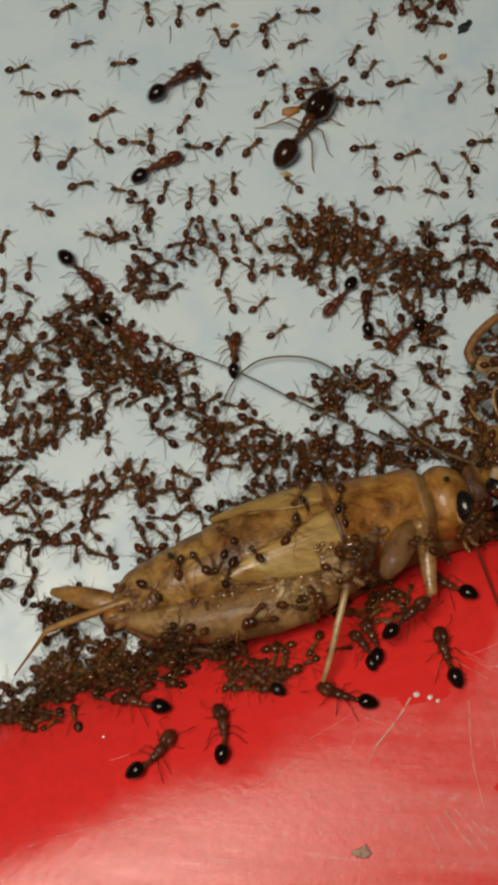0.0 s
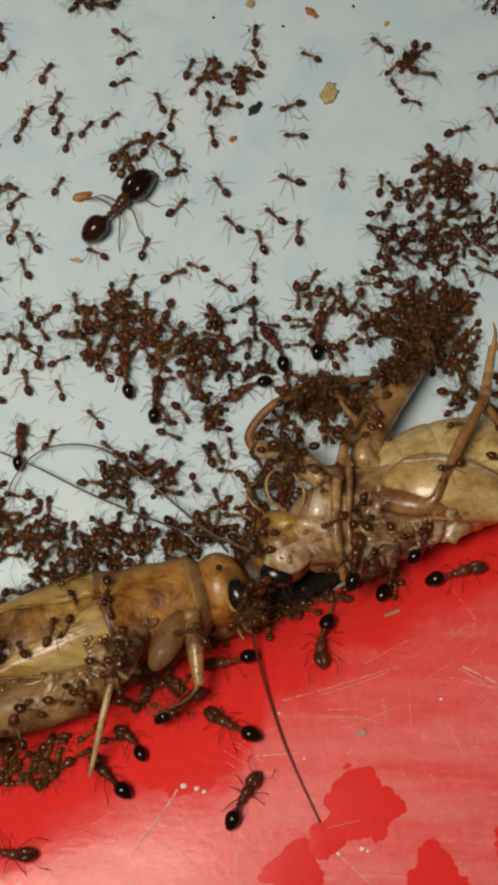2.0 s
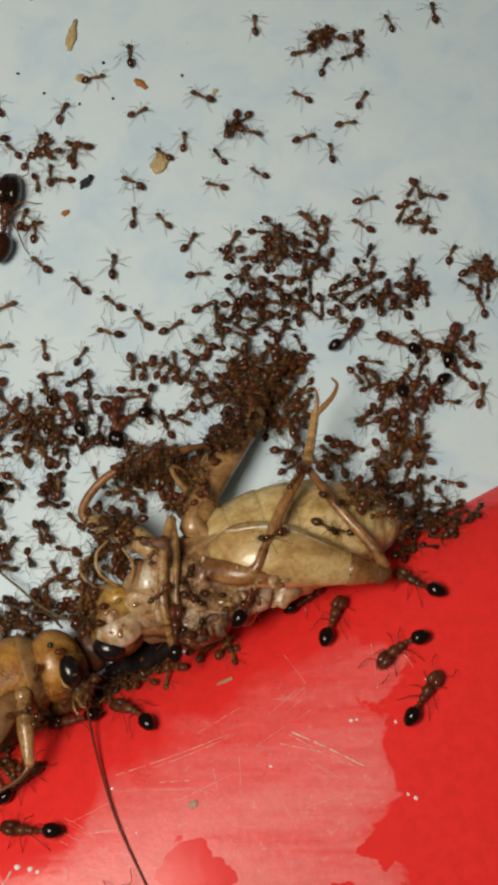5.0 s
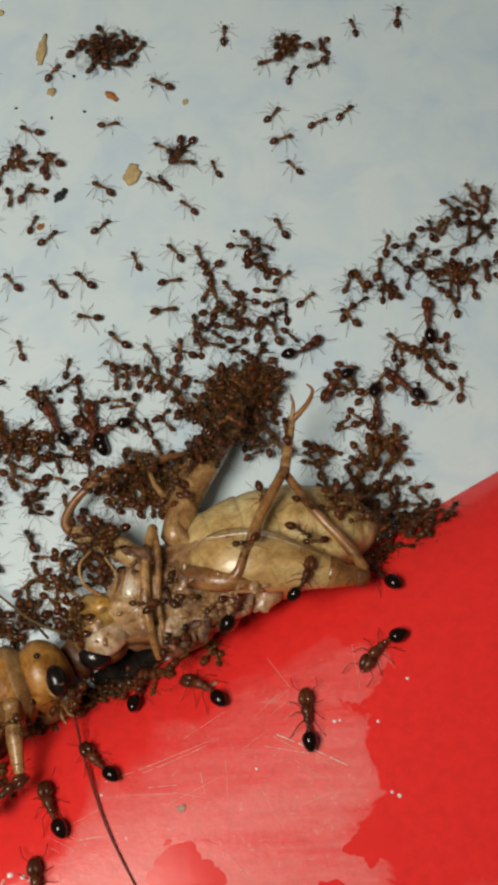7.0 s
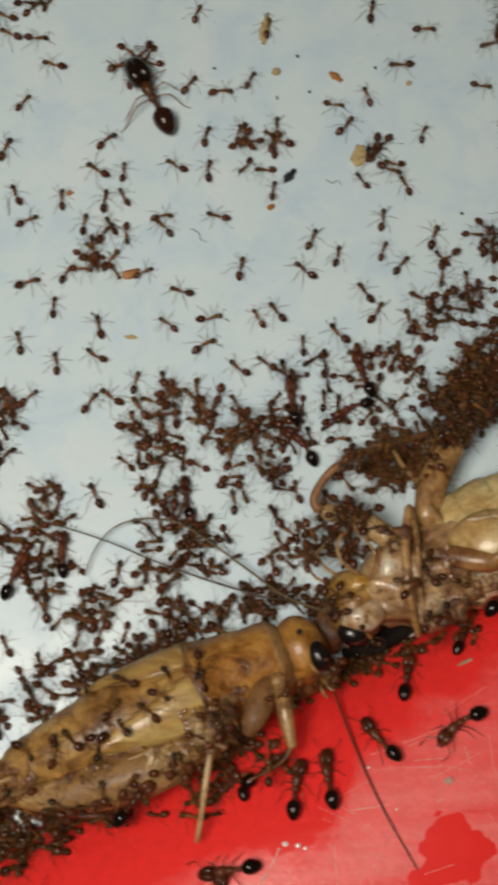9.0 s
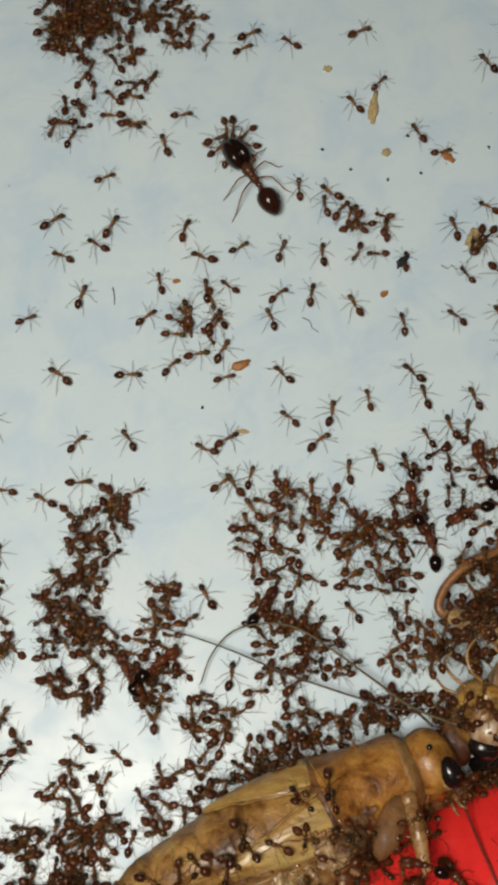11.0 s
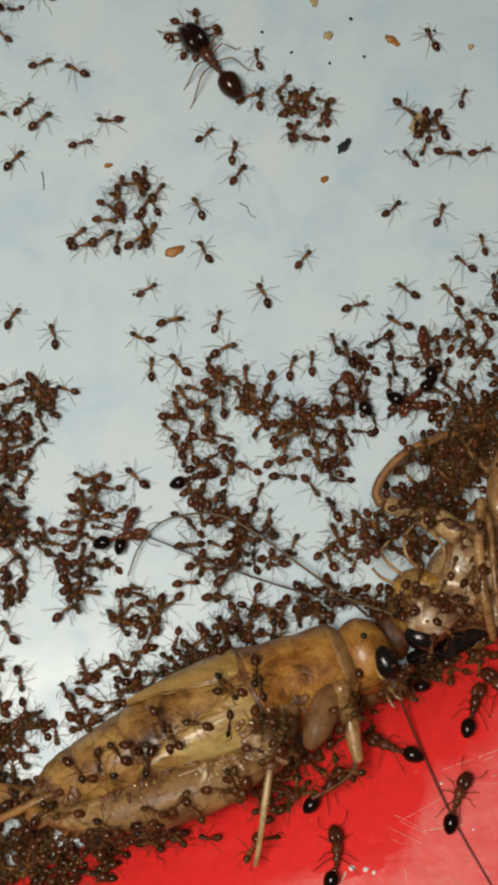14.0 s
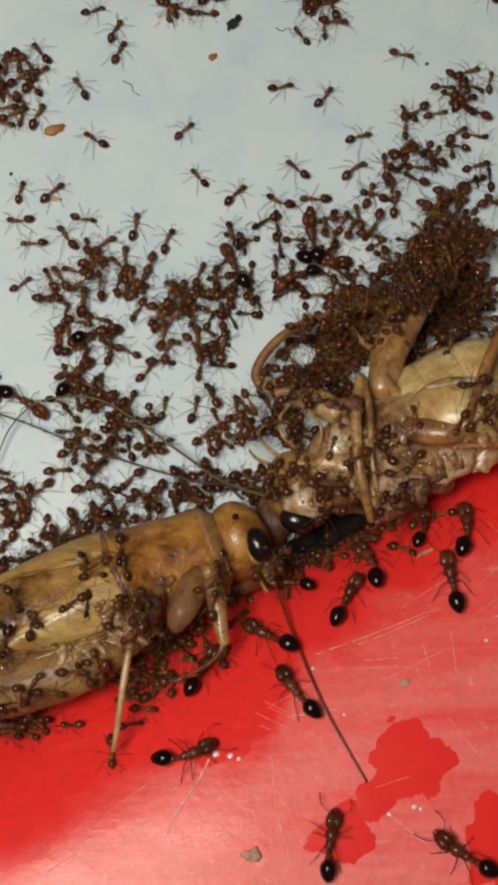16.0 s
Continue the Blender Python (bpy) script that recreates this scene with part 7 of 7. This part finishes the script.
rnd = random.Random(77)
for i in range(10):
    x = rnd.uniform(-14, 15)
    y = edge_y(x) - rnd.uniform(4.5, 14)
    a = radians(rnd.choice((22, 28, -30, -62, 80)) + rnd.gauss(0, 7))
    d = rnd.uniform(0.5, 1.8)
    scratch([(x - d * math.cos(a), y - d * math.sin(a)), (x, y), (x + d * math.cos(a), y + d * math.sin(a))], rnd.uniform(0.009, 0.020))

for i in range(4):
    x = rnd.uniform(-8, 15)
    y = edge_y(x) - rnd.uniform(5, 12)
    a = radians(rnd.choice((25, -28, 75)) + rnd.gauss(0, 6))
    for j in range(rnd.randrange(3, 6)):
        o, d = rnd.uniform(-0.7, 0.7), rnd.uniform(0.3, 1.1)
        px, py = x - o * math.sin(a) + rnd.uniform(-0.5, 0.5), y + o * math.cos(a) + rnd.uniform(-0.5, 0.5)
        scratch([(px - d * math.cos(a), py - d * math.sin(a)), (px, py), (px + d * math.cos(a), py + d * math.sin(a))], rnd.uniform(0.008, 0.018))

flake("crumb", 5.0, -8.75, 0.55, 0.42, 20, M_DUST, "pale dusty crumb stuck to the red plastic", "crumb", 0.07)
CRUMB = flake("crumb", -2.7, -16.5, 0.95, 0.6, 10, M_DUST, "pale dusty crumb stuck to the red plastic", "crumb", 0.2)
flake("sliver", 6.7, -2.1, 0.95, 0.22, 22, M_PALE, "pale sliver lying on the red plastic", "sliver", 0.08)
# beads coloured white in place of the glints on the lid
for x, y, d in ((-4.3, -11.9, 0.3), (-3.6, -12.0, 0.26), (-3.2, -12.15, 0.2), (16.9, -8.5, 0.22), (16.5, -8.3, 0.16), (13.6, -4.4, 0.2), (13.9, -4.35, 0.14), (16.0, -4.5, 0.16), (17.8, -2.2, 0.16),
                (3.9, -14.9, 0.2), (5.1, -14.6, 0.22), (5.4, -14.7, 0.16), (9.2, -6.8, 0.16), (2.0, -10.2, 0.12), (-20.5, -15.2, 0.14), (0.6, -7.9, 0.14)):
    bead = new("water_bead", mesh_of("water_bead", *ball((0, 0, 0), (d * 0.6, d * 0.5, d * 0.34), 40 * x, 0, 8, 12, 0.15), M_GLINT_BEAD))
    bead.location = Vector((x, y, surface(x, y)[0] + d * 0.12)) * MM
    tagged(bead, "tiny bead of water on the red plastic, its sparkle painted white", "water bead")


# ---- moving everything that moves ----
def steps(rows, seed):
    """Rows at short even steps through the given ones, with the small swerves of a walking ant."""
    ts = [r[0] for r in rows]
    out = []
    t = 0.0
    grid = sorted({0.0, 16.0, *[round(0.8 * i, 2) for i in range(20)], *[r[0] for r in rows if 0 <= r[0] <= 16]})
    for t in grid:
        if t <= ts[0]:
            x, y, a = rows[0][1:4]
        elif t >= ts[-1]:
            x, y, a = rows[-1][1:4]
        else:
            i = max(j for j in range(len(ts)) if ts[j] <= t)
            f = (t - ts[i]) / (ts[i + 1] - ts[i])
            x, y = (rows[i][k] + (rows[i + 1][k] - rows[i][k]) * f for k in (1, 2))
            a = rows[i][3] + ((rows[i + 1][3] - rows[i][3] + 180) % 360 - 180) * f
        if t not in ts:
            near = min(abs(t - q) for q in ts)
            w = min(1.0, near / 1.5)
            x += 0.5 * w * noise.noise((t * 0.6, seed, 0))
            y += 0.5 * w * noise.noise((t * 0.6, seed, 7))
            a += 35 * w * noise.noise((t * 0.7, seed, 3))
        out.append((t, x, y, a))
    # a quick turn is made in several smaller ones
    fine = [out[0]]
    for p, q in zip(out, out[1:]):
        da = (q[3] - p[3] + 180) % 360 - 180
        n = min(1 + int(abs(da) // 55), max(1, int((q[0] - p[0]) / 0.07)))
        for k in range(1, n + 1):
            f = k / n
            fine.append((q[0] if k == n else round(p[0] + (q[0] - p[0]) * f, 3), p[1] + (q[1] - p[1]) * f, p[2] + (q[2] - p[2]) * f, p[3] + da * f))
    return fine


def swing(ob, rows, seed):
    """Walking legs of a large ant: alternate legs reach forward and back."""
    rows = sorted({r[0]: r for r in rows}.values())
    legs = [c for c in ob.children if c.name.startswith("leg")]
    for k, lg in enumerate(legs):
        sign = 1 if k % 2 == 0 else -1
        keys = [(t, pose(0, 0, 0, 0, 0, sign * (12 if (i % 2) else -12) * (0.4 + noise.noise((t, seed, k)))))
                for i, (t, *_) in enumerate(rows)]
        walk(lg, keys)


def motions():
    for ob, rows, seed, kind in ROAM:
        fine = steps(rows, seed)
        walk(ob, [(t, stand(x, y, a)) for t, x, y, a in fine])
        swing(ob, fine if kind != "small" else fine[::2] + fine[-1:], seed)
    z = CRUMB.matrix_world.translation.z / MM
    walk(CRUMB, [(t, pose(x * MM, y * MM, z * MM, 0, 0, a)) for t, x, y, a in
                 ((0, -6.8, -19.9, 20), (5.0, -6.8, -19.9, 20), (7.5, -5.2, -18.6, 50), (10.5, -3.2, -17.0, 15), (12.5, -2.7, -16.55, 10), (16, -2.7, -16.55, 10))])
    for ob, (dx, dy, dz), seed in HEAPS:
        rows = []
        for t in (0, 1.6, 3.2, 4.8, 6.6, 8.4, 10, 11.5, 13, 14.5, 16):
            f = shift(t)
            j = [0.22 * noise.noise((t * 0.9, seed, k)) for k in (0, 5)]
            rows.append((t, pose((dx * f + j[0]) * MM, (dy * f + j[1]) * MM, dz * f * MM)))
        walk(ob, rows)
    for ob, rows in MILL:
        walk(ob, [(t, stand(x, y, a, lift)) for t, x, y, a, lift in rows])


motions()
